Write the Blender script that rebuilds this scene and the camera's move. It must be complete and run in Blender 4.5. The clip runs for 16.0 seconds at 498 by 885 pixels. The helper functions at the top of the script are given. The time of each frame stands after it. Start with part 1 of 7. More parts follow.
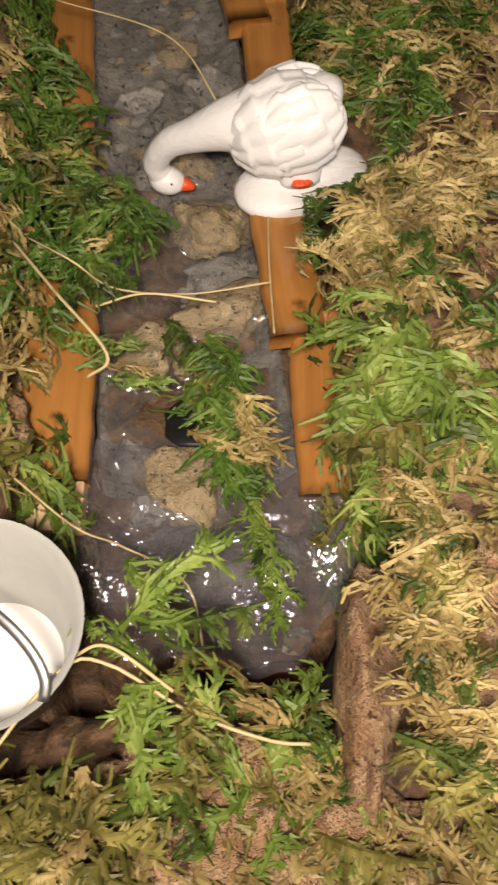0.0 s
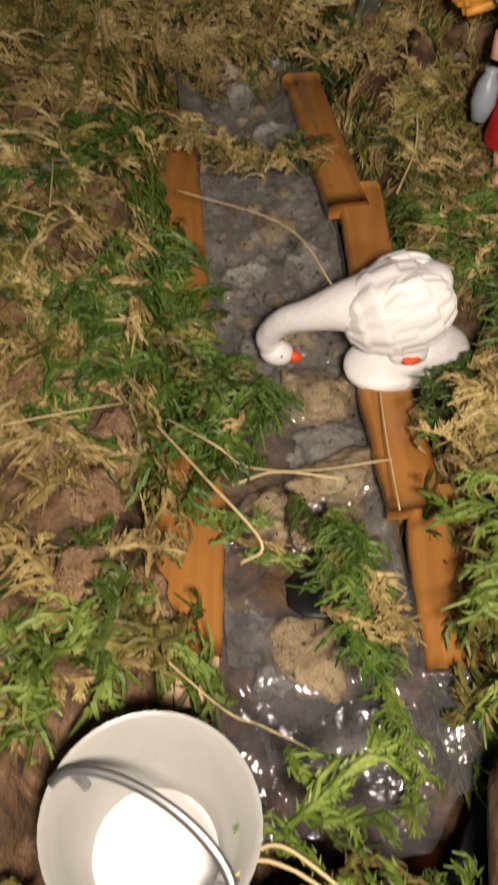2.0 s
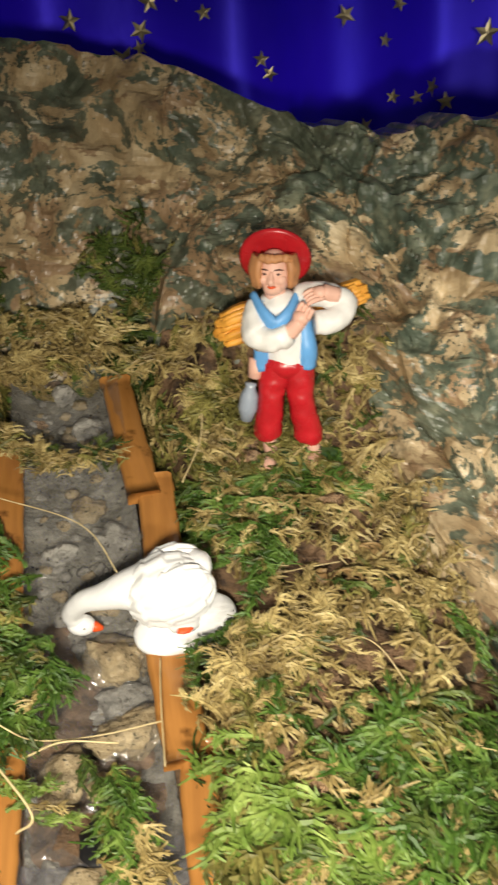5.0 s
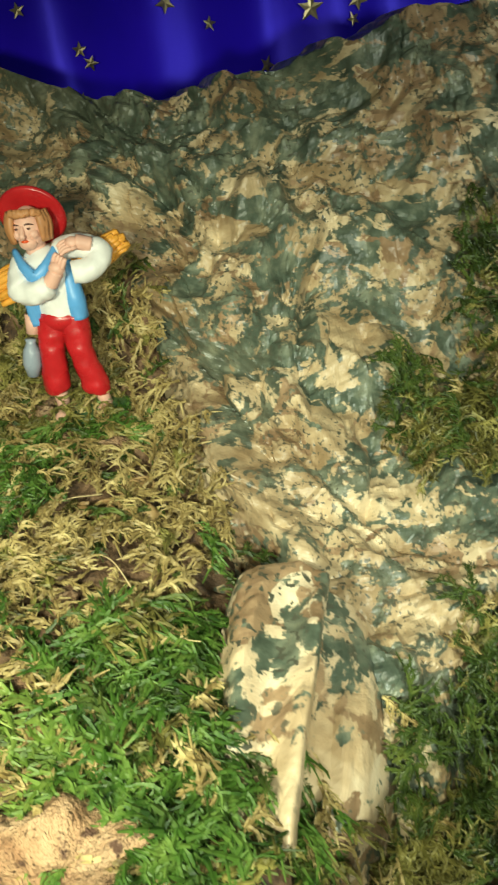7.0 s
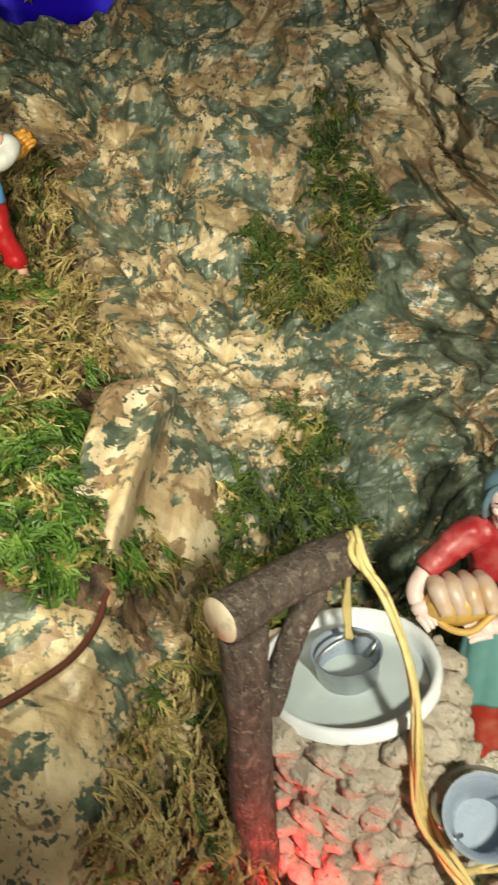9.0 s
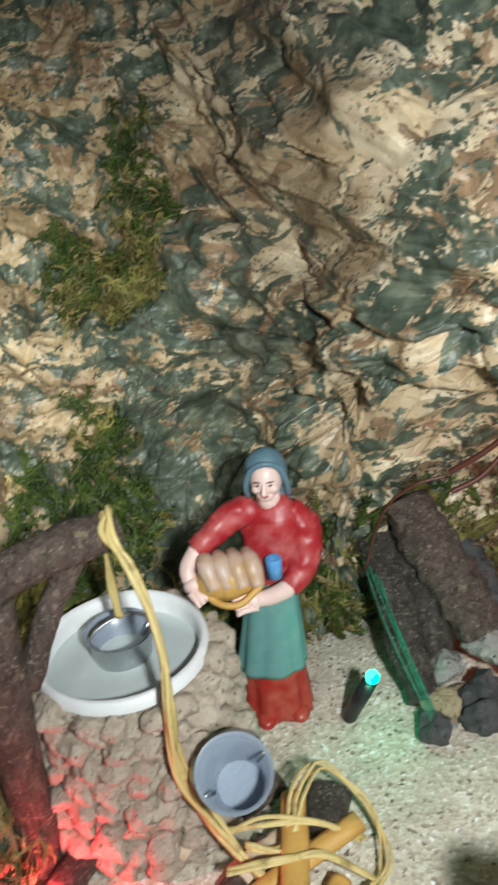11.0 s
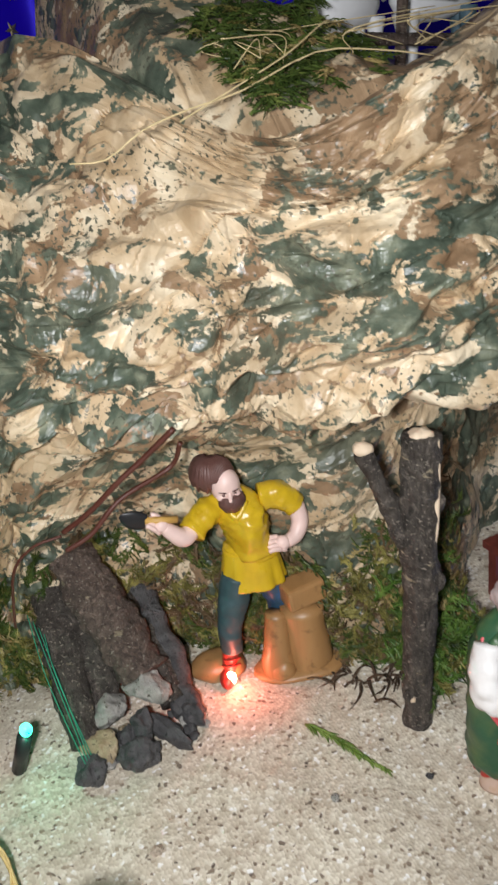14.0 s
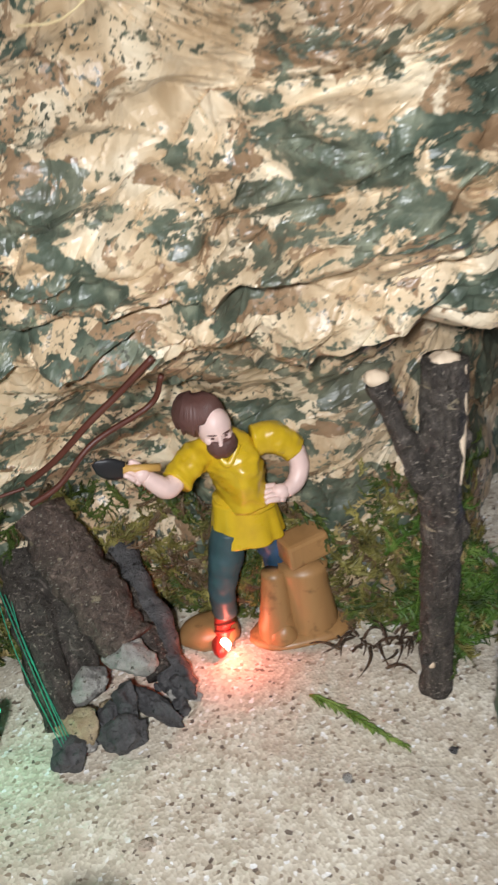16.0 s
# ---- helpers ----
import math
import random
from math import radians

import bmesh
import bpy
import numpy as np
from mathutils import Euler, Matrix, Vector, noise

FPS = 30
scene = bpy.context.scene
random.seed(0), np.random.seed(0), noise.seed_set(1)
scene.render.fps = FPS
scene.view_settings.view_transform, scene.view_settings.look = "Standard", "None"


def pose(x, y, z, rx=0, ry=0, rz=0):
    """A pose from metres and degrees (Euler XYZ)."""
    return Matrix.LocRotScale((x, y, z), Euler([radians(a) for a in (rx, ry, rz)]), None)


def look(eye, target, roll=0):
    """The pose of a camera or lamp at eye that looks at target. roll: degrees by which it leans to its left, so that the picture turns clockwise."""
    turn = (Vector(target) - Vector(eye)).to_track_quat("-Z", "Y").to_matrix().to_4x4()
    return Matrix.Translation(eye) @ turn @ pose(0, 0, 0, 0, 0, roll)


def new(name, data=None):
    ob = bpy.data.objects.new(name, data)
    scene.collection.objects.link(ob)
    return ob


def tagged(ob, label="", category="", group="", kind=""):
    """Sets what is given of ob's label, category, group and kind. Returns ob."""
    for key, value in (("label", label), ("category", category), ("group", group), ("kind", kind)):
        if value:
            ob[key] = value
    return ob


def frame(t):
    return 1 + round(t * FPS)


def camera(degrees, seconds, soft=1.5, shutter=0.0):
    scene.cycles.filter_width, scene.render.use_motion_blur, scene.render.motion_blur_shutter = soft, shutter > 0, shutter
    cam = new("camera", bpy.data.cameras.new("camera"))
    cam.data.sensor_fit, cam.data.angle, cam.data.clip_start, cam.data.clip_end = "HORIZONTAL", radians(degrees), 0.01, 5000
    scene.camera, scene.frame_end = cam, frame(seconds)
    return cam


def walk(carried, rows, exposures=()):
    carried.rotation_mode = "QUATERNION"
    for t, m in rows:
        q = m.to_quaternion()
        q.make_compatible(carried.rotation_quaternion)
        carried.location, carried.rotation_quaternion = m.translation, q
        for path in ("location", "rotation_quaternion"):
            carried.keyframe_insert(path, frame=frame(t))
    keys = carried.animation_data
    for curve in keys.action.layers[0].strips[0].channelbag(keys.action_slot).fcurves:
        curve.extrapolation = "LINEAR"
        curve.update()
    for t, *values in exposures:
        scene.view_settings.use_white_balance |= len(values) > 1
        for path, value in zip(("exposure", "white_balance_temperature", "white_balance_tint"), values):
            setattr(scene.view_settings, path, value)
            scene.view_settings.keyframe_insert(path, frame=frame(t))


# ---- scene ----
cam = camera(32.3, 16.0, soft=2.2, shutter=0.5)
PATH = [
    (0, (0.004, 0.027, 0.246), (0.146, 1.417, -1.185), -2.1),
    (0.5, (-0.003, 0.026, 0.246), (0.13, 1.441, -1.162), -2.1),
    (1, (-0.006, 0.029, 0.247), (0.14, 1.468, -1.134), -2.2),
    (1.5, (-0.015, 0.03, 0.253), (0.147, 1.523, -1.069), -1.4),
    (2, (-0.02, 0.035, 0.262), (0.129, 1.588, -0.989), -1.9),
    (2.5, (-0.019, 0.04, 0.273), (0.144, 1.637, -0.92), -1.7),
    (3, (-0.024, 0.042, 0.282), (0.156, 1.671, -0.865), -1.0),
    (3.5, (-0.026, 0.041, 0.291), (0.162, 1.727, -0.767), -0.7),
    (4, (-0.015, 0.035, 0.3), (0.235, 1.777, -0.651), -0.7),
    (4.5, (0.004, 0.018, 0.312), (0.328, 1.769, -0.598), -1.1),
    (5, (0.012, 0.001, 0.312), (0.4, 1.742, -0.593), -1.3),
    (5.2, (0.017, -0.004, 0.312), (0.433, 1.734, -0.586), -1.5),
    (7.3, (0.094, -0.051, 0.281), (0.444, 1.731, -0.557), -7.6),
    (7.5, (0.092, -0.058, 0.28), (0.46, 1.721, -0.557), -7.6),
    (8, (0.104, -0.092, 0.269), (0.401, 1.671, -0.628), -8.5),
    (8.2, (0.109, -0.105, 0.268), (0.368, 1.657, -0.642), -8.6),
    (10.3, (0.149, -0.165, 0.255), (0.543, 1.568, -0.662), -6.5),
    (10.5, (0.152, -0.167, 0.252), (0.575, 1.561, -0.661), -6.6),
    (11, (0.17, -0.172, 0.258), (0.649, 1.548, -0.642), -7.1),
    (11.5, (0.191, -0.179, 0.268), (0.717, 1.534, -0.62), -7.4),
    (12, (0.21, -0.19, 0.267), (0.813, 1.501, -0.614), -7.2),
    (12.5, (0.228, -0.195, 0.272), (0.897, 1.481, -0.591), -6.5),
    (13, (0.243, -0.198, 0.272), (0.979, 1.452, -0.584), -6.1),
    (13.5, (0.257, -0.212, 0.273), (1.027, 1.422, -0.584), -6.6),
    (14, (0.253, -0.225, 0.269), (1.012, 1.407, -0.603), -7.4),
    (14.5, (0.26, -0.239, 0.263), (1.044, 1.374, -0.622), -8.0),
    (15, (0.27, -0.246, 0.261), (1.076, 1.352, -0.631), -8.2),
    (15.5, (0.267, -0.221, 0.254), (1.05, 1.378, -0.657), -8.4),
    (16, (0.264, -0.189, 0.241), (1.033, 1.391, -0.715), -8.1),
]
EXPOSURES = [
    (0, 0.38, 6800, 18), (2, 0.34, 6800, 18), (3, 0.82, 7000, 15), (3.5, 1.02, 6800, 10), (5, 0.97, 6500, 7), (7.3, 0.92, 6600, -18), (8.2, 1.02, 7300, -11),
    (10.3, 0.50, 5700, -1), (12, 0.50, 5850, 5), (14.5, 0.46, 5900, 10), (16, 0.48, 5800, 10),
]
walk(cam, [(t, look(eye, target, roll)) for t, eye, target, roll in PATH], EXPOSURES)

# ---- light: a lamp held over the viewer's path, a dim room, four small diodes ----
world = bpy.data.worlds.new("dim_room")
world.use_nodes = True
scene.world = world
world.node_tree.nodes["Background"].inputs[0].default_value = (0.9, 0.85, 0.75, 1)
world.node_tree.nodes["Background"].inputs[1].default_value = 0.045


def lamp(name, kind, m, energy, colour, size=0.1, size_y=None):
    data = bpy.data.lights.new(name, kind)
    data.energy, data.color = energy, colour
    if kind == "AREA":
        data.shape, data.size, data.size_y = "RECTANGLE", size, size_y or size
    else:
        data.shadow_soft_size = size
    ob = new(name, data)
    ob.matrix_world = m
    return ob


def beam_lamp(name, eye, target, energy, colour, degrees):
    """A hand lamp with a soft-edged beam."""
    ob = lamp(name, "SPOT", look(eye, target), energy, colour, 0.012)
    ob.data.spot_size, ob.data.spot_blend = radians(degrees), 0.9


beam_lamp("hand_lamp_stream", (-0.005, -0.01, 0.285), (0.018, 0.185, 0.145), 2.05, (1.0, 0.90, 0.74), 98)
beam_lamp("hand_lamp_hill", (0.085, -0.13, 0.30), (0.120, 0.16, 0.14), 1.3, (1.0, 0.94, 0.80), 56)
beam_lamp("hand_lamp_yard", (0.215, -0.24, 0.285), (0.330, 0.04, 0.115), 4.8, (1.0, 0.95, 0.88), 92)
lamp("red_diode_light", "POINT", pose(0.139, 0.026, 0.012), 0.06, (1.0, 0.06, 0.08), 0.003)
lamp("green_diode_light", "POINT", pose(0.272, 0.0535, 0.027), 0.006, (0.05, 1.0, 0.45), 0.003)
lamp("warm_diode_light", "POINT", pose(0.3615, 0.0545, 0.009), 0.016, (1.0, 0.18, 0.10), 0.003)
lamp("blue_diode_light", "POINT", pose(0.5400, -0.0060, 0.012), 0.012, (0.12, 0.30, 1.0), 0.003)

# ---- mesh tools ----


def lattice(ix, iy, iz, seed):
    h = (ix * 374761393 + iy * 668265263 + iz * 2147483647 + seed * 1274126177) & 0xFFFFFFFF
    h = ((h ^ (h >> 13)) * 1274126177) & 0xFFFFFFFF
    return ((h ^ (h >> 16)) & 0xFFFF) / 65535.0 * 2 - 1


def vnoise(p, seed=0):
    """Smooth value noise of points (n, 3), -1 to 1."""
    p = np.asarray(p, float)
    i = np.floor(p).astype(np.int64)
    f = p - i
    f = f * f * (3 - 2 * f)
    out = 0
    for a in (0, 1):
        for b in (0, 1):
            for c in (0, 1):
                w = (f[:, 0] if a else 1 - f[:, 0]) * (f[:, 1] if b else 1 - f[:, 1]) * (f[:, 2] if c else 1 - f[:, 2])
                out = out + w * lattice(i[:, 0] + a, i[:, 1] + b, i[:, 2] + c, seed)
    return out


def fbm(p, scale, octaves=3, seed=0):
    p, out, amp = np.asarray(p, float) * scale, 0, 1.0
    for k in range(octaves):
        out = out + amp * vnoise(p, seed + k)
        p, amp = p * 2.03, amp * 0.5
    return out


def crumple(p, scale, seed=0, folds=5):
    """Sharp-edged folds, as in crumpled paper, about -1 to 1."""
    p = np.asarray(p, float)
    r = np.random.default_rng(seed)
    out = np.zeros(len(p))
    for k in range(folds):
        d = r.normal(size=3)
        d /= np.linalg.norm(d)
        s = p @ d * scale * r.uniform(0.6, 1.5) + 0.5 * vnoise(p * scale * 0.4, seed + 11 * k) + r.uniform()
        tri = np.abs((s % 1.0) * 2 - 1)
        out += (tri - 0.5) * (0.6 + 0.6 * vnoise(p * scale * 0.5, seed + 7 * k + 3))
    return out / math.sqrt(folds)


def planes(p, seed):
    """Chance heights on a triangle lattice, joined by flat faces that meet in straight creases, -1 to 1. p: rows of two."""
    x, y = p[:, 0], p[:, 1]
    sk = (x + y) * 0.3660254
    i, j = np.floor(x + sk).astype(np.int64), np.floor(y + sk).astype(np.int64)
    fx, fy = x + sk - i, y + sk - j
    over = fx > fy
    a, b, c = lattice(i, j, 0, seed), lattice(i + over, j + ~over, 0, seed), lattice(i + 1, j + 1, 0, seed)
    hi, lo = np.maximum(fx, fy), np.minimum(fx, fy)
    return a * (1 - hi) + b * (hi - lo) + c * lo


def creases(p, size, seed, turn=0.0, long=1.0):
    """Crumpled paper: flat faces about size across, long times as long along the turned first axis, with an uneven lattice."""
    c, s_ = math.cos(radians(turn)), math.sin(radians(turn))
    q = np.stack([(p[:, 0] * c + p[:, 1] * s_) / (size * long), (p[:, 1] * c - p[:, 0] * s_) / size], 1)
    q = q + 0.55 * np.stack([planes(q * 0.55 + 7.3, seed + 1), planes(q * 0.55 - 3.1, seed + 2)], 1)
    return 0.65 * planes(q, seed + 3) + 0.7 * (np.abs(planes(q * 0.8 + 1.7, seed + 4)) - 0.35)


def nicks(p, size, seed, turn=0.0, long=1.0, width=0.05):
    """Thin sharp folds that run in straight lengths over the paper and fade out, 0 to 1."""
    c, s_ = math.cos(radians(turn)), math.sin(radians(turn))
    q = np.stack([(p[:, 0] * c + p[:, 1] * s_) / (size * long), (p[:, 1] * c - p[:, 0] * s_) / size], 1)
    q = q + 0.4 * np.stack([planes(q * 0.6 + 2.1, seed + 1), planes(q * 0.6 - 5.2, seed + 2)], 1)
    some = np.clip(planes(q * 0.9 + 4.4, seed + 4) * 2.5 + 0.4, 0, 1)
    return np.exp(-np.abs(planes(q, seed + 3)) / width) * some


def spline(rows, count):
    """Catmull-Rom through rows (k, d), resampled to count rows."""
    q = np.asarray(rows, float)
    k = len(q)
    q = np.vstack([2 * q[0] - q[1], q, 2 * q[-1] - q[-2]])
    t = np.linspace(0, k - 1 - 1e-9, count)
    i = t.astype(int)
    f = (t - i).reshape((-1,) + (1,) * (q.ndim - 1))
    a, b, c, d = q[i], q[i + 1], q[i + 2], q[i + 3]
    return 0.5 * (2 * b + (c - a) * f + (2 * a - 5 * b + 4 * c - d) * f ** 2 + (3 * b - a - 3 * c + d) * f ** 3)


def raw_mesh(name, verts, faces, mats, index=None, smooth=True):
    """A mesh from arrays; faces all triangles or all quads."""
    verts, faces = np.asarray(verts, np.float32), np.asarray(faces, np.int32)
    me = bpy.data.meshes.new(name)
    n, k = faces.shape
    me.vertices.add(len(verts))
    me.vertices.foreach_set("co", verts.ravel())
    me.loops.add(n * k)
    me.loops.foreach_set("vertex_index", faces.ravel())
    me.polygons.add(n)
    me.polygons.foreach_set("loop_start", np.arange(0, n * k, k, dtype=np.int32))
    for m in mats:
        me.materials.append(m)
    if index is not None:
        me.polygons.foreach_set("material_index", np.asarray(index, np.int32))
    me.polygons.foreach_set("use_smooth", np.full(n, smooth))
    me.update()
    me.validate()
    return me


def grid_faces(rows, cols, wrap=False):
    i, j = np.meshgrid(np.arange(rows - 1), np.arange(cols if wrap else cols - 1), indexing="ij")
    i, j = i.ravel(), j.ravel()
    k = (j + 1) % cols
    return np.stack([i * cols + j, i * cols + k, (i + 1) * cols + k, (i + 1) * cols + j], 1)


class Form:
    """Collects rounded pieces of one mesh."""

    def __init__(self):
        self.v, self.f, self.m, self.flat = [], [], [], []

    def add(self, verts, faces, mat, m=None, flat=False):
        base = len(self.v)
        m = m or Matrix()
        self.v += [tuple(m @ Vector(p)) for p in verts]
        self.f += [tuple(base + int(i) for i in f) for f in faces]
        self.m += [mat] * len(faces)
        self.flat += [flat] * len(faces)
        return self

    def ell(self, c, r, mat=0, m=None, power=1.0, nu=18, nv=10, lumps=0.0, scale=60.0, seed=1):
        """An ellipsoid; power under 1 squares it off to a rounded block."""
        a = np.linspace(0, 2 * np.pi, nu, endpoint=False)
        b = np.linspace(-np.pi / 2, np.pi / 2, nv)
        f = lambda w: np.sign(w) * np.abs(w) ** power
        x = np.outer(f(np.cos(b)), f(np.cos(a)))
        y = np.outer(f(np.cos(b)), f(np.sin(a)))
        z = np.outer(f(np.sin(b)), np.ones(nu))
        p = np.stack([x, y, z], -1).reshape(-1, 3) * np.array(r)
        if lumps:
            p = p * (1 + lumps * fbm(p + seed * 3.7, scale, 3, seed))[:, None]
        t = Matrix.Translation(c) @ (m or Matrix())
        return self.add(p, grid_faces(nv, nu, True), mat, t)

    def tube(self, pts, radii, mat=0, n=10, count=None, squash=(1, 1), lumps=0.0, scale=80.0, seed=1, up=(0, 0, 1), flat_ends=True):
        pts = np.asarray(pts, float)
        radii = np.full(len(pts), radii, float) if np.isscalar(radii) else np.asarray(radii, float)
        if count:
            both = spline(np.column_stack([pts, radii]), count)
            pts, radii = both[:, :3], np.maximum(both[:, 3], 1e-5)
        tan = np.gradient(pts, axis=0)
        tan /= np.linalg.norm(tan, axis=1)[:, None]
        side = np.cross(tan[0], up)
        if np.linalg.norm(side) < 0.1:
            side = np.cross(tan[0], (0.3, 1, 0))
        rings = []
        a = np.linspace(0, 2 * np.pi, n, endpoint=False)
        for p, t, r in zip(pts, tan, radii):
            side = side - t * (side @ t)
            side /= np.linalg.norm(side)
            top = np.cross(side, t)
            rings.append(p + r * (np.outer(np.cos(a), side) * squash[0] + np.outer(np.sin(a), top) * squash[1]))
        p = np.concatenate(rings)
        if lumps:
            mid = np.repeat(pts, n, axis=0)
            p = mid + (p - mid) * (1 + lumps * fbm(p + seed * 1.7, scale, 3, seed))[:, None]
        faces = [tuple(f) for f in grid_faces(len(pts), n, True)]
        if flat_ends:
            faces += [tuple(range(n))[::-1], tuple(range((len(pts) - 1) * n, len(pts) * n))]
        return self.add(p, faces, mat)

    def lathe(self, rows, c=(0, 0, 0), mat=0, n=28, m=None):
        """Rows of (radius, z)."""
        a = np.linspace(0, 2 * np.pi, n, endpoint=False)
        p = np.array([(r * math.cos(t), r * math.sin(t), z) for r, z in rows for t in a])
        return self.add(p, grid_faces(len(rows), n, True), mat, Matrix.Translation(c) @ (m or Matrix()))

    def block(self, c, size, mat=0, m=None, bevel=0.12):
        """A bevelled block."""
        h = np.array(size) / 2
        b = bevel * h.min()
        p, f = [], []
        bm = bmesh.new()
        bmesh.ops.create_cube(bm, size=1)
        for v in bm.verts:
            v.co = Vector((v.co.x * size[0], v.co.y * size[1], v.co.z * size[2]))
        bmesh.ops.bevel(bm, geom=bm.edges[:], offset=b, segments=2, affect="EDGES", profile=0.6)
        bm.verts.index_update()
        p = [v.co.copy() for v in bm.verts]
        f = [[v.index for v in g.verts] for g in bm.faces]
        bm.free()
        return self.add(p, f, mat, Matrix.Translation(c) @ (m or Matrix()), flat=True)

    def rock(self, c, r, mat=0, seed=1, m=None, level=3, rough=0.25, cuts=7):
        """A stone: a ball cut flat by chance planes, then roughened."""
        bm = bmesh.new()
        bmesh.ops.create_icosphere(bm, subdivisions=level, radius=1)
        p = np.array([v.co[:] for v in bm.verts])
        bm.verts.index_update()
        f = [[v.index for v in g.verts] for g in bm.faces]
        bm.free()
        g = np.random.default_rng(seed)
        for _ in range(cuts):
            d = g.normal(size=3)
            d /= np.linalg.norm(d)
            k = g.uniform(0.6, 0.9)
            over = np.maximum(p @ d - k, 0)
            p = p - np.outer(over * 0.92, d)
        p = p * (1 + rough * 0.35 * fbm(p + seed, 1.6, 4, seed))[:, None]
        return self.add(p * np.array(r), f, mat, Matrix.Translation(c) @ (m or Matrix()))

    def mesh(self, name, mats):
        me = bpy.data.meshes.new(name)
        me.from_pydata(self.v, [], self.f)
        for m in mats if isinstance(mats, (list, tuple)) else [mats]:
            me.materials.append(m)
        me.polygons.foreach_set("material_index", self.m)
        me.polygons.foreach_set("use_smooth", [not s for s in self.flat])
        me.update()
        return me


def thing(name, at, label, category, group="", kind="", turn=0.0):
    """An Empty at a thing's base."""
    ob = new(name)
    ob.empty_display_size = 0.01
    ob.matrix_world = pose(*at, 0, 0, turn)
    return tagged(ob, label, category, group, kind)


def part(name, form, mats, parent, label=""):
    ob = new(name, form.mesh(name, mats))
    ob.parent = parent
    return tagged(ob, label)


def solid(name, form, mats, at, label, category, group="", kind="", turn=0.0):
    ob = new(name, form.mesh(name, mats))
    ob.matrix_world = pose(*at, 0, 0, turn)
    return tagged(ob, label, category, group, kind)

# ---- materials ----
class Mat:
    """A small node graph round one Principled shader."""

    def __init__(self, name, rough=0.6, metal=0.0, spec=0.5):
        self.m = bpy.data.materials.new(name)
        self.m.use_nodes = True
        self.t = self.m.node_tree
        self.p = self.t.nodes["Principled BSDF"]
        self.p.inputs["Roughness"].default_value = rough
        self.p.inputs["Metallic"].default_value = metal
        self.p.inputs["Specular IOR Level"].default_value = spec
        self.co = self.node("ShaderNodeTexCoord").outputs["Object"]

    def node(self, kind):
        return self.t.nodes.new(kind)

    def link(self, a, b):
        self.t.links.new(a, b)

    def noise(self, scale, detail=4, rough=0.55, warp=0.0, stretch=None, space=None):
        n = self.node("ShaderNodeTexNoise")
        n.inputs["Scale"].default_value, n.inputs["Detail"].default_value = scale, detail
        n.inputs["Roughness"].default_value, n.inputs["Distortion"].default_value = rough, warp
        co = space or self.co
        if stretch:
            mp = self.node("ShaderNodeMapping")
            mp.inputs["Scale"].default_value = stretch
            self.link(co, mp.inputs[0])
            co = mp.outputs[0]
        self.link(co, n.inputs["Vector"])
        return n.outputs[0]

    def cells(self, scale, feature="F1", out=0):
        n = self.node("ShaderNodeTexVoronoi")
        n.feature = feature
        n.inputs["Scale"].default_value = scale
        self.link(self.co, n.inputs["Vector"])
        return n.outputs[out]

    def folds(self, scale, warp=0.012):
        """Flat-sided creases."""
        n = self.node("ShaderNodeTexNoise")
        n.inputs["Scale"].default_value = scale * 0.6
        self.link(self.co, n.inputs["Vector"])
        add = self.node("ShaderNodeVectorMath")
        add.operation = "MULTIPLY_ADD"
        add.inputs[1].default_value = (warp, warp, warp)
        self.link(n.outputs[1], add.inputs[0])
        self.link(self.co, add.inputs[2])
        v = self.node("ShaderNodeTexVoronoi")
        v.feature = "DISTANCE_TO_EDGE"
        v.inputs["Scale"].default_value = scale
        self.link(add.outputs[0], v.inputs["Vector"])
        return v.outputs[0]

    def ramp(self, fac, stops, hard=False):
        n = self.node("ShaderNodeValToRGB")
        n.color_ramp.interpolation = "CONSTANT" if hard else "LINEAR"
        while len(n.color_ramp.elements) < len(stops):
            n.color_ramp.elements.new(0.5)
        for e, (pos, c) in zip(n.color_ramp.elements, stops):
            e.position = pos
            e.color = (*c, 1) if len(c) == 3 else c
        self.link(fac, n.inputs[0])
        return n.outputs[0]

    def step(self, fac, a, b):
        """0 below a, 1 above b."""
        n = self.node("ShaderNodeMapRange")
        n.inputs[1].default_value, n.inputs[2].default_value = a, b
        self.link(fac, n.inputs[0])
        return n.outputs[0]

    def mix(self, fac, a, b, blend="MIX"):
        n = self.node("ShaderNodeMix")
        n.data_type, n.blend_type = "RGBA", blend
        for sock, value in ((n.inputs[0], fac), (n.inputs[6], a), (n.inputs[7], b)):
            if hasattr(value, "is_linked"):
                self.link(value, sock)
            elif isinstance(value, (int, float)):
                sock.default_value = value
            else:
                sock.default_value = (*value, 1)
        return n.outputs[2]

    def island(self):
        return self.node("ShaderNodeNewGeometry").outputs["Random Per Island"]

    def colour(self, c):
        if hasattr(c, "is_linked"):
            self.link(c, self.p.inputs["Base Color"])
        else:
            self.p.inputs["Base Color"].default_value = (*c, 1)
        return self

    def rough(self, fac, a, b):
        n = self.node("ShaderNodeMapRange")
        n.inputs[3].default_value, n.inputs[4].default_value = a, b
        self.link(fac, n.inputs[0])
        self.link(n.outputs[0], self.p.inputs["Roughness"])
        return self

    def bump(self, fac, depth, strength=1.0):
        n = self.node("ShaderNodeBump")
        n.inputs["Distance"].default_value, n.inputs["Strength"].default_value = depth, strength
        self.link(fac, n.inputs["Height"])
        if self.p.inputs["Normal"].is_linked:
            self.link(self.p.inputs["Normal"].links[0].from_socket, n.inputs["Normal"])
        self.link(n.outputs[0], self.p.inputs["Normal"])
        return self


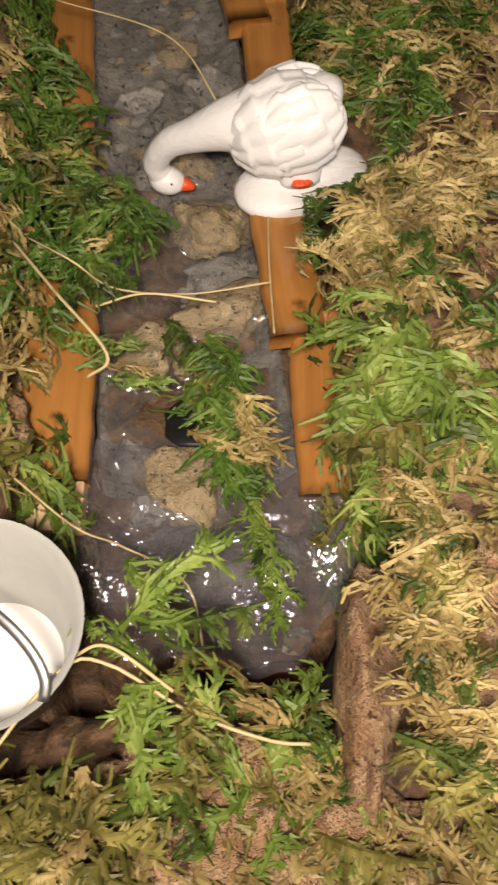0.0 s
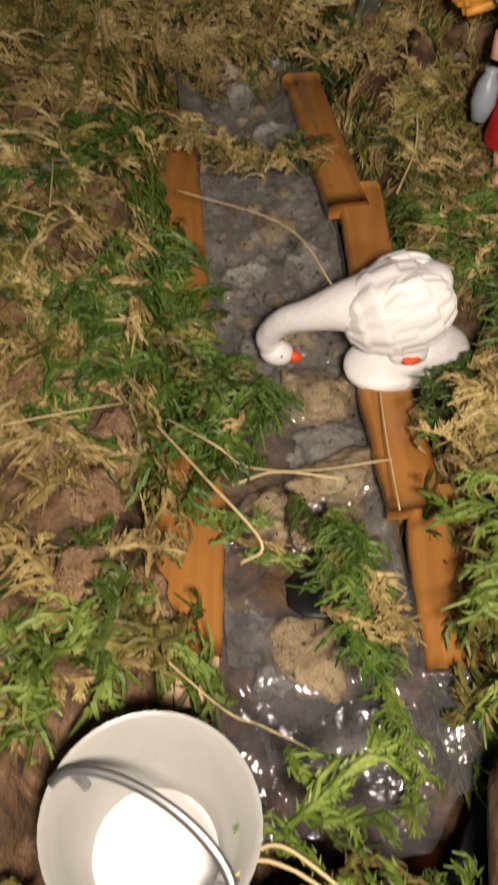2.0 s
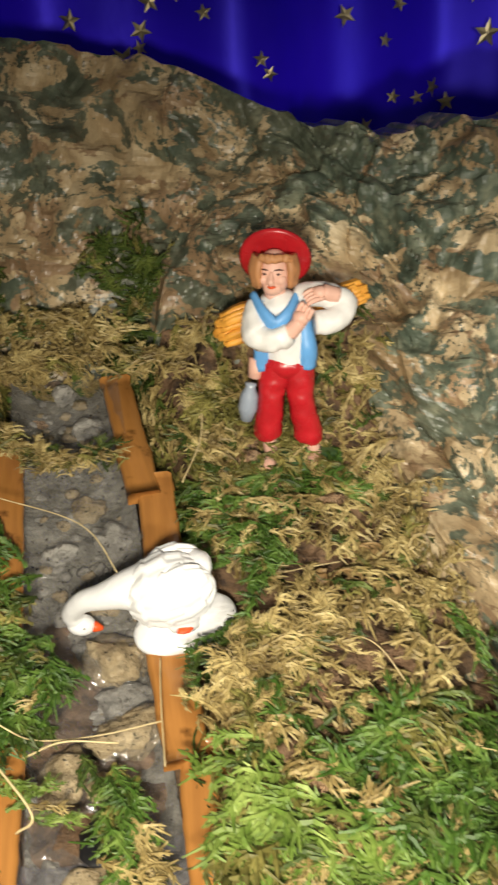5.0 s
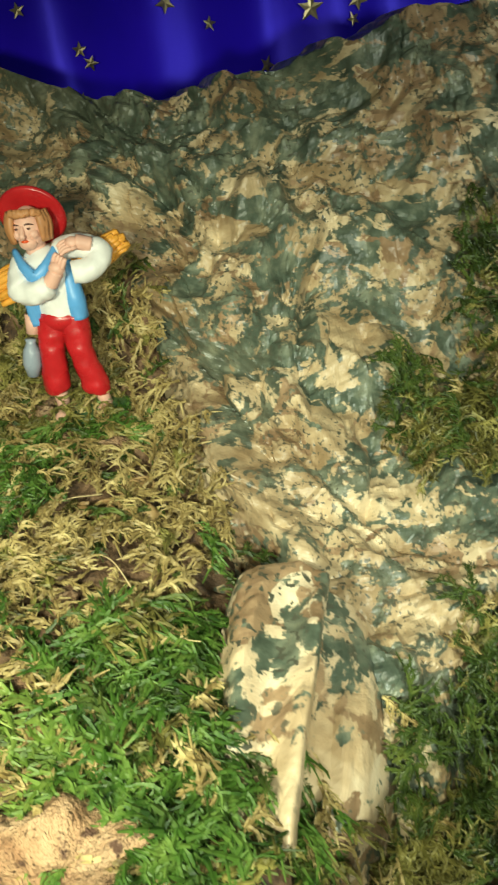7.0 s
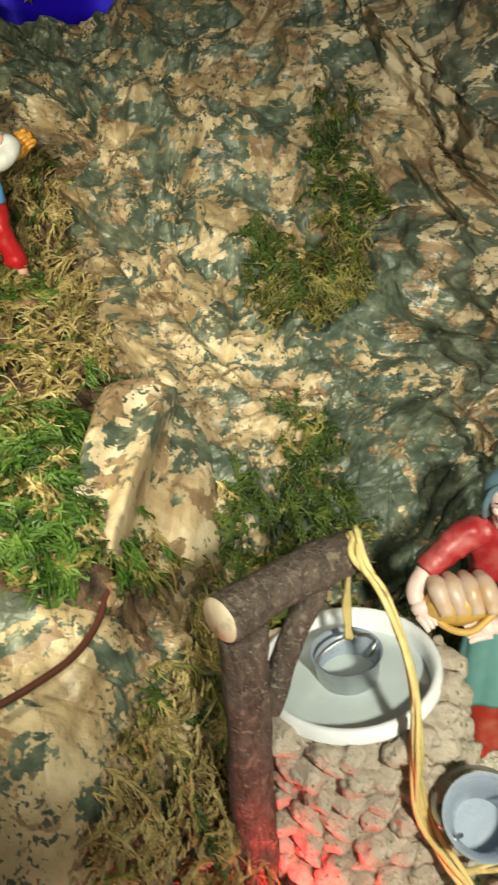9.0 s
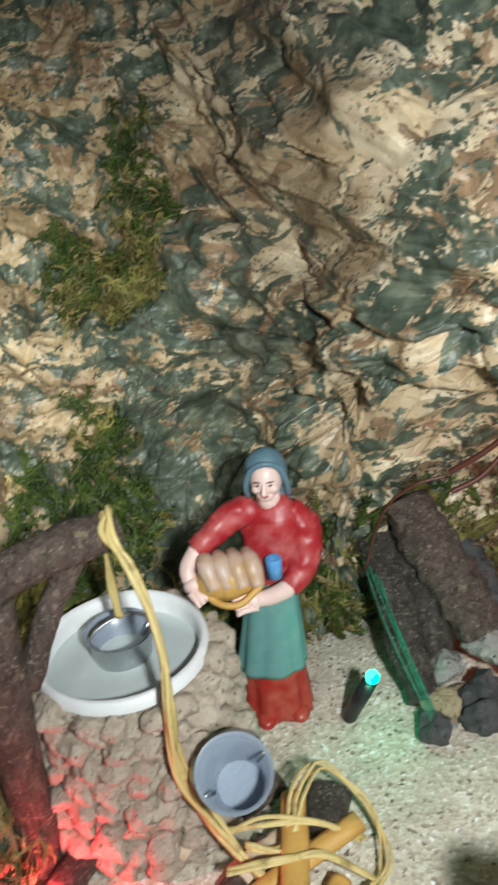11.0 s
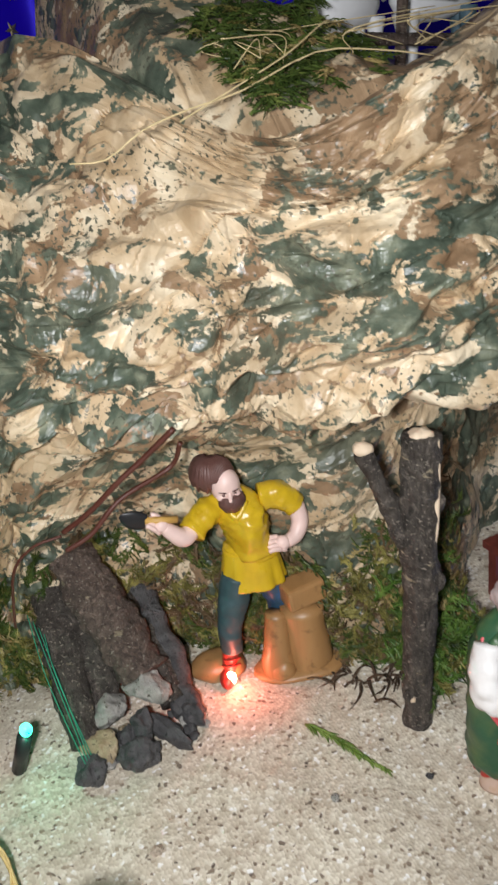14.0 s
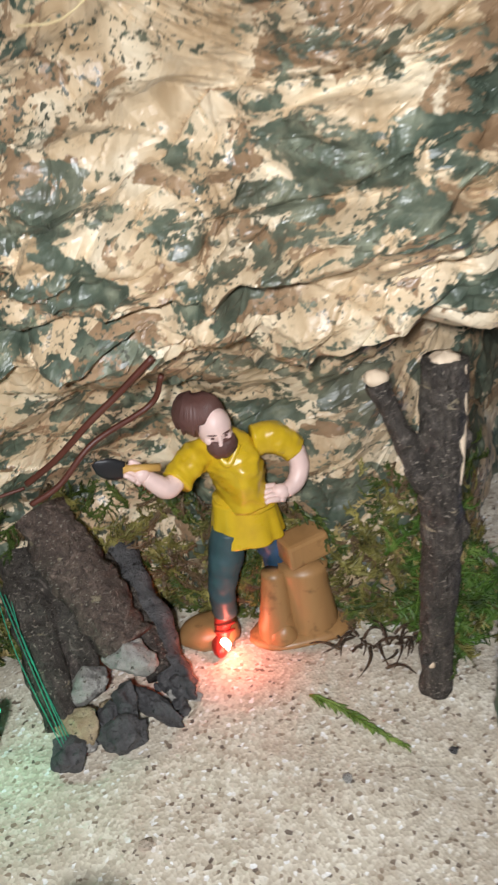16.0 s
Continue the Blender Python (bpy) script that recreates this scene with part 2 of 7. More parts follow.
def camo_paper(name="camo_paper", size=1.0, loose=False):
    """Printed mountain paper: cream ground, tan and brown patches, grey-green blotches with dappled edges, fine dark flecks."""
    k = Mat(name, 0.42, spec=0.45)

    def total(a, b, weight):
        n = k.node("ShaderNodeMath")
        n.operation = "MULTIPLY_ADD"
        n.inputs[1].default_value = weight
        k.link(b, n.inputs[0])
        k.link(a, n.inputs[2])
        return n.outputs[0]

    def along(axis, stops):
        sep = k.node("ShaderNodeSeparateXYZ")
        k.link(k.co, sep.inputs[0])
        n = k.node("ShaderNodeMapRange")
        for i, value in enumerate(stops):
            n.inputs[i + 1].default_value = value
        k.link(sep.outputs[axis], n.inputs[0])
        return n.outputs[0]

    dapple = k.noise(300 * size, 3, 0.6, 0.2)
    kind = 1.0 if loose else along(0, (0.225, 0.335, 0.0, 1.0))
    field = k.noise(34 * size, 4, 0.6, 0.5)
    pale = k.ramp(field, [(0.36, (0.46, 0.33, 0.19)), (0.50, (0.63, 0.49, 0.315)), (0.64, (0.75, 0.64, 0.46))])
    dull = k.ramp(field, [(0.36, (0.29, 0.20, 0.105)), (0.50, (0.48, 0.36, 0.21)), (0.66, (0.66, 0.53, 0.34))])
    base = k.mix(kind, dull, pale)
    brown = k.step(total(total(k.noise(40 * size, 4, 0.6, 0.8, (0.7, 1, 1.3)), dapple, 0.16), k.noise(15, 2), 0.45), 0.842, 0.862)
    c = k.mix(brown, base, k.ramp(k.noise(80, 3), [(0.3, (0.20, 0.125, 0.068)), (0.7, (0.39, 0.265, 0.155))]))
    green_field = total(total(k.noise(46 * size, 5, 0.60, 0.9, (0.8, 1, 1.3)), dapple, 0.28), along(0, (0.255, 0.365, 0.050, -0.012) if not loose else (0.0, 1.0, 0.010, 0.010)), 1.0)
    if not loose:
        low = k.node("ShaderNodeMath")
        low.operation = "MULTIPLY"
        k.link(along(2, (0.100, 0.135, 0.052, 0.006)), low.inputs[0])
        k.link(along(0, (0.15, 0.22, -0.6, 1.0)), low.inputs[1])
        green_field = total(green_field, low.outputs[0], 1.0)
    green = k.step(total(green_field, k.noise(15, 2, 0.5, 0.3, (1, 1, 1.2)), 0.52), 0.918, 0.946)
    c = k.mix(green, c, k.ramp(k.noise(110, 4), [(0.3, (0.045, 0.060, 0.043)), (0.5, (0.095, 0.118, 0.084)), (0.70, (0.23, 0.245, 0.17))]))
    flecks = k.step(k.noise(430 * size, 2, 0.5, 0.3), 0.590, 0.615)
    zone = k.step(k.noise(30, 2, 0.5), 0.44, 0.54)
    m = k.node("ShaderNodeMath")
    m.operation = "MULTIPLY"
    k.link(flecks, m.inputs[0])
    k.link(zone, m.inputs[1])
    c = k.mix(m.outputs[0], c, (0.085, 0.088, 0.062))
    c = k.mix(k.step(k.noise(12, 3), 0.50, 0.7), c, k.mix(0.30, c, (0.16, 0.11, 0.065)))
    k.colour(c)
    k.bump(k.noise(70, 4, 0.6, 0.4, (0.5, 1, 1)), 0.0022, 0.6).bump(k.noise(260, 4, 0.6, 0.3), 0.0005, 0.5).bump(k.noise(900, 3), 0.0002, 0.4)
    return k.rough(k.noise(40, 4), 0.24, 0.50).m


def earth():
    k = Mat("cork_earth", 0.75)
    c = k.ramp(k.noise(90, 6, 0.65, 0.8), [(0.35, (0.03, 0.018, 0.010)), (0.52, (0.14, 0.08, 0.04)), (0.72, (0.36, 0.22, 0.13))])
    c = k.mix(k.step(k.noise(300, 4), 0.58, 0.66), c, (0.05, 0.03, 0.02))
    return k.colour(c).bump(k.noise(160, 6, 0.65), 0.003, 0.8).m


def cork():
    k = Mat("cork_bark", 0.7)
    c = k.ramp(k.noise(110, 6, 0.6, 0.7), [(0.3, (0.28, 0.13, 0.06)), (0.48, (0.50, 0.31, 0.17)), (0.7, (0.68, 0.49, 0.31))])
    c = k.mix(k.step(k.noise(420, 4, 0.6), 0.60, 0.66), c, (0.12, 0.06, 0.035))
    c = k.mix(k.step(k.noise(150, 5, 0.7, 0.6), 0.57, 0.63), c, (0.30, 0.165, 0.09))
    return k.colour(c).bump(k.noise(95, 6, 0.7, 0.5), 0.010, 1.0).bump(k.noise(420, 5, 0.7), 0.0022, 0.9).m


def sand():
    k = Mat("sand", 0.7)
    c = k.ramp(k.cells(720, out=1), [(0.0, (0.50, 0.43, 0.35)), (0.5, (0.66, 0.59, 0.50)), (1.0, (0.86, 0.81, 0.73))])
    bw = k.node("ShaderNodeSeparateColor")
    k.link(k.cells(720, out=1), bw.inputs[0])
    c = k.ramp(bw.outputs[0], [(0.0, (0.13, 0.10, 0.08)), (0.03, (0.30, 0.23, 0.16)), (0.08, (0.50, 0.43, 0.33)), (0.5, (0.63, 0.56, 0.44)), (0.93, (0.78, 0.72, 0.60)), (1.0, (0.95, 0.94, 0.92))])
    c = k.mix(k.step(k.noise(240, 2), 0.725, 0.75), c, (0.08, 0.06, 0.05))
    c = k.mix(k.step(k.noise(45, 3), 0.45, 0.75), c, k.mix(0.35, c, (0.42, 0.34, 0.26)))
    return k.colour(c).bump(k.cells(720), 0.0006, 0.5).bump(k.noise(120, 5), 0.0015, 0.4).m


def foil():
    k = Mat("blue_foil", 0.42, spec=0.22)
    c = k.ramp(k.noise(9, 3), [(0.3, (0.012, 0.002, 0.55)), (0.7, (0.035, 0.006, 1.0))])
    k.p.inputs["Metallic"].default_value = 0.2
    return k.colour(c).bump(k.noise(60, 3), 0.001, 0.3).m


def moss(name, dark, mid, light):
    k = Mat(name, 0.45, spec=0.3)
    a = k.ramp(k.noise(110, 3, 0.6), [(0.30, dark), (0.52, mid), (0.70, light)])
    c = k.mix(k.step(k.island(), 0.3, 1.0), a, k.mix(0.35, a, light))
    k.p.inputs["Subsurface Weight"].default_value = 0.0
    return k.colour(c).bump(k.noise(1500, 2), 0.0003, 0.6).m


def paint(name, c, rough=0.35, wear=0.15, other=None):
    """Gloss paint on a cast figure, with slight pooling."""
    k = Mat(name, rough, spec=0.5)
    o = other or tuple(v * 0.55 for v in c)
    k.colour(k.mix(k.step(k.noise(140, 4), 0.42, 0.75), c, k.mix(wear * 3, c, o)))
    return k.bump(k.noise(260, 3), 0.0005, 0.35).rough(k.noise(90, 3), rough - 0.1, rough + 0.15).m


def wood(name, dark, light, rough=0.45, along="y", scale=60, gloss=0.5):
    k = Mat(name, rough, spec=gloss)
    s = {"x": (0.08, 1, 1), "y": (1, 0.08, 1), "z": (1, 1, 0.08)}[along]
    g = k.noise(scale * 5, 5, 0.6, 0.4, s)
    c = k.mix(k.noise(40, 3), k.ramp(g, [(0.3, dark), (0.65, light)]), light)
    c = k.mix(k.step(k.noise(130, 3), 0.6, 0.8), c, tuple(v * 0.45 for v in dark))
    return k.colour(c).bump(g, 0.0006, 0.5).m


def bark(name, dark, light, rough=0.8):
    k = Mat(name, rough, spec=0.45)
    g = k.noise(420, 6, 0.68, 0.6, (1, 1, 0.3))
    c = k.ramp(g, [(0.3, dark), (0.6, light), (0.75, tuple(min(1, v * 1.6) for v in light))])
    c = k.mix(k.step(k.noise(60, 4), 0.5, 0.7), c, k.mix(0.5, c, dark))
    c = k.mix(k.step(k.noise(170, 5, 0.68, 0.9), 0.57, 0.66), c, k.mix(0.6, c, tuple(min(1, v * 2.3) for v in light)))
    # Pale flecks: lichen specks and lamp-lit spots of the bark, put into the colour.
    c = k.mix(k.step(k.noise(700, 2, 0.5, 0.4, (1, 1, 1.8)), 0.63, 0.67), c, (0.36, 0.31, 0.25))
    c = k.mix(k.step(k.noise(95, 3, 0.6, 0.4, (1, 1, 2.2)), 0.66, 0.70), c, (0.40, 0.33, 0.22))
    return k.colour(c).bump(g, 0.0032, 1.0).bump(k.noise(140, 6, 0.7, 0.5), 0.006, 0.9).m


def stone(name, a, b, speck=(0.08, 0.07, 0.05)):
    k = Mat(name, 0.6)
    c = k.ramp(k.noise(120, 6, 0.65), [(0.3, a), (0.68, b)])
    c = k.mix(k.step(k.noise(500, 3), 0.62, 0.68), c, speck)
    c = k.mix(k.step(k.noise(230, 4, 0.7), 0.54, 0.62), c, k.mix(0.35, c, speck))
    return k.colour(c).bump(k.noise(170, 6, 0.7), 0.0040, 0.9).bump(k.noise(600, 4, 0.7), 0.0010, 0.8).m


def metal(name, c, rough):
    k = Mat(name, rough, 1.0)
    k.colour(k.mix(k.noise(200, 3), c, tuple(v * 0.7 for v in c)))
    return k.rough(k.noise(150, 4), rough - 0.1, rough + 0.15).m


def glow(name, c, strength):
    k = Mat(name, 0.3)
    k.colour(c)
    k.p.inputs["Emission Color"].default_value = (*c, 1)
    k.p.inputs["Emission Strength"].default_value = strength
    return k.m


LOOSE = camo_paper("loose_camo_paper", 0.85, True)
CAMO, EARTH, CORK, SAND, FOIL = camo_paper(size=1.2), earth(), cork(), sand(), foil()
MOSS_GREEN = moss("moss_green", (0.014, 0.036, 0.005), (0.055, 0.115, 0.016), (0.155, 0.23, 0.048))
MOSS_LIME = moss("moss_lime", (0.035, 0.065, 0.007), (0.12, 0.19, 0.030), (0.29, 0.36, 0.095))
MOSS_BROWN = moss("withered_moss", (0.035, 0.022, 0.011), (0.105, 0.068, 0.034), (0.20, 0.135, 0.07))
MOSS_DRY = moss("moss_dry", (0.085, 0.055, 0.018), (0.28, 0.205, 0.075), (0.56, 0.45, 0.20))
MOSS_OLIVE = moss("moss_olive", (0.030, 0.030, 0.008), (0.115, 0.105, 0.025), (0.34, 0.30, 0.09))
MOSS_DARK = moss("moss_dark", (0.010, 0.020, 0.004), (0.040, 0.068, 0.012), (0.13, 0.16, 0.035))

# ---- the land: one lofted sheet of mountain paper, from the stream hill to the cave ----
def station(x, *yz, lean=0.0):
    """A profile from the front foot to the ridge: pairs of y and z. lean: how far it drifts to +x on the way up."""
    q = np.array(yz).reshape(-1, 2)
    w = np.linspace(0, 1, len(q))
    return np.column_stack([x + lean * w, q])


STATIONS = [
    station(-0.22, 0.00, 0.09, 0.10, 0.125, 0.18, 0.16, 0.25, 0.19, 0.31, 0.235, 0.37, 0.30),
    station(-0.14, 0.00, 0.09, 0.10, 0.12, 0.18, 0.155, 0.26, 0.185, 0.315, 0.23, 0.375, 0.305),
    station(-0.06, 0.00, 0.09, 0.10, 0.122, 0.18, 0.15, 0.26, 0.176, 0.335, 0.205, 0.385, 0.307),
    station(0.00, 0.00, 0.09, 0.10, 0.115, 0.18, 0.140, 0.26, 0.165, 0.342, 0.197, 0.390, 0.304),
    station(0.06, 0.00, 0.08, 0.10, 0.118, 0.17, 0.136, 0.275, 0.155, 0.333, 0.196, 0.388, 0.293),
    station(0.105, 0.02, 0.04, 0.085, 0.106, 0.16, 0.130, 0.275, 0.155, 0.318, 0.210, 0.352, 0.276),
    station(0.150, 0.055, 0.0, 0.09, 0.05, 0.145, 0.092, 0.21, 0.140, 0.265, 0.195, 0.335, 0.268),
    station(0.200, 0.095, 0.0, 0.12, 0.04, 0.155, 0.088, 0.20, 0.130, 0.270, 0.205, 0.316, 0.268),
    station(0.245, 0.120, 0.0, 0.142, 0.04, 0.162, 0.092, 0.188, 0.136, 0.248, 0.195, 0.315, 0.280),
    station(0.270, 0.126, 0.0, 0.140, 0.05, 0.142, 0.095, 0.150, 0.140, 0.225, 0.200, 0.300, 0.288),
    station(0.287, 0.125, 0.0, 0.122, 0.06, 0.108, 0.106, 0.096, 0.146, 0.160, 0.188, 0.275, 0.284),
    station(0.303, 0.124, 0.0, 0.120, 0.06, 0.100, 0.112, 0.068, 0.147, 0.068, 0.192, 0.240, 0.282),
    station(0.335, 0.118, 0.0, 0.116, 0.07, 0.088, 0.116, 0.045, 0.150, 0.047, 0.197, 0.165, 0.266),
    station(0.362, 0.104, 0.0, 0.106, 0.07, 0.084, 0.118, 0.028, 0.153, 0.036, 0.205, 0.130, 0.270),
    station(0.388, 0.078, 0.0, 0.082, 0.06, 0.066, 0.108, 0.014, 0.151, 0.011, 0.205, 0.034, 0.236),
    station(0.420, 0.046, 0.0, 0.052, 0.06, 0.042, 0.112, -0.010, 0.153, -0.013, 0.205, 0.002, 0.248),
    station(0.470, 0.040, 0.0, 0.046, 0.08, 0.045, 0.132, -0.018, 0.156, -0.022, 0.212, -0.004, 0.270),
    station(0.560, 0.095, 0.0, 0.092, 0.09, 0.060, 0.155, -0.030, 0.172, -0.035, 0.250, -0.010, 0.340),
    station(0.700, 0.085, 0.0, 0.082, 0.12, 0.050, 0.200, -0.040, 0.215, -0.045, 0.285, -0.020, 0.350),
]
NV, NU = 384, 912
rows = np.stack([spline(s, NV) for s in STATIONS])
LAND = spline(rows.reshape(len(STATIONS), -1), NU).reshape(NU, NV, 3)


def stream_x(y):
    return 0.006 + 0.02 * (y - 0.15)


def normals(g):
    n = np.cross(np.gradient(g, axis=0), np.gradient(g, axis=1))
    return n / np.maximum(np.linalg.norm(n, axis=2), 1e-12)[..., None]


def smooth(a, b, v):
    t = np.clip((v - a) / (b - a), 0, 1)
    return t * t * (3 - 2 * t)


N0 = normals(LAND)
hill = 1 - smooth(0.10, 0.16, LAND[..., 0])
steep = np.linspace(0, 1, NV)[None, :]
calm = (1 - 0.75 * hill * (1 - smooth(0.70, 0.85, steep))) * (1 - 0.45 * smooth(0.29, 0.32, LAND[..., 0]) * (1 - smooth(0.40, 0.55, steep)))
cave = smooth(0.26, 0.30, LAND[..., 0])
ru = np.cumsum(np.linalg.norm(np.gradient(LAND, axis=0), axis=2).mean(1))[:, None] * np.ones((1, NV))
rv = np.cumsum(np.linalg.norm(np.gradient(LAND, axis=1), axis=2).mean(0))[None, :] * np.ones((NU, 1))
sheet_uv = np.stack([ru.ravel(), rv.ravel()], 1)
k = cave.ravel()
rough = 1 - k
d = (0.0074 + 0.0064 * rough) * creases(sheet_uv, 0.048, 3, 20) + (0.0080 + 0.0016 * rough) * creases(sheet_uv, 0.022, 11, -35, 1.5)
d += (0.0032 + 0.0014 * rough) * creases(sheet_uv, 0.0105, 23, 60, 2.0) + (0.0008 + 0.0012 * rough) * creases(sheet_uv, 0.0052, 31, 10, 1.6)
d += 0.0055 * rough * creases(sheet_uv, 0.020, 41, -62, 3.0) + 0.0068 * k * creases(sheet_uv, 0.019, 43, 24, 2.2)
d += -0.0044 * nicks(sheet_uv, 0.034, 51, 30, 2.0, 0.045) + 0.0032 * nicks(sheet_uv, 0.026, 55, -40, 2.2, 0.05) - 0.0018 * nicks(sheet_uv, 0.013, 59, 75, 1.8, 0.07) + 0.0015 * nicks(sheet_uv, 0.011, 63, 5, 2.0, 0.08)
lip = np.exp(-((rv.ravel() - 0.57 * rv.max()) / 0.030) ** 2) * k
d += 0.0065 * creases(sheet_uv, 0.0105, 47, 4, 4.0) * lip
LAND = LAND + N0 * (d.reshape(NU, NV) * calm)[..., None]
inside = 1 - smooth(0.033, 0.044, np.abs(LAND[..., 0] - stream_x(LAND[..., 1]) - 0.001))
inside = inside * (1 - smooth(0.338, 0.354, LAND[..., 1]))
LAND[..., 2] -= (0.028 + 0.016 * (1 - smooth(0.145, 0.165, LAND[..., 1]))) * inside * smooth(0.098, 0.114, LAND[..., 1])
pool = np.exp(-(((LAND[..., 0] - 0.016) / 0.020) ** 2 + ((LAND[..., 1] - 0.109) / 0.0165) ** 2) ** 3)
LAND[..., 2] -= 0.052 * pool * (1 - 0.6 * inside * smooth(0.09, 0.13, LAND[..., 1]))
dip = np.exp(-(((LAND[..., 0] - 0.044) / 0.023) ** 2 + ((LAND[..., 1] - 0.213) / 0.019) ** 2) ** 2)
LAND[..., 2] = LAND[..., 2] * (1 - dip) + np.minimum(LAND[..., 2], 0.130) * dip
lap = np.exp(-(((LAND[..., 0] - 0.132) / 0.028) ** 2 + ((LAND[..., 1] - 0.130) / 0.036) ** 2) ** 2)
LAND[..., 2] -= 0.012 * lap
pit = np.exp(-(((LAND[..., 0] + 0.030) / 0.024) ** 2 + ((LAND[..., 1] - 0.103) / 0.026) ** 2) ** 3)
LAND[..., 2] -= 0.014 * pit
end = LAND[:, -1:, :]
ledge = smooth(0.345, 0.385, end[..., :1])
flat_top = smooth(0.425, 0.455, end[..., :1])
brow = end + (1 - ledge) * np.array([0, 0.03, -0.002]) + ledge * np.array([0, 0.010, -0.008])
rise = lambda y, z: np.concatenate([end[..., :1], np.full_like(end[..., :1], y), z], axis=2)
behind = end + np.array([0, 0.06, -0.04])
slope_ = (1 - ledge) * behind + ledge * rise(0.085, 0.270 * (1 - flat_top) + 0.240 * flat_top)
shelf = (1 - ledge) * (behind + np.array([0, 0.02, -0.06])) + ledge * rise(0.21, 0.318 * (1 - flat_top) + 0.243 * flat_top)
fan = [brow + (slope_ - brow) * t for t in np.linspace(0, 1, 30)] + [slope_ + (shelf - slope_) * t for t in np.linspace(0.05, 1, 20)]
hinter = np.concatenate(fan, axis=1)
wrinkle = creases(np.stack([hinter[..., 0].ravel(), hinter[..., 1].ravel()], 1), 0.022, 71, 30, 1.8) * 0.008 + creases(np.stack([hinter[..., 0].ravel(), hinter[..., 1].ravel()], 1), 0.009, 73, -20, 1.8) * 0.003
hinter[..., 2] += wrinkle.reshape(hinter.shape[:2]) * ledge[..., 0] * (1 - 0.7 * flat_top[..., 0])
SHEET = np.concatenate([LAND, hinter], axis=1)
NORM = normals(LAND)
NORM *= np.where(NORM[..., 2].mean() < 0, -1, 1)

mountain = new("mountain_wall", raw_mesh("mountain_wall", SHEET.reshape(-1, 3), grid_faces(NU, NV + 50), [CAMO], smooth=False))
tagged(mountain, "crumpled mountain paper printed in cream, brown and grey-green", "rock wall", kind="structure")

# Earth and cork under the moss of the hill, a skin over the sheet.
top = int(NV * 0.80)
us = np.where(LAND[:, 0, 0] < 0.122)[0]
skin = (LAND + NORM * 0.003)[: us[-1], : top]
skin = skin + 0.0035 * fbm(skin.reshape(-1, 3), 90, 3, 4).reshape(skin.shape[:2])[..., None] * NORM[: us[-1], : top]
skin_faces = grid_faces(*skin.shape[:2])
mid = skin.reshape(-1, 3)[skin_faces[:, 0]]
keep = ~((mid[:, 0] > 0.045) & (skin_faces[:, 0] % top < 0.19 * NV))
ground = new("ground", raw_mesh("ground", skin.reshape(-1, 3), skin_faces[keep], [EARTH]))
tagged(ground, "brown earth and cork crumbs under the moss of the hill", "ground", kind="structure")

# Sand yard.
gx, gy = np.meshgrid(np.linspace(0.02, 0.9, 260), np.linspace(-0.55, 0.22, 230), indexing="ij")
q = np.stack([gx.ravel(), gy.ravel(), np.zeros(gx.size)], 1)
q[:, 2] = 0.0015 * fbm(q, 40, 3, 2) + 0.0005 * fbm(q, 300, 2, 8) - 0.001
yard = new("sand_floor", raw_mesh("sand_floor", q, grid_faces(260, 230), [SAND]))
tagged(yard, "pale beige sand with dark and glittering grains", "sand", kind="structure")

# Star-foil backdrop hanging behind the ridge, in soft drapes.
bx, bz = np.meshgrid(np.linspace(-0.6, 0.9, 300), np.linspace(-0.05, 0.8, 40), indexing="ij")
by = 0.47 + 0.016 * np.sin(bx * 34 + 1.1 * np.sin(bx * 13)) + 0.005 * np.sin(bx * 83 + 4 * bz) - 0.08 * smooth(0.3, 0.9, bx)
foil_sheet = new("backdrop", raw_mesh("backdrop", np.stack([bx, by, bz], -1).reshape(-1, 3), grid_faces(300, 40), [FOIL]))
tagged(foil_sheet, "shiny blue foil hanging in drapes behind the ridge", "backdrop", kind="structure")

# ---- materials of the things ----
def film_material(name, share, grey, metal):
    """Clear plastic film, wet and creased: mostly clear, the rest gloss."""
    k = Mat(name, 0.11, metal, spec=1.0)
    k.colour(k.ramp(k.noise(60, 3), [(0.3, tuple(v * 0.5 for v in grey)), (0.7, grey)]))
    k.bump(k.folds(70), 0.0022, 0.7).bump(k.noise(95, 3, 0.45, 0.4), 0.0050, 0.8).bump(k.noise(300, 3), 0.0009, 0.6)
    clear = k.node("ShaderNodeBsdfTransparent")
    mixer = k.node("ShaderNodeMixShader")
    mixer.inputs[0].default_value = share
    k.link(clear.outputs[0], mixer.inputs[1])
    k.link(k.p.outputs[0], mixer.inputs[2])
    k.link(mixer.outputs[0], k.t.nodes["Material Output"].inputs[0])
    return k.m


VARNISHED = wood("varnished_wood", (0.15, 0.055, 0.014), (0.47, 0.21, 0.055), 0.2, "y", 40)
RAW_END = wood("raw_wood", (0.50, 0.28, 0.15), (0.74, 0.52, 0.33), 0.7, "y", 40)
def feather_white():
    k = Mat("feathered_white", 0.42, spec=0.4)
    k.colour(k.mix(k.noise(60, 3), (0.80, 0.80, 0.82), (0.86, 0.86, 0.86)))
    return k.bump(k.noise(330, 4, 0.6, 0.5, (0.45, 1, 1)), 0.0007, 0.5).m


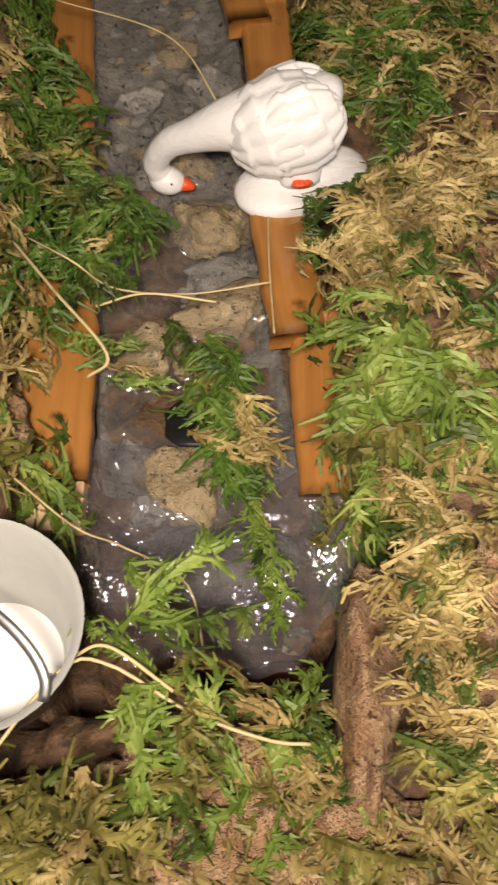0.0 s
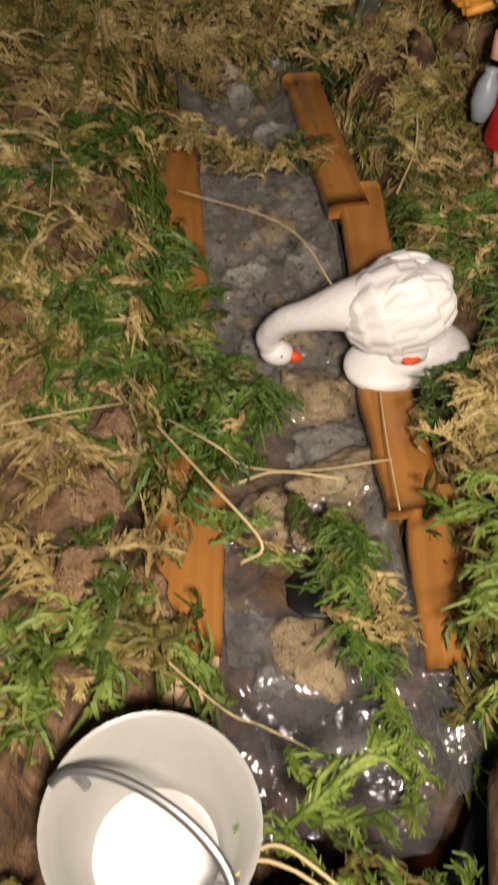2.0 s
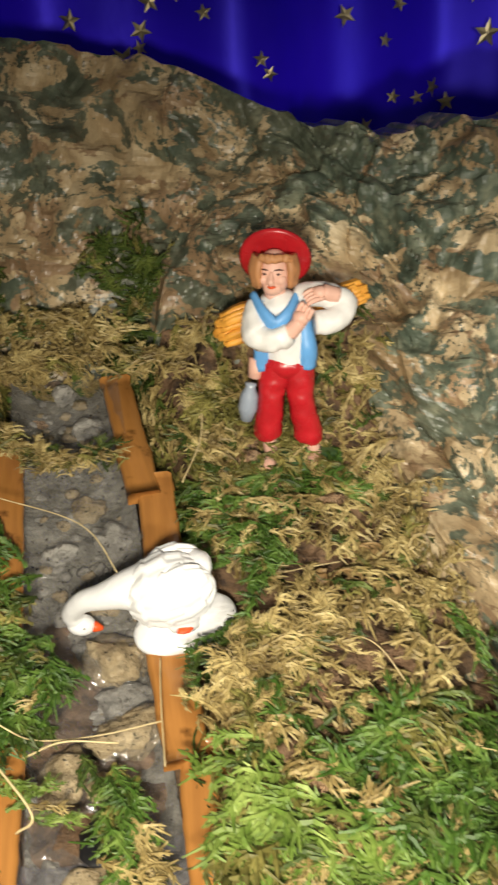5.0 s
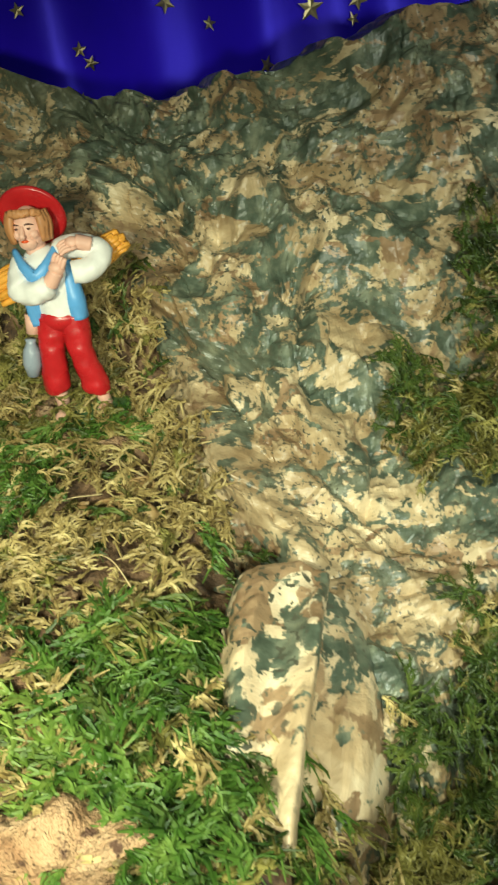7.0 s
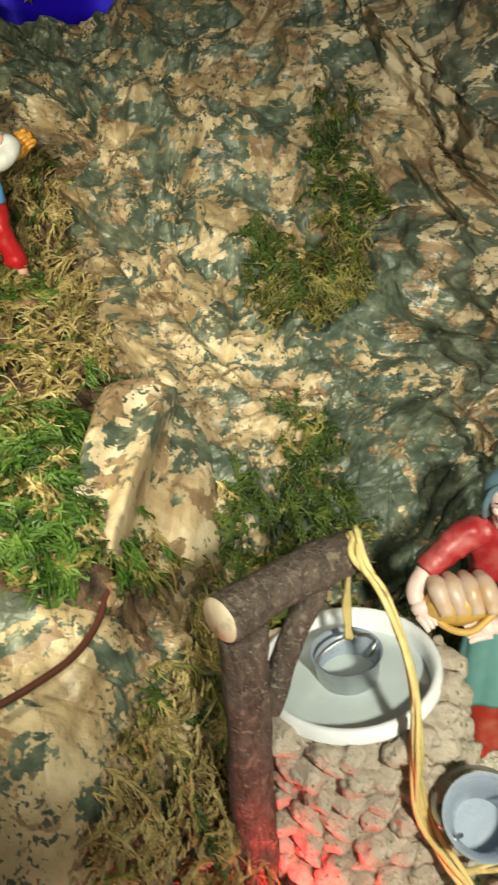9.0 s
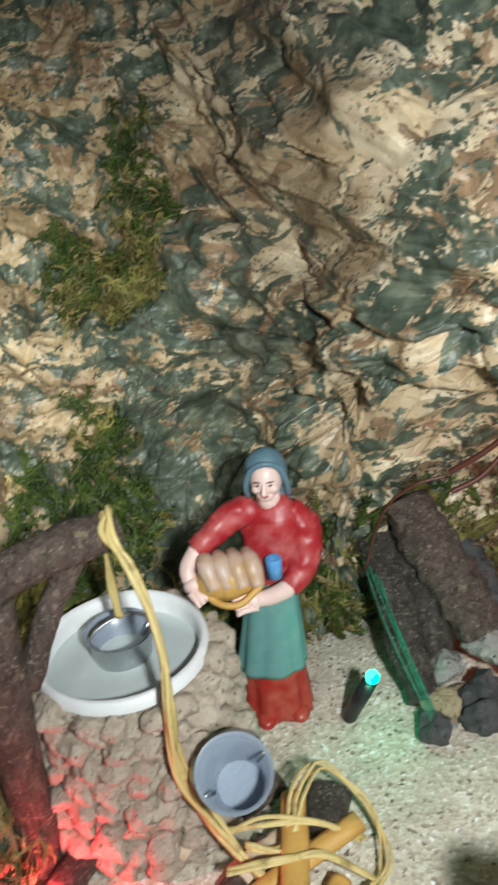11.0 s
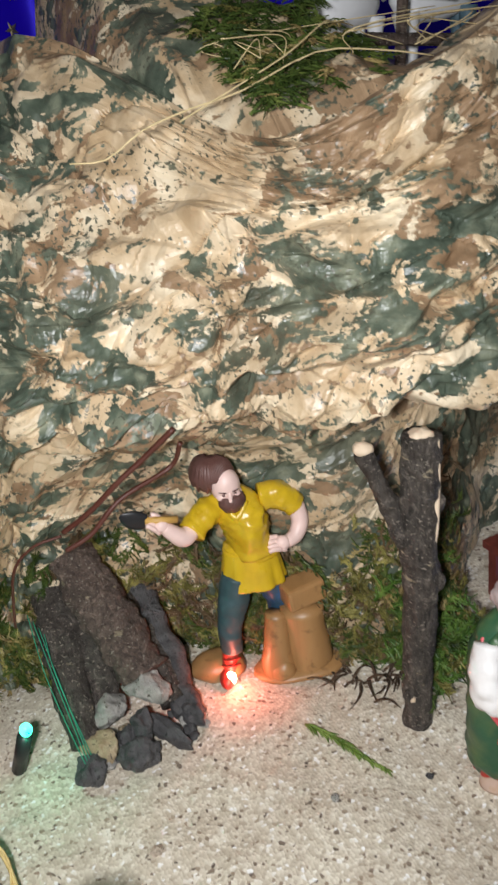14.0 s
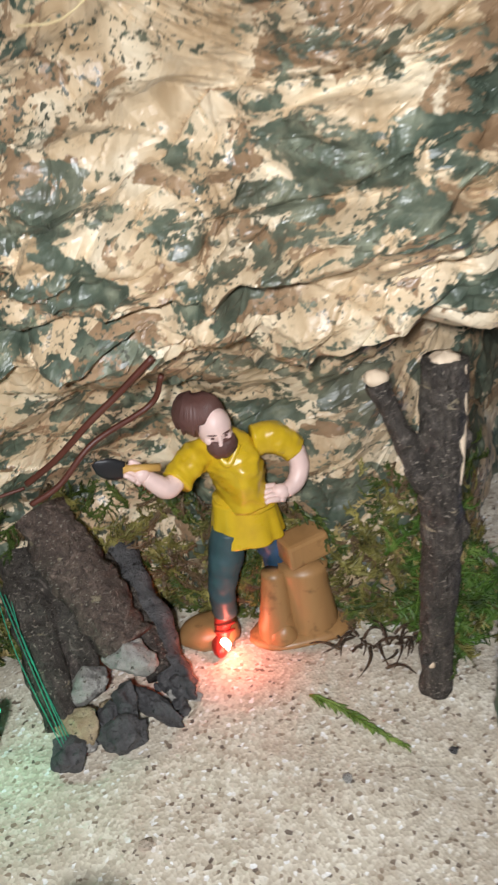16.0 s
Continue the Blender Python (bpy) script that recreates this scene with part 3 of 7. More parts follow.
SWANWHITE = feather_white()
WHITE = paint("white_enamel", (0.82, 0.82, 0.83), 0.45, 0.05)
ORANGE = paint("orange_red_paint", (0.80, 0.10, 0.02), 0.4)
RED = paint("red_paint", (0.48, 0.015, 0.022), 0.25)
BLOUSE = paint("scuffed_red_paint", (0.36, 0.018, 0.024), 0.42, 0.22, (0.62, 0.22, 0.20))
BRICKRED = paint("brick_red_paint", (0.36, 0.025, 0.018), 0.32, 0.15, (0.55, 0.20, 0.12))
SKIN = paint("skin_paint", (0.78, 0.46, 0.36), 0.45, 0.1)
PALESKIN = paint("pale_skin_paint", (0.82, 0.60, 0.54), 0.4, 0.1)
BLUE = paint("blue_paint", (0.13, 0.36, 0.72), 0.4)
CLOTH = paint("white_paint", (0.80, 0.78, 0.76), 0.45, 0.1)
STRAW_ = paint("straw_paint", (0.80, 0.38, 0.06), 0.4, 0.2, (0.45, 0.17, 0.02))
HAIR = paint("brown_hair_paint", (0.12, 0.055, 0.045), 0.5, 0.2)
GREYHAIR = paint("grey_hair_paint", (0.48, 0.39, 0.38), 0.55, 0.25)
BLOND = paint("blond_hair_paint", (0.52, 0.24, 0.10), 0.5, 0.2)
TEAL = paint("teal_paint", (0.14, 0.30, 0.29), 0.45, 0.2, (0.22, 0.38, 0.34))
SLATE = paint("slate_blue_paint", (0.12, 0.20, 0.25), 0.4)
YELLOW = paint("yellow_paint", (0.62, 0.42, 0.012), 0.28, 0.15, (0.38, 0.22, 0.01))
DARKTEAL = paint("dark_teal_paint", (0.045, 0.085, 0.095), 0.4, 0.2, (0.03, 0.05, 0.06))
NAVY = paint("navy_paint", (0.03, 0.07, 0.12), 0.4, 0.2, (0.05, 0.13, 0.35))
MIDGREEN = paint("green_paint", (0.025, 0.085, 0.04), 0.35, 0.12, (0.20, 0.22, 0.06))
PINKBAG = paint("pink_bag_paint", (0.62, 0.10, 0.11), 0.4, 0.25, (0.35, 0.04, 0.04))
BREAD = paint("basket_paint", (0.55, 0.40, 0.32), 0.35, 0.3, (0.45, 0.26, 0.09))
BROWN = wood("carved_brown_paint", (0.22, 0.11, 0.04), (0.38, 0.21, 0.08), 0.4, "z", 22)
BLACK = paint("black_plastic", (0.015, 0.015, 0.017), 0.4)
ZINC = metal("zinc", (0.62, 0.64, 0.66), 0.38)
ZINC_IN = paint("blue_grey_enamel", (0.30, 0.34, 0.41), 0.25, 0.08)
ENAMEL_WARM = paint("warm_grey_enamel", (0.42, 0.425, 0.41), 0.3, 0.06)
MILK = paint("milky_white", (0.92, 0.92, 0.92), 0.4, 0.02)
WATERWHITE = paint("milky_water", (0.55, 0.60, 0.60), 0.08, 0.05)
STONE_TAN = stone("tan_stone", (0.30, 0.22, 0.12), (0.62, 0.50, 0.32))
STONE_WELL = stone("beige_stone", (0.44, 0.35, 0.26), (0.74, 0.63, 0.51), (0.25, 0.18, 0.12))
STONE_GREY = stone("grey_stone", (0.24, 0.23, 0.21), (0.60, 0.57, 0.52))
COAL = stone("charcoal", (0.035, 0.034, 0.036), (0.15, 0.145, 0.145), (0.02, 0.02, 0.02))
BARK = bark("grey_brown_bark", (0.06, 0.042, 0.034), (0.20, 0.145, 0.115))
BARK_DARK = bark("dark_bark", (0.022, 0.018, 0.015), (0.125, 0.104, 0.086), 0.6)
ROOT = bark("dry_root", (0.035, 0.022, 0.014), (0.15, 0.092, 0.052))
CUT = wood("cut_wood", (0.50, 0.36, 0.22), (0.74, 0.60, 0.44), 0.7, "z", 40)
STICK = wood("yellow_stick", (0.40, 0.20, 0.04), (0.62, 0.38, 0.10), 0.5, "x", 40)
RAFFIA = wood("raffia", (0.42, 0.28, 0.07), (0.72, 0.58, 0.25), 0.5, "z", 40)
HAY = wood("dry_stalk", (0.42, 0.30, 0.13), (0.68, 0.55, 0.30), 0.6, "x", 40)
CLAY = paint("orange_clay", (0.55, 0.21, 0.06), 0.4, 0.2, (0.30, 0.10, 0.03))
CLAY_DARK = paint("brown_clay", (0.20, 0.09, 0.06), 0.45, 0.2)
REDWOOD = wood("dark_red_wood", (0.06, 0.015, 0.012), (0.20, 0.05, 0.035), 0.4, "z", 40)
WIRE = paint("red_brown_wire", (0.085, 0.024, 0.014), 0.45)
GOLD = metal("gold_foil", (0.60, 0.50, 0.30), 0.4)
FILM = film_material("clear_film", 0.24, (0.62, 0.61, 0.62), 0.6)
SHEETING = film_material("clear_sheeting", 0.38, (0.50, 0.49, 0.56), 0.55)
BED = stone("wet_grey_bed", (0.13, 0.12, 0.10), (0.44, 0.42, 0.37), (0.03, 0.025, 0.02))
for wet_ in (BED, STONE_TAN):
    wet_.node_tree.nodes["Principled BSDF"].inputs["Roughness"].default_value = 0.25
POOLBROWN = paint("wet_red_brown", (0.10, 0.03, 0.015), 0.15, 0.2)
LEAF = paint("curled_leaf", (0.22, 0.13, 0.05), 0.5, 0.3, (0.50, 0.36, 0.16))
# The green glow on the logs, put into the colour of the threads.
GLOW_THREAD = paint("green_lit_thread", (0.03, 0.28, 0.16), 0.5, 0.2)
GLOW_GREEN = glow("green_diode", (0.10, 1.0, 0.50), 3.5)
GLOW_RED = glow("red_diode", (1.0, 0.10, 0.10), 7)
GLOW_WARM = glow("warm_red_diode", (1.0, 0.45, 0.30), 14)
GLOW_BLUE = glow("blue_diode", (0.25, 0.45, 1.0), 8)

# ---- moss: feathery fronds scattered over the land ----
def frond(seed, pairs=5):
    """Triangles of one unit-long frond: a rising stem with tapering side shoots of small leaves."""
    g = np.random.default_rng(seed)
    v, f = [], []
    bend, rise = g.uniform(-1.1, 1.1), g.uniform(0.08, 0.40)

    def stem(t):
        return np.array([t, bend * t * t * 0.5, rise * math.sin(t * 2.6)])

    def shoot(path, r0, steps, leaf_len, leaves):
        """A cord of overlapping scales: a beaded core, with small leaves close to it."""
        pts = [path(t) for t in np.linspace(0, 1, steps + 1)]
        for i in range(steps):
            a, b = pts[i], pts[i + 1]
            d = b - a
            d /= np.linalg.norm(d) + 1e-9
            s = np.cross(d, (0, 0, 1.0))
            s /= np.linalg.norm(s) + 1e-9
            u = np.cross(s, d)
            w = 1 - 0.75 * (i / steps) ** 1.5
            r, q = r0 * w * 1.15, r0 * w * 0.55
            k = len(v)
            v.extend([a - s * r, a + u * r, a + s * r, b - s * q, b + u * q, b + s * q])
            f.extend([(k, k + 1, k + 4), (k, k + 4, k + 3), (k + 1, k + 2, k + 5), (k + 1, k + 5, k + 4)])
            for sign in leaves:
                p = a + s * sign * r * 0.8
                e = d * 0.9 + sign * s * g.uniform(0.15, 0.55) + u * g.uniform(-0.1, 0.4)
                side = np.cross(e, u + 0.4 * g.normal(size=3))
                side /= np.linalg.norm(side) + 1e-9
                k = len(v)
                v.extend([p - side * leaf_len * 0.17, p + side * leaf_len * 0.17, p + e * leaf_len * (0.5 + 0.5 * w)])
                f.append((k, k + 1, k + 2))

    shoot(stem, 0.034, 6, 0.090, (-1, 1))
    hook = g.choice((-1, 1)) * g.uniform(0.6, 1.8)
    for i in range(pairs):
        t = 0.10 + 0.84 * i / pairs
        for sign in (-1, 1):
            o = stem(t + g.uniform(-0.05, 0.05))
            ang = radians(g.uniform(35, 80)) * sign
            ln = 0.50 * (1 - 0.60 * t) * g.uniform(0.5, 1.25)
            up, curl = g.uniform(-0.1, 0.5), -sign * g.uniform(0.2, 1.6) + 0.4 * hook
            drop = g.uniform(0.3, 1.4)
            shoot(lambda q, o=o, ang=ang, ln=ln, up=up, curl=curl, drop=drop: o + ln * q * np.array([math.cos(ang + curl * q), math.sin(ang + curl * q), up - drop * up * q - 0.2 * q * q]), 0.033, 3, 0.108, (-1, 1))
    return np.array(v), np.array(f)


FRONDS = [frond(40 + k, 4 + k % 2) for k in range(18)]
LP, LN = LAND.reshape(-1, 3), NORM.reshape(-1, 3)
AREA = (np.linalg.norm(np.gradient(LAND, axis=0), axis=2) * np.linalg.norm(np.gradient(LAND, axis=1), axis=2)).ravel()


def blot(x, y, rx, ry, z=None, rz=0.05):
    """How far inside a ragged oval of the plan each land point lies (over 0: inside)."""
    d = 1 - ((LP[:, 0] - x) / rx) ** 2 - ((LP[:, 1] - y) / ry) ** 2
    if z is not None:
        d = d - ((LP[:, 2] - z) / rz) ** 2
    return d + 0.45 * fbm(LP, 55, 2, int(abs(x * 1000)) + 3)


def scatter(pos, nor, count, size, mat, label, lift=(0.001, 0.006), seed=1, tilt=0.35, name="moss", aim=(0, 0, 0)):
    g = np.random.default_rng(seed)
    vs, fs, base = [], [], 0
    for p, n in zip(pos, nor):
        v, f = FRONDS[g.integers(len(FRONDS))]
        t = g.normal(size=3) + np.array(aim)
        t -= n * (t @ n)
        t /= np.linalg.norm(t)
        b = np.cross(n, t)
        a = g.uniform(-0.1, tilt)
        t, n2 = t * math.cos(a) + n * math.sin(a), n * math.cos(a) - t * math.sin(a)
        s = g.uniform(*size)
        o = p + n * g.uniform(*lift) - t * s * 0.4
        vs.append(o + s * (np.outer(v[:, 0], t) + np.outer(v[:, 1], b) + np.outer(v[:, 2], n2)))
        fs.append(f + base)
        base += len(v)
    kinds = np.concatenate([np.full(len(f), k) for f, k in zip(fs, np.random.default_rng(seed + 500).choice(4, len(fs), p=(0.72, 0.12, 0.10, 0.06)))])
    ob = new(name, raw_mesh(name, np.concatenate(vs), np.concatenate(fs), [mat, MOSS_OLIVE, MOSS_DARK, MOSS_DRY], kinds, smooth=False))
    return tagged(ob, label, "moss", kind="stuff")


def moss_on(field, count, size, mat, label, seed, front=False, **more):
    ok = np.where(field > 0, AREA * np.clip(field * 3, 0, 1), 0)
    ok = np.where(np.abs(LP[:, 0] - stream_x(LP[:, 1]) - 0.001) < 0.033, np.where((LP[:, 1] < 0.326) & (LP[:, 1] > 0.11), 0, ok), ok)
    ok = np.where((pool.ravel() > 0.15), 0, ok)
    ok = np.where((LP[:, 0] + 0.030) ** 2 + (LP[:, 1] - 0.100) ** 2 < 0.036 ** 2, 0, ok)
    ok = np.where(((LP[:, 0] - 0.041) / 0.028) ** 2 + ((LP[:, 1] - 0.214) / 0.022) ** 2 < 1, 0, ok)
    ok = np.where((LP[:, 0] > 0.020) & (LP[:, 0] < 0.058) & (LP[:, 1] > 0.068) & (LP[:, 1] < 0.126), 0, ok)
    ok = np.where((LP[:, 1] < 0.098) & (np.abs(LP[:, 0]) < 0.05), ok * 0.7, ok)
    if not front:
        ok = np.where((LP[:, 0] > 0.045) & (LP[:, 0] < 0.13) & (np.tile(np.arange(NV) / NV, NU) < 0.20), 0, ok)
    g = np.random.default_rng(seed)
    i = g.choice(len(LP), count, p=ok / ok.sum())
    up = LN[i] * np.sign(LN[i] @ np.array([0, -0.5, 1.0]) + 1e-6)[:, None]
    return scatter(LP[i], up, count, size, mat, label, seed=seed, **more)


hilly = np.minimum(1.0, (0.128 - LP[:, 0]) * 60) - 2.0 * (np.tile(np.linspace(0, 1, NV), NU) > 0.80)
hilly = np.where((LP[:, 0] > 0.045) & (np.tile(np.arange(NV) / NV, NU) < 0.20), -1, hilly)
hilly = np.where((LP[:, 0] + 0.030) ** 2 + (LP[:, 1] - 0.100) ** 2 < 0.030 ** 2, -1, hilly)
thin = 0.5 + fbm(LP, 42, 2, 91)
fore = np.where((LP[:, 1] < 0.098) & (LP[:, 1] > 0.045) & (np.abs(LP[:, 0] + 0.002) < 0.052), 0.35 + 0.6 * fbm(LP, 70, 2, 55), -1)
moss_on(fore, 170, (0.012, 0.021), MOSS_DRY, "ochre moss strands over the cork in front", 61, tilt=0.5)
moss_on(fore, 90, (0.012, 0.020), MOSS_LIME, "pale green moss strands over the cork in front", 62, tilt=0.5)
moss_on(np.minimum(hilly, thin + 0.38), 2350, (0.012, 0.024), MOSS_DRY, "dry ochre moss matted over the hill", 11, tilt=0.25)
moss_on(np.minimum(hilly, 0.25 - thin), 150, (0.014, 0.024), MOSS_GREEN, "scattered green moss among the dry moss", 12)
moss_on(np.maximum(blot(-0.038, 0.205, 0.014, 0.028), blot(-0.034, 0.272, 0.013, 0.020)), 190, (0.014, 0.026), MOSS_GREEN, "deep green feathery moss on the stream bank", 13, tilt=0.6)
moss_on(np.maximum(blot(0.052, 0.130, 0.020, 0.020), 0.6 * blot(-0.047, 0.134, 0.017, 0.015)), 110, (0.016, 0.028), MOSS_LIME, "bright green fern-like moss beside the stream", 14, tilt=0.6)
moss_on(np.maximum(blot(0.068, 0.285, 0.035, 0.030), blot(-0.040, 0.325, 0.03, 0.025)), 300, (0.012, 0.024), MOSS_OLIVE, "dull olive moss on the upper bank", 26, tilt=0.5)
moss_on(blot(0.092, 0.120, 0.030, 0.040), 330, (0.015, 0.028), MOSS_GREEN, "bright green moss on the front of the hill", 15, tilt=0.5)
moss_on(np.maximum(blot(0.093, 0.262, 0.020, 0.012), blot(0.060, 0.250, 0.018, 0.03)), 210, (0.012, 0.022), MOSS_GREEN, "green moss round the feet of the boy", 16)
moss_on(np.maximum(blot(-0.030, 0.372, 0.024, 0.02), blot(0.042, 0.348, 0.013, 0.012)), 300, (0.010, 0.02), MOSS_DARK, "dark green moss against the rock face", 17, tilt=0.7)
moss_on(np.maximum(blot(-0.085, 0.25, 0.03, 0.06), blot(-0.09, 0.17, 0.02, 0.03)), 90, (0.014, 0.026), MOSS_GREEN, "green moss patches on the far bank", 18)
moss_on(np.maximum(blot(0.208, 0.228, 0.014, 0.022), blot(0.247, 0.240, 0.013, 0.03)), 210, (0.008, 0.015), MOSS_DARK, "dark green moss tufts caught on the rock", 19)
moss_on(blot(0.225, 0.212, 0.025, 0.016), 160, (0.010, 0.018), MOSS_OLIVE, "dull brown moss caught on the rock", 20)
moss_on(np.maximum(blot(0.198, 0.150, 0.018, 0.022), blot(0.176, 0.128, 0.02, 0.02)), 260, (0.008, 0.017), MOSS_DARK, "dark green moss at the rock foot behind the well", 21)
moss_on(blot(0.155, 0.100, 0.020, 0.026), 240, (0.010, 0.018), MOSS_OLIVE, "dark dry moss beside the well", 22)
foot = np.tile(np.arange(NV) / NV, NU)
moss_on(np.where((LP[:, 0] > 0.205) & (LP[:, 0] < 0.475), 0.20 - foot + 0.1 * fbm(LP, 60, 2, 3), -1), 480, (0.008, 0.018), MOSS_OLIVE, "dull olive moss along the foot of the rock", 23)
moss_on(np.where((LP[:, 0] > 0.205) & (LP[:, 0] < 0.48), np.minimum(0.19 - foot, 0.2 * fbm(LP, 35, 2, 8)), -1), 460, (0.008, 0.018), MOSS_DARK, "dark green moss along the foot of the rock", 24)
moss_on(np.where((LP[:, 0] > 0.30) & (LP[:, 0] < 0.475), 0.20 - foot + 0.1 * fbm(LP, 60, 2, 5), -1), 260, (0.008, 0.017), MOSS_BROWN, "withered brown moss along the foot of the rock", 27)
g = np.random.default_rng(5)
spot = np.column_stack([g.uniform(0.392, 0.445, 230), np.zeros(230), np.zeros(230)])
spot[:, 1] = 0.030 + 0.055 * g.random(230)
spot[:, 2] = 0.240 + 0.50 * (spot[:, 1] - 0.030)
scatter(spot, np.tile((0, -0.2, 0.98), (230, 1)), 230, (0.010, 0.020), MOSS_DARK, "dark green moss on the ledge under the animals", seed=6)
sprig = spline([(0.013, 0.168, 0.127), (0.012, 0.160, 0.126), (0.013, 0.150, 0.123), (0.014, 0.142, 0.120)], 30)
scatter(sprig + np.random.default_rng(2).normal(size=(30, 3)) * (0.0032, 0.002, 0.0010), np.tile((0, -0.3, 0.95), (30, 1)), 30, (0.013, 0.020), MOSS_GREEN, "wet green moss sprig lying in the stream", (0.0, 0.003), 31, 0.35, "moss_sprig", (0.3, -3.0, 0))
tail = spline([(0.015, 0.146, 0.118), (0.0155, 0.134, 0.113), (0.0165, 0.122, 0.106)], 9)
scatter(tail, np.tile((0, -0.3, 0.95), (9, 1)), 9, (0.012, 0.016), MOSS_LIME, "thin tail of the wet moss sprig", (0.0, 0.001), 34, 0.1, "moss_sprig", (0.2, -9.0, 0))
fern = np.array([(-0.005, 0.108, 0.130), (-0.005, 0.100, 0.129), (-0.004, 0.092, 0.128), (-0.008, 0.085, 0.127), (0.000, 0.083, 0.126)])
scatter(np.repeat(fern, 2, 0) + np.random.default_rng(3).normal(size=(10, 3)) * 0.002, np.tile((0, -0.2, 0.97), (10, 1)), 10, (0.014, 0.022), MOSS_LIME, "fern-like moss fronds in front of the pool", (0.0, 0.003), 32, 0.4, "moss_sprig")
band = np.column_stack([np.linspace(0.0430, 0.0335, 60), np.linspace(0.118, 0.068, 60), np.full(60, 0.131)])
scatter(band + np.random.default_rng(4).normal(size=(60, 3)) * (0.002, 0.002, 0.001), np.tile((0, 0, 1.0), (60, 1)), 60, (0.010, 0.018), MOSS_DRY, "dry ochre moss strip on the bark slab", (0.0, 0.003), 33, 0.4, "moss_strip")
bank = spline([(-0.024, 0.244, 0.155), (-0.020, 0.224, 0.149), (-0.016, 0.206, 0.146), (-0.010, 0.192, 0.145), (-0.013, 0.178, 0.143)], 80)
scatter(bank + np.random.default_rng(6).normal(size=(80, 3)) * (0.006, 0.003, 0.002), np.tile((0.2, -0.2, 0.95), (80, 1)), 80, (0.012, 0.022), MOSS_GREEN, "deep green moss hanging over the wooden rail", (0.0, 0.003), 41, 0.4, "moss_fringe", (-1.2, -0.8, 0))
thin_ = spline([(-0.020, 0.170, 0.138), (-0.012, 0.163, 0.134), (-0.004, 0.156, 0.130)], 8)
scatter(thin_, np.tile((0.2, -0.2, 0.95), (8, 1)), 8, (0.010, 0.016), MOSS_LIME, "thin green moss shoots reaching over the rail", (0.0, 0.002), 46, 0.3, "moss_fringe", (3.0, -2.0, 0))
cap = spline([(-0.014, 0.286, 0.178), (-0.004, 0.277, 0.173), (0.008, 0.273, 0.170), (0.024, 0.277, 0.171)], 60)
scatter(cap + np.random.default_rng(7).normal(size=(60, 3)) * (0.003, 0.003, 0.001), np.tile((0, -0.3, 0.95), (60, 1)), 60, (0.008, 0.014), MOSS_DRY, "dry moss bridging the upper stream", (0.0, 0.002), 42, 0.4, "moss_fringe")
side = spline([(0.070, 0.234, 0.158), (0.060, 0.216, 0.152), (0.048, 0.198, 0.145), (0.034, 0.186, 0.139)], 22)
scatter(side + np.random.default_rng(8).normal(size=(22, 3)) * (0.0015, 0.002, 0.001), np.tile((0, -0.3, 0.95), (22, 1)), 22, (0.010, 0.017), MOSS_GREEN, "green moss strand beside the swan's base", (0.0, 0.002), 43, 0.3, "moss_fringe", (-2.5, -2.5, 0))
rim_ = spline([(0.047, 0.158, 0.138), (0.046, 0.142, 0.132), (0.043, 0.126, 0.126)], 34)
scatter(rim_ + np.random.default_rng(9).normal(size=(34, 3)) * (0.004, 0.004, 0.0015), np.tile((-0.1, -0.3, 0.95), (34, 1)), 34, (0.016, 0.030), MOSS_LIME, "bright green moss hanging over the wooden rail", (0.0, 0.003), 44, 0.4, "moss_fringe", (-1.2, -0.6, 0))
low = np.array([(0.013, 0.099, 0.098), (0.016, 0.101, 0.095), (0.010, 0.098, 0.101), (0.019, 0.097, 0.096)])
scatter(np.repeat(low, 2, 0), np.tile((0, 0, 1.0), (8, 1)), 8, (0.005, 0.008), MOSS_DARK, "small dark green tuft at the pool's edge", (0.0, 0.002), 47, 0.4, "moss_sprig")
moss_on(np.where((LP[:, 0] > 0.092) & (LP[:, 0] < 0.15) & (LP[:, 2] < 0.075), 0.4 + 0.6 * fbm(LP, 50, 2, 17), -1), 170, (0.012, 0.022), MOSS_DRY, "dry brown moss fibres at the hill's foot by the well", 45, front=True, tilt=0.6)
gap = spline([(0.074, 0.200, 0.150), (0.062, 0.188, 0.146), (0.051, 0.179, 0.143), (0.046, 0.168, 0.140)], 80)
scatter(gap + np.random.default_rng(19).normal(size=(80, 3)) * (0.006, 0.003, 0.001), np.tile((-0.1, -0.3, 0.95), (80, 1)), 80, (0.010, 0.020), MOSS_DRY, "ochre moss along the wooden rail", (0.0, 0.003), 48, 0.4, "moss_fringe")
ring = np.array([(-0.030 + r * math.cos(a), 0.096 + r * math.sin(a), 0.124) for a in np.linspace(3.2, 5.5, 22) for r in (0.0215, 0.026, 0.031)])
scatter(ring + np.random.default_rng(20).normal(size=ring.shape) * (0.003, 0.003, 0.002), np.tile((0, -0.3, 0.95), (len(ring), 1)), len(ring), (0.012, 0.022), MOSS_OLIVE, "olive moss in front of the leaning bucket", (0.0, 0.003), 49, 0.3, "moss_fringe", (0, -1.0, 0))
g = np.random.default_rng(21)
mound = np.column_stack([g.uniform(0.428, 0.462, 110), g.uniform(0.000, 0.040, 110), np.zeros(110)])
mound[:, 2] = 0.004 + 0.9 * g.random(110) * np.clip(mound[:, 1] + 0.012, 0, 0.06)
scatter(mound, np.tile((0, -0.6, 0.8), (110, 1)), 110, (0.012, 0.020), MOSS_GREEN, "green moss heaped behind the post", (0.0, 0.003), 50, 0.5, "moss_fringe")
spring_moss = spline([(-0.028, 0.318, 0.192), (-0.014, 0.334, 0.197), (0.008, 0.338, 0.198), (0.026, 0.330, 0.195), (0.042, 0.312, 0.186)], 110)
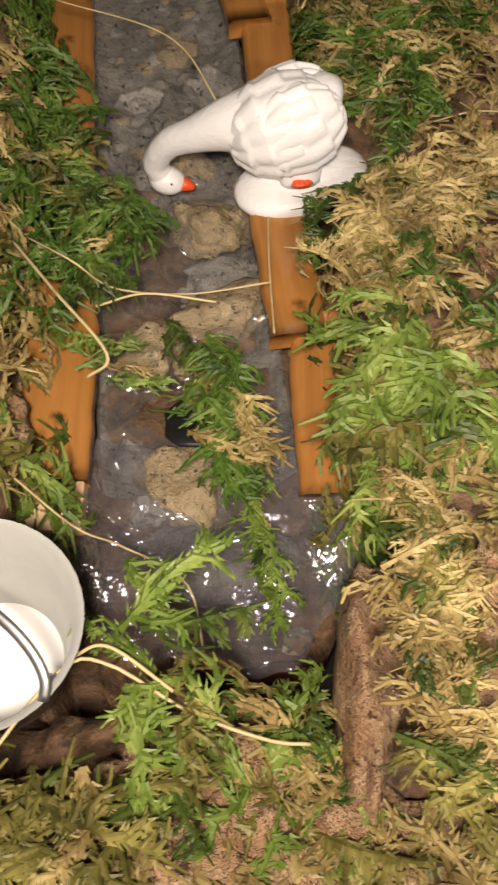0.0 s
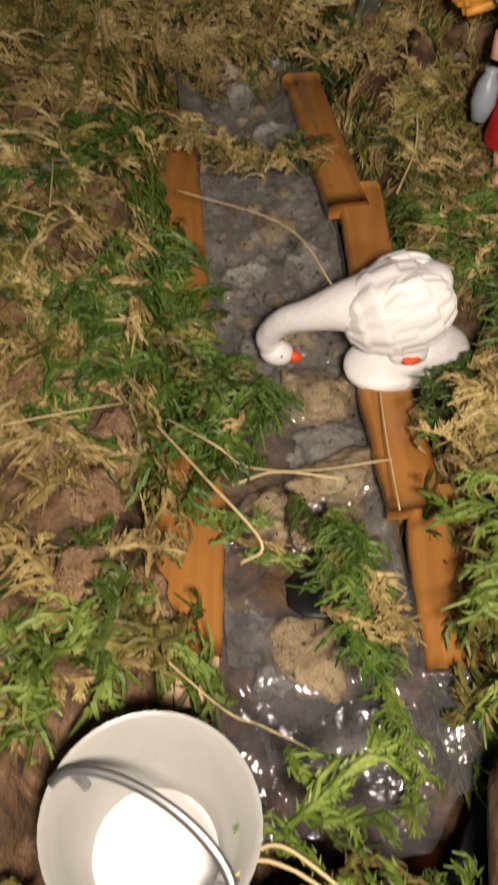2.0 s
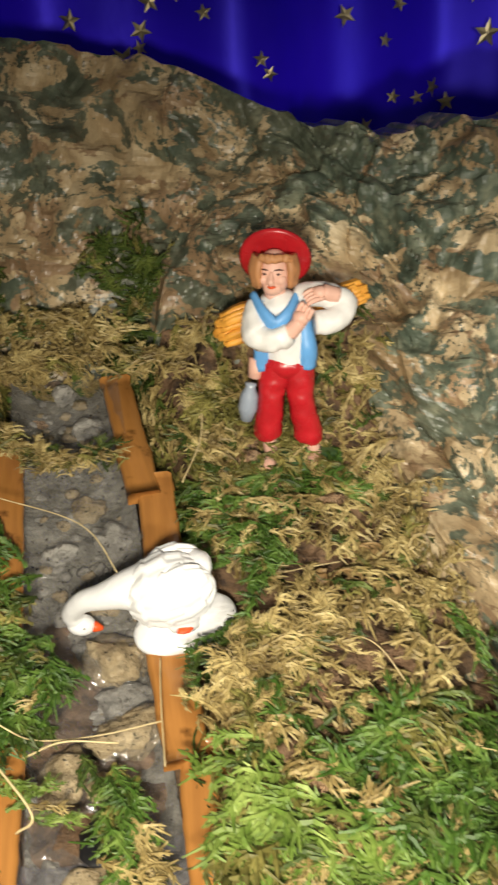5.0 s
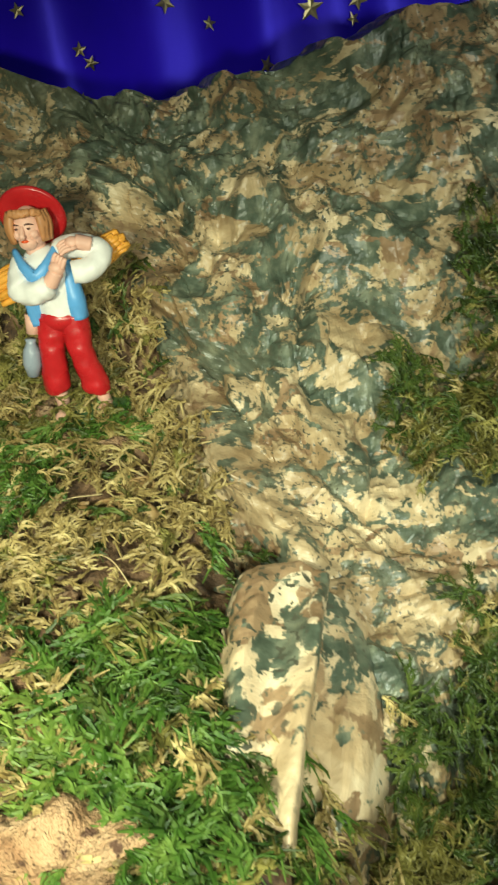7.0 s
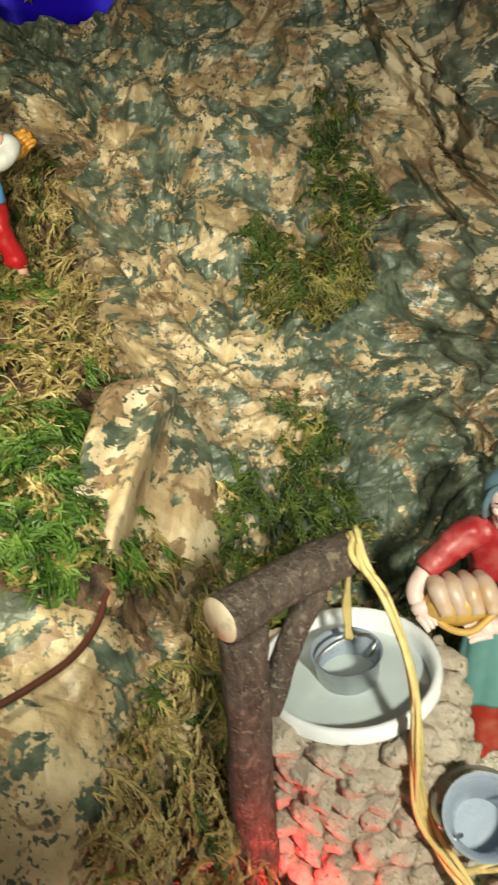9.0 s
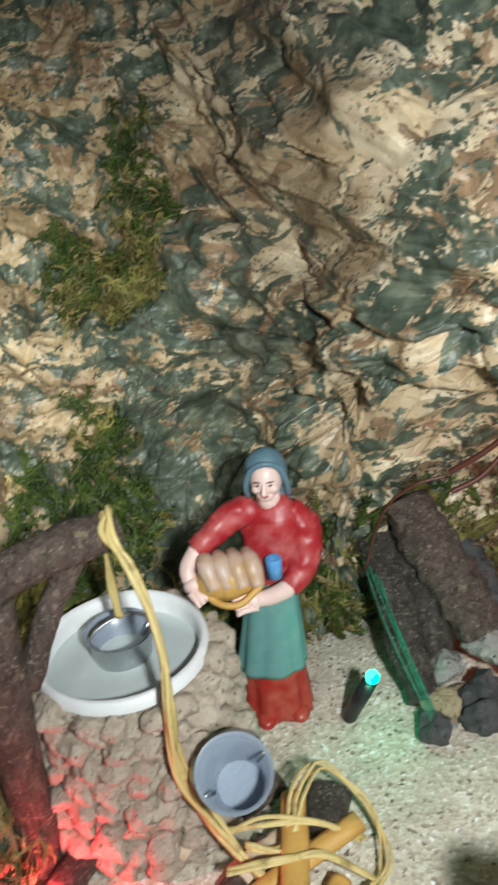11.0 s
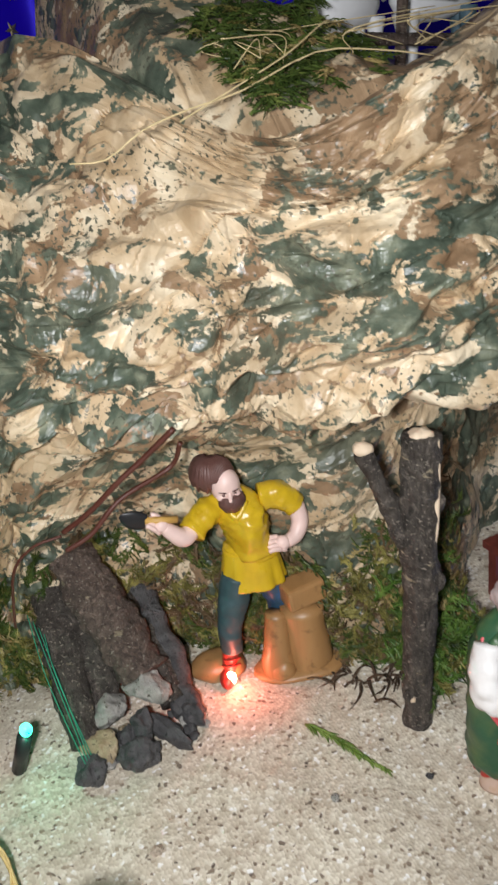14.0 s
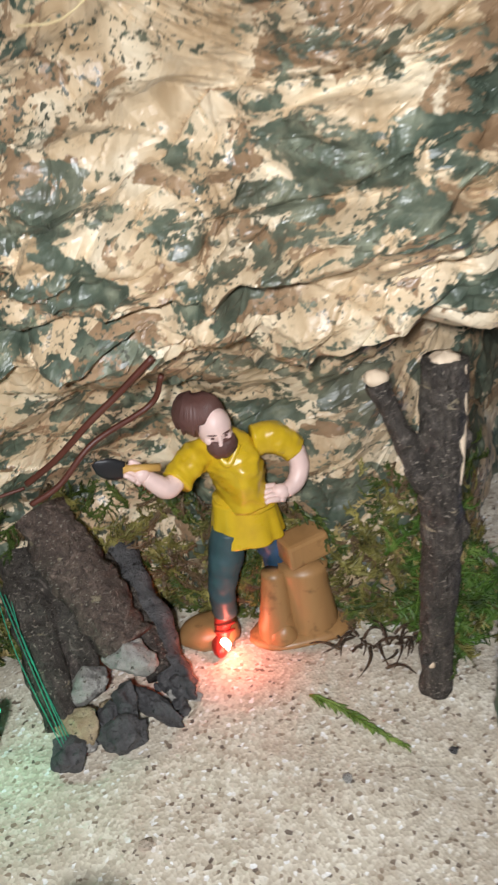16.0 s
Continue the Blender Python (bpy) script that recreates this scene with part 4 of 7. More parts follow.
scatter(spring_moss + np.random.default_rng(22).normal(size=(110, 3)) * (0.005, 0.006, 0.003), np.tile((0, -0.5, 0.85), (110, 1)), 110, (0.010, 0.018), MOSS_DRY, "dry moss round the spring under the rock", (0.0, 0.003), 51, 0.4, "moss_fringe")

mouth = spline([(-0.016, 0.321, 0.188), (-0.004, 0.327, 0.190), (0.008, 0.326, 0.190), (0.020, 0.322, 0.187)], 60)
scatter(mouth + np.random.default_rng(24).normal(size=(60, 3)) * (0.003, 0.004, 0.002), np.tile((0, -0.6, 0.8), (60, 1)), 60, (0.009, 0.016), MOSS_DRY, "dry brown moss hanging over the spring", (0.0, 0.003), 52, 0.4, "moss_fringe", (0, -1.0, 0))

# ---- the stream ----
def pose_on(p, n=(0, 0, 1), spin=0.0):
    return Matrix.Translation(p) @ Vector(n).to_track_quat("Z", "Y").to_matrix().to_4x4() @ pose(0, 0, 0, 0, 0, spin)


def land_z(x, y):
    k = np.argmin((LP[:, 0] - x) ** 2 + (LP[:, 1] - y) ** 2)
    return float(LP[k, 2])


STONE_SPOTS = (
    ((0.013, 0.218, 0.1290), (0.0125, 0.0105, 0.008), STONE_TAN, "round tan stone under the swan's beak"),
    ((0.024, 0.216, 0.1300), (0.0045, 0.006, 0.006), STONE_TAN, "small amber stone glazed with water"),
    ((0.017, 0.192, 0.1200), (0.014, 0.008, 0.007), STONE_TAN, "flat tan stone lying across the stream"),
    ((-0.003, 0.182, 0.1200), (0.010, 0.009, 0.008), STONE_TAN, "rough grey-tan stone in the stream"),
    ((0.007, 0.177, 0.1190), (0.005, 0.005, 0.004), STONE_TAN, "small wet stone in the stream"),
    ((0.004, 0.148, 0.1070), (0.0115, 0.009, 0.009), STONE_TAN, "porous tan stone under the plastic film"),
    ((0.013, 0.274, 0.1500), (0.006, 0.006, 0.005), STONE_TAN, "yellowish pebble in the upper stream"),
    ((0.020, 0.259, 0.1450), (0.008, 0.007, 0.006), STONE_GREY, "speckled grey stone in the upper stream"),
    ((0.012, 0.238, 0.1360), (0.008, 0.006, 0.005), STONE_TAN, "dark wet stone behind the swan's neck"),
    ((-0.009, 0.158, 0.1090), (0.006, 0.006, 0.005), STONE_GREY, "grey stone under the plastic film"),
    ((0.001, 0.256, 0.1450), (0.006, 0.007, 0.005), STONE_GREY, "grey wet stone in the upper stream"),
    ((-0.005, 0.150, 0.1040), (0.005, 0.006, 0.005), STONE_GREY, "grey stone at the stream's mouth"),
    ((0.016, 0.206, 0.1220), (0.010, 0.007, 0.004), STONE_GREY, "flat grey stone under the water film"),
    ((0.017, 0.308, 0.1670), (0.006, 0.006, 0.004), STONE_GREY, "rounded grey stone near the spring"),
    ((0.008, 0.330, 0.1720), (0.006, 0.005, 0.004), STONE_GREY, "rounded grey stone near the spring"),
)

ys = np.linspace(0.345, 0.150, 100)
xs = np.linspace(-1, 1, 28)
bed = np.array([(stream_x(y) + 0.021 * s, y, 0.0) for y in ys for s in xs])
slope = np.interp(bed[:, 1], [0.15, 0.20, 0.25, 0.30, 0.364], [0.106, 0.121, 0.143, 0.165, 0.182])
edge = np.tile(np.abs(xs) ** 3, 100) * 0.006
film_pts = bed.copy()
bed[:, 2] = slope + edge - 0.004 + 0.0022 * fbm(bed, 110, 3, 3)
stream_bed = new("stream_bed", raw_mesh("stream_bed", bed, grid_faces(100, 28), [BED]))
tagged(stream_bed, "wet grey gravel bed of the little stream", "stream bed", kind="structure")
lift = np.zeros(len(film_pts))
for (sx, sy, sz), r, *_ in STONE_SPOTS:
    e = ((film_pts[:, 0] - sx) / (r[0] * 1.1)) ** 2 + ((film_pts[:, 1] - sy) / (r[1] * 1.1)) ** 2
    lift = np.maximum(lift, (sz + r[2] * 0.75 - slope) * np.exp(-e ** 2))
film_pts[:, 2] = slope + edge + np.maximum(0.002, 0.65 * lift) + 0.0018 * crumple(film_pts, 45, 12, 4) + 0.001 * fbm(film_pts, 120, 2, 9)
water = new("water", raw_mesh("water", film_pts, grid_faces(100, 28), [FILM]))
tagged(water, "clear wet plastic film standing for the stream's water", "water", kind="structure")

# The free end of the film hangs over the dark pool in folds.
u, w = np.meshgrid(np.linspace(0, 1, 50), np.linspace(-1, 1, 60), indexing="ij")
reach = 1 - 0.22 * np.abs(w) ** 1.5 + 0.06 * np.sin(w * 7) + 0.02 * np.sin(w * 19 + 1)
dy = 0.158 - 0.045 * u * reach
dx = stream_x(0.15) + 0.004 * u + (0.021 + 0.011 * u) * w
dz = 0.113 - 0.005 * u - 0.014 * u ** 3 * reach + 0.005 * np.abs(w) ** 3
drape = np.stack([dx, dy, dz], -1).reshape(-1, 3)
drape[:, 2] += (0.0040 * crumple(drape, 34, 31, 4) + 0.0012 * creases(drape[:, :2], 0.009, 4, 40, 2.0)) * (0.4 + u.ravel())
sheet = new("plastic_sheet", raw_mesh("plastic_sheet", drape, grid_faces(50, 60), [SHEETING]))
tagged(sheet, "crinkled clear plastic sheet draped over the stream's end", "plastic sheet")
tongue = Form().rock((0, 0, 0), (0.019, 0.014, 0.006), 0, 8, level=4, rough=0.2)
solid("stream_mouth", tongue, [BED], (0.008, 0.143, 0.0915), "dark wet lump under the plastic at the stream's mouth", "stone")
# A black piece laid on the stream stands for a dark hole in the film.
hole = Form().ell((0, 0, 0), (0.008, 0.0075, 0.0016), 0, lumps=0.3, scale=120)
solid("dark_hole_patch", hole, [BLACK], (0.006, 0.160, 0.1160), "glossy black patch standing for the dark hole in the stream's film", "plastic scrap")
floor_ = Form().ell((0, 0, 0), (0.022, 0.018, 0.004), 0, lumps=0.2, scale=90)
solid("pool_floor", floor_, [POOLBROWN], (0.019, 0.108, 0.074), "wet red-brown board at the bottom of the pool", "pool", kind="structure")
strap = Form().tube([(0.041, 0.128, 0.098), (0.034, 0.118, 0.094), (0.027, 0.108, 0.091), (0.020, 0.098, 0.092)], 0.0036, 0, 8, 16, (1.0, 0.35), 0.15)
ob = new("rubber_strap", strap.mesh("rubber_strap", [BLACK]))
tagged(ob, "black rubber strap hanging down into the pool", "strap")


gravel = Form()
g = np.random.default_rng(23)
for k in range(150):
    y = g.uniform(0.155, 0.358)
    r = g.uniform(0.0014, 0.0036)
    gravel.rock((stream_x(y) + g.uniform(-0.018, 0.018), y, float(np.interp(y, [0.15, 0.20, 0.25, 0.30, 0.364], [0.106, 0.121, 0.143, 0.165, 0.182])) - 0.0035), (r, r * 0.8, r * 0.7), k % 2, 200 + k, level=2, rough=0.6)
solid("gravel", gravel, [STONE_TAN, STONE_GREY], (0, 0, 0), "wet tan and grey gravel on the stream bed", "gravel", kind="stuff")


def bed_stone(x, y, z, r, seed, mat, label):
    ob = new("stone", Form().rock((0, 0, 0), r, 0, seed, level=4, rough=0.95, cuts=12).mesh("stone", [mat]))
    ob.matrix_world = pose(x, y, z, 8, 5, seed * 37)
    tagged(ob, label, "stone", "stones in the stream")


for k, (at, r, mat, label) in enumerate(STONE_SPOTS):
    bed_stone(*at, r, k + 3, mat, label)


def plank(a, b, width, label, seed, raw=False):
    """A varnished rail of the channel, from its upper to its lower end, with a bare lower end."""
    a, b = Vector(a), Vector(b)
    ob = thing("wooden_rail", a, label, "wooden rail", "rails of the stream")
    ob.matrix_world = Matrix.Translation(a) @ (b - a).to_track_quat("Y", "Z").to_matrix().to_4x4()
    n = (b - a).length
    rows = []
    g = np.random.default_rng(seed)
    for i, t in enumerate(np.linspace(0, n, 14)):
        w = width / 2 * (1 + 0.035 * g.normal())
        h = 0.0026
        rows += [(-w, t, -h), (-w, t, h * 0.5), (-w * 0.8, t, h), (w * 0.8, t, h), (w, t, h * 0.5), (w, t, -h)]
    f = Form().add(rows, [*map(tuple, grid_faces(14, 6, True)), tuple(range(6)), tuple(range(83, 77, -1))], 0)
    part("board", f, [VARNISHED], ob)
    if raw:
        part("bare_end", Form().block((0, n + 0.005, -0.001), (width * 0.9, 0.010, 0.004), 0), [RAW_END], ob, "pale unvarnished end of the board")
    return ob


plank((-0.0145, 0.300, 0.168), (-0.0180, 0.215, 0.145), 0.014, "orange varnished wooden rail beside the upper stream", 1)
plank((-0.0180, 0.192, 0.138), (-0.0235, 0.145, 0.119), 0.0145, "orange varnished wooden rail with a bare cut end", 2, True)
plank((0.0300, 0.332, 0.176), (0.0325, 0.262, 0.160), 0.012, "orange varnished wooden rail near the spring", 3)
plank((0.0370, 0.272, 0.162), (0.0350, 0.232, 0.147), 0.013, "orange varnished wooden rail behind the swan", 4)
plank((0.0310, 0.216, 0.139), (0.0310, 0.172, 0.127), 0.013, "orange varnished wooden rail under the swan's base", 5)
plank((0.0365, 0.178, 0.128), (0.0330, 0.140, 0.111), 0.015, "orange varnished wooden rail with a worn notch", 6)


def feathered(c, r, m, rows, count, depth):
    """A body whose skin is laid in overlapping scallops, as verts and faces."""
    nu, nv = 84, 52
    a, b = np.meshgrid(np.linspace(0, 2 * np.pi, nu, endpoint=False), np.linspace(-np.pi / 2, np.pi / 2, nv))
    # The scallops run in rings round the long axis.
    t = (b / np.pi + 0.5) * rows
    ring = np.floor(t)
    across = np.abs(np.sin(a * count / 2 + ring * 1.57 + 0.6 * np.sin(ring * 2.3)))
    h = depth * (0.6 * across + 0.45 * (t - ring) ** 2) * np.cos(b) ** 0.5
    p = np.stack([np.sin(b), np.cos(b) * np.cos(a), np.cos(b) * np.sin(a)], -1) * (np.array(r) + h[..., None])
    return p.reshape(-1, 3), grid_faces(nv, nu, True), Matrix.Translation(c) @ m


def swan():
    f = Form()
    f.ell((0.0018, 0.0018, 0.0040), (0.0165, 0.0098, 0.0040), 0, pose(0, 0, 0, 18, -7, 8), power=0.92, nu=44, nv=18)
    v, q, m = feathered((-0.0033, 0.0005, 0.0190), (0.0126, 0.0098, 0.0108), pose(0, 0, 0, 0, -18, 0), 7, 11, 0.0013)
    f.add(v, q, 0, m)
    for s in (-1, 1):
        v, q, m = feathered((0.0000, 0.0010 + 0.0058 * s, 0.0200), (0.0106, 0.0046, 0.0096), pose(0, 0, 0, 0, -26, -5 * s), 6, 10, 0.0011)
        f.add(v, q, 0, m)
    f.tube([(0.0040, 0.0020, 0.0230), (0.0080, 0.0025, 0.0262), (0.0100, 0.0030, 0.0275)], [0.0062, 0.0045, 0.0012], 0, 14, 14, (1.3, 0.8))
    f.tube([(0.0005, -0.0005, 0.0130), (0.0010, -0.0010, 0.0060)], [0.0060, 0.0050], 0, 14, 6)
    f.tube([(-0.0080, 0.002, 0.0195), (-0.0150, 0.003, 0.0190), (-0.0220, 0.005, 0.0165), (-0.0285, 0.0085, 0.0130), (-0.0322, 0.0120, 0.0070), (-0.0312, 0.0135, 0.0025)],
           [0.0090, 0.0062, 0.0042, 0.0034, 0.0031, 0.0032], 0, 18, 40)
    f.ell((-0.0298, 0.0130, 0.0012), (0.0046, 0.0036, 0.0035), 0, pose(0, 0, 0, 0, 14, 0), nu=24, nv=14)
    f.tube([(-0.0268, 0.0126, 0.0004), (-0.0250, 0.0122, -0.0001), (-0.0232, 0.0120, -0.0008)], [0.0019, 0.0016, 0.0007], 1, 12, 8)
    f.ell((-0.0290, 0.0098, 0.0018), (0.0004, 0.0004, 0.0004), 2, nu=8, nv=6)
    for t in (-16, 10, 34):
        f.tube([(0.0002, -0.0042, 0.0092), (0.0002 + 0.0038 * math.sin(radians(t)), -0.0042 - 0.0030 * math.cos(radians(t)), 0.0076)], [0.0009, 0.0013], 1, 8, 6, (1, 0.5))
    return solid("swan_statue", f, [SWANWHITE, ORANGE, BLACK], (0.0360, 0.2110, 0.1380), "white swan statue with orange beak bending to the stream", "swan statue")


swan()


def bucket(m, r0, r1, h, inner, label, handle, handle_mat, milk=None):
    ob = thing("bucket", (0, 0, 0), label, "bucket")
    ob.matrix_world = m
    f = Form().lathe([(0.0001, 0), (r0 * 0.97, 0), (r0, 0.0008), (r1, h), (r1 + 0.0006, h + 0.0006)], n=44)
    part("shell", f, [ZINC], ob, "dull zinc outside")
    part("lining", Form().lathe([(r1 + 0.0006, h + 0.0006), (r1 - 0.0006, h + 0.0002), (r0 - 0.0006, 0.0014)], n=44), [inner], ob)
    part("bottom", Form().lathe([(r0 - 0.0006, 0.0014), (0.0001, 0.0014)], n=44), [milk or inner], ob)
    part("handle", Form().tube(handle, 0.0006, 0, 10, 26, (1.4, 0.8)), [handle_mat], ob, "bent metal handle")
    for s in (-1, 1):
        part("lug", Form().tube([(s * (r1 - 0.0004), 0, h - 0.001), (s * (r1 - 0.0035), 0, h - 0.0055)], 0.0008, 0, 8), [ZINC], ob, "shiny bent wire lug")
    return ob


axis = Vector((0.05, -0.27, 0.96)).normalized()
BK = Vector((-0.0300, 0.1000, 0.1400)) - axis * 0.024
arc = [(0.0158 * math.cos(a), -0.0035 + 0.006 * math.sin(a), 0.0245 + 0.004 * math.sin(a)) for a in np.linspace(0, math.pi, 9)]
bucket(pose_on(BK, axis, -48), 0.0112, 0.0158, 0.0240, ENAMEL_WARM, "grey zinc bucket with a bright white bottom, leaning in moss", arc, ZINC, MILK)


def straw(points, r=0.00022, mat=None):
    f = Form().tube(points, r, 0, 5, 22)
    ob = new("straw", f.mesh("straw", [mat or HAY]))
    tagged(ob, "thin dry grass stalk lying over the moss", "straw", "dry stalks")


straw([(-0.026, 0.179, 0.154), (-0.017, 0.159, 0.155), (-0.008, 0.143, 0.152), (-0.012, 0.142, 0.148)], 0.0003)
straw([(-0.011, 0.168, 0.144), (-0.001, 0.172, 0.143), (0.013, 0.171, 0.140)], 0.0003)
straw([(-0.024, 0.183, 0.152), (-0.014, 0.168, 0.155), (-0.007, 0.172, 0.145), (0.008, 0.176, 0.139), (0.025, 0.176, 0.140)])
straw([(0.028, 0.200, 0.141), (0.026, 0.185, 0.139), (0.024, 0.164, 0.136)])
straw([(-0.028, 0.134, 0.135), (-0.017, 0.124, 0.130), (-0.010, 0.125, 0.122), (0.001, 0.118, 0.118), (0.003, 0.103, 0.116)])
straw([(-0.017, 0.097, 0.132), (-0.011, 0.097, 0.134), (-0.002, 0.090, 0.131)], 0.0003)
straw([(-0.030, 0.082, 0.130), (-0.018, 0.094, 0.134), (-0.011, 0.094, 0.134), (0.000, 0.087, 0.130), (0.011, 0.083, 0.126), (0.017, 0.082, 0.125)], 0.0003)
straw([(-0.016, 0.251, 0.174), (0.010, 0.233, 0.170), (0.020, 0.215, 0.160)], 0.0002)
straw([(0.046, 0.262, 0.164), (0.056, 0.281, 0.170), (0.060, 0.297, 0.178)], 0.0003)
g = np.random.default_rng(77)
for k in range(20):
    x, y = (g.uniform(-0.075, -0.02), g.uniform(0.11, 0.27)) if k < 15 else (g.uniform(0.045, 0.10), g.uniform(0.10, 0.25))
    z, a, n = land_z(x, y) + 0.008, g.uniform(0, 6.3), g.uniform(0.008, 0.02)
    straw([(x - n * math.cos(a), y - n * math.sin(a), z), (x + g.normal() * 0.003, y + g.normal() * 0.003, z + 0.004), (x + n * math.cos(a), y + n * math.sin(a), z + g.uniform(-0.002, 0.003))], 0.0002)

# Cork bark: two upright slabs beside the pool, and crumbs.
for at, r, turn, seed in (((0.0315, 0.100, 0.114), (0.0065, 0.026, 0.015), -13, 3), ((0.0475, 0.096, 0.112), (0.0085, 0.026, 0.014), -10, 9)):
    ob = solid("cork_slab", Form().rock((0, 0, 0), r, 0, seed, level=4, rough=0.5, cuts=12), [CORK], at, "thick pinkish cork bark slab standing beside the pool", "cork bark", "cork slabs", turn=turn)
CRUMB = [Form().rock((0, 0, 0), (0.009, 0.0072, 0.0040), 0, 60 + k, level=3, rough=1.1, cuts=10).mesh("cork_piece", [CORK]) for k in range(6)]


def crumb(x, y, s, k, tilt=20):
    ob = new("cork_piece", CRUMB[k % 6])
    ob.matrix_world = pose(x, y, land_z(x, y) + 0.0035 + s * 0.12, (k * 53) % tilt - tilt / 2, (k * 31) % tilt - tilt / 2, k * 71) @ Matrix.Scale(s / 0.009, 4)
    tagged(ob, "pinkish brown crumb of cork bark among moss", "cork bark", "cork crumbs")


for k, (x, y, s) in enumerate(((0.003, 0.096, 0.010), (0.000, 0.084, 0.009), (-0.023, 0.068, 0.011), (-0.010, 0.082, 0.008), (0.004, 0.077, 0.011), (-0.010, 0.070, 0.011), (0.011, 0.068, 0.010), (0.023, 0.081, 0.008), (0.031, 0.072, 0.008),
                               (-0.026, 0.255, 0.007), (-0.030, 0.160, 0.008), (-0.042, 0.150, 0.010), (-0.046, 0.176, 0.008), (-0.052, 0.196, 0.010), (-0.030, 0.245, 0.008), (0.060, 0.150, 0.008), (0.066, 0.190, 0.009), (0.052, 0.205, 0.007), (0.047, 0.262, 0.008))):
    crumb(x, y, s, k)
for k, (x, y, s) in enumerate(((0.003, 0.097, 0.008), (-0.024, 0.078, 0.012), (-0.009, 0.075, 0.013), (0.006, 0.083, 0.010), (0.011, 0.069, 0.013), (-0.016, 0.066, 0.012), (0.020, 0.074, 0.010), (-0.034, 0.076, 0.013), (0.000, 0.064, 0.013), (-0.026, 0.062, 0.012), (0.028, 0.064, 0.012), (-0.004, 0.088, 0.008))):
    crumb(x, y, s, k + 5, 46)
for k in range(46):
    x = g.uniform(-0.10, -0.028) if k < 26 else g.uniform(0.042, 0.115)
    y = g.uniform(0.08, 0.31)
    if math.hypot(x + 0.030, y - 0.100) > 0.036:
        crumb(x, y, g.uniform(0.004, 0.0095), k + 20, 60)
crumb(0.066, 0.104, 0.020, 3, 10)
solid("cork_block", Form().rock((0, 0, 0), (0.0150, 0.0105, 0.0130), 0, 77, level=4, rough=0.25, cuts=16), [CORK], (0.0985, 0.1730, 0.1290), "tan cork block with flat broken faces among moss", "cork bark", turn=12)
crumb(-0.002, 0.326, 0.013, 2, 10)
crumb(0.043, 0.300, 0.009, 4, 10)

# ---- figures, each one painted cast ----
def pleat(f, c, z0, z1, r0, r1, mat, count, depth, squash=0.78, phase=0.0, shift=(0.0, 0.0)):
    """A hanging cloth tube with vertical folds that deepen towards the hem."""
    n, rows = 72, 26
    a = np.linspace(0, 2 * np.pi, n, endpoint=False)
    v = []
    for t in np.linspace(0, 1, rows):
        wave = depth * (1 - t) * (np.abs(np.sin(a * count / 2 + phase + 0.5 * np.sin(a * 2))) - 0.5)
        r = (r0 + (r1 - r0) * t) * (1 + wave)
        v += [(c[0] + shift[0] * t + q * math.cos(b), c[1] + shift[1] * t + squash * q * math.sin(b), z0 + (z1 - z0) * t) for q, b in zip(r, a)]
    f.add(v, [*map(tuple, grid_faces(rows, n, True)), tuple(range(n))[::-1], tuple(range((rows - 1) * n, rows * n))], mat)


def hand(f, at, to, r, mat):
    """A closed hand at the end of a forearm: palm, four fingers and a thumb."""
    a, b = Vector(at), Vector(to)
    d = (b - a).normalized()
    side = d.cross(Vector((0, -0.6, 0.8))).normalized()
    f.ell(tuple(a + d * r * 0.6), (r * 1.1, r * 0.9, r), mat, nu=14, nv=10)
    for k in range(4):
        o = a + d * r + side * r * (0.55 * (k - 1.5))
        f.tube([tuple(o), tuple(o + d * r * 1.0), tuple(o + d * r * 1.7 + Vector((0, 0, -r * 0.3)))], [r * 0.38, r * 0.36, r * 0.24], mat, 7, 8)
    o = a + d * r * 0.3 - side * r * 0.9
    f.tube([tuple(o), tuple(o + d * r * 1.1)], [r * 0.36, r * 0.24], mat, 7)


def face(f, c, r, skin, eye, lip, turn=0.0, tilt=0.0):
    """A cast head facing -y: brow, nose, cheeks, mouth and eyes."""
    m = Matrix.Translation(c) @ pose(0, 0, 0, tilt, 0, turn)
    at = lambda x, y, z: tuple(m @ Vector((x * r, y * r, z * r)))
    f.ell(c, (r * 0.86, r * 0.92, r * 1.12), skin, pose(0, 0, 0, tilt, 0, turn), nu=26, nv=18)
    f.ell(at(0, -0.55, -0.62), (r * 0.50, r * 0.38, r * 0.42), skin, nu=14, nv=10)
    f.tube([at(0, -0.86, 0.28), at(0, -1.02, -0.02), at(0, -1.10, -0.20), at(0, -0.88, -0.30)], [r * 0.10, r * 0.14, r * 0.17, r * 0.08], skin, 10, 12)
    for s in (-1, 1):
        f.ell(at(0.42 * s, -0.62, -0.18), (r * 0.30, r * 0.26, r * 0.28), skin, nu=12, nv=8)
        f.tube([at(0.16 * s, -0.90, 0.36), at(0.36 * s, -0.88, 0.40), at(0.58 * s, -0.72, 0.32)], [r * 0.03, r * 0.045, r * 0.02], eye, 7, 8)
        f.ell(at(0.34 * s, -0.86, 0.16), (r * 0.10, r * 0.06, r * 0.06), eye, nu=10, nv=8)
    f.tube([at(-0.20, -0.90, -0.48), at(0, -0.97, -0.47), at(0.20, -0.90, -0.48)], [r * 0.04, r * 0.09, r * 0.04], lip, 7, 8)


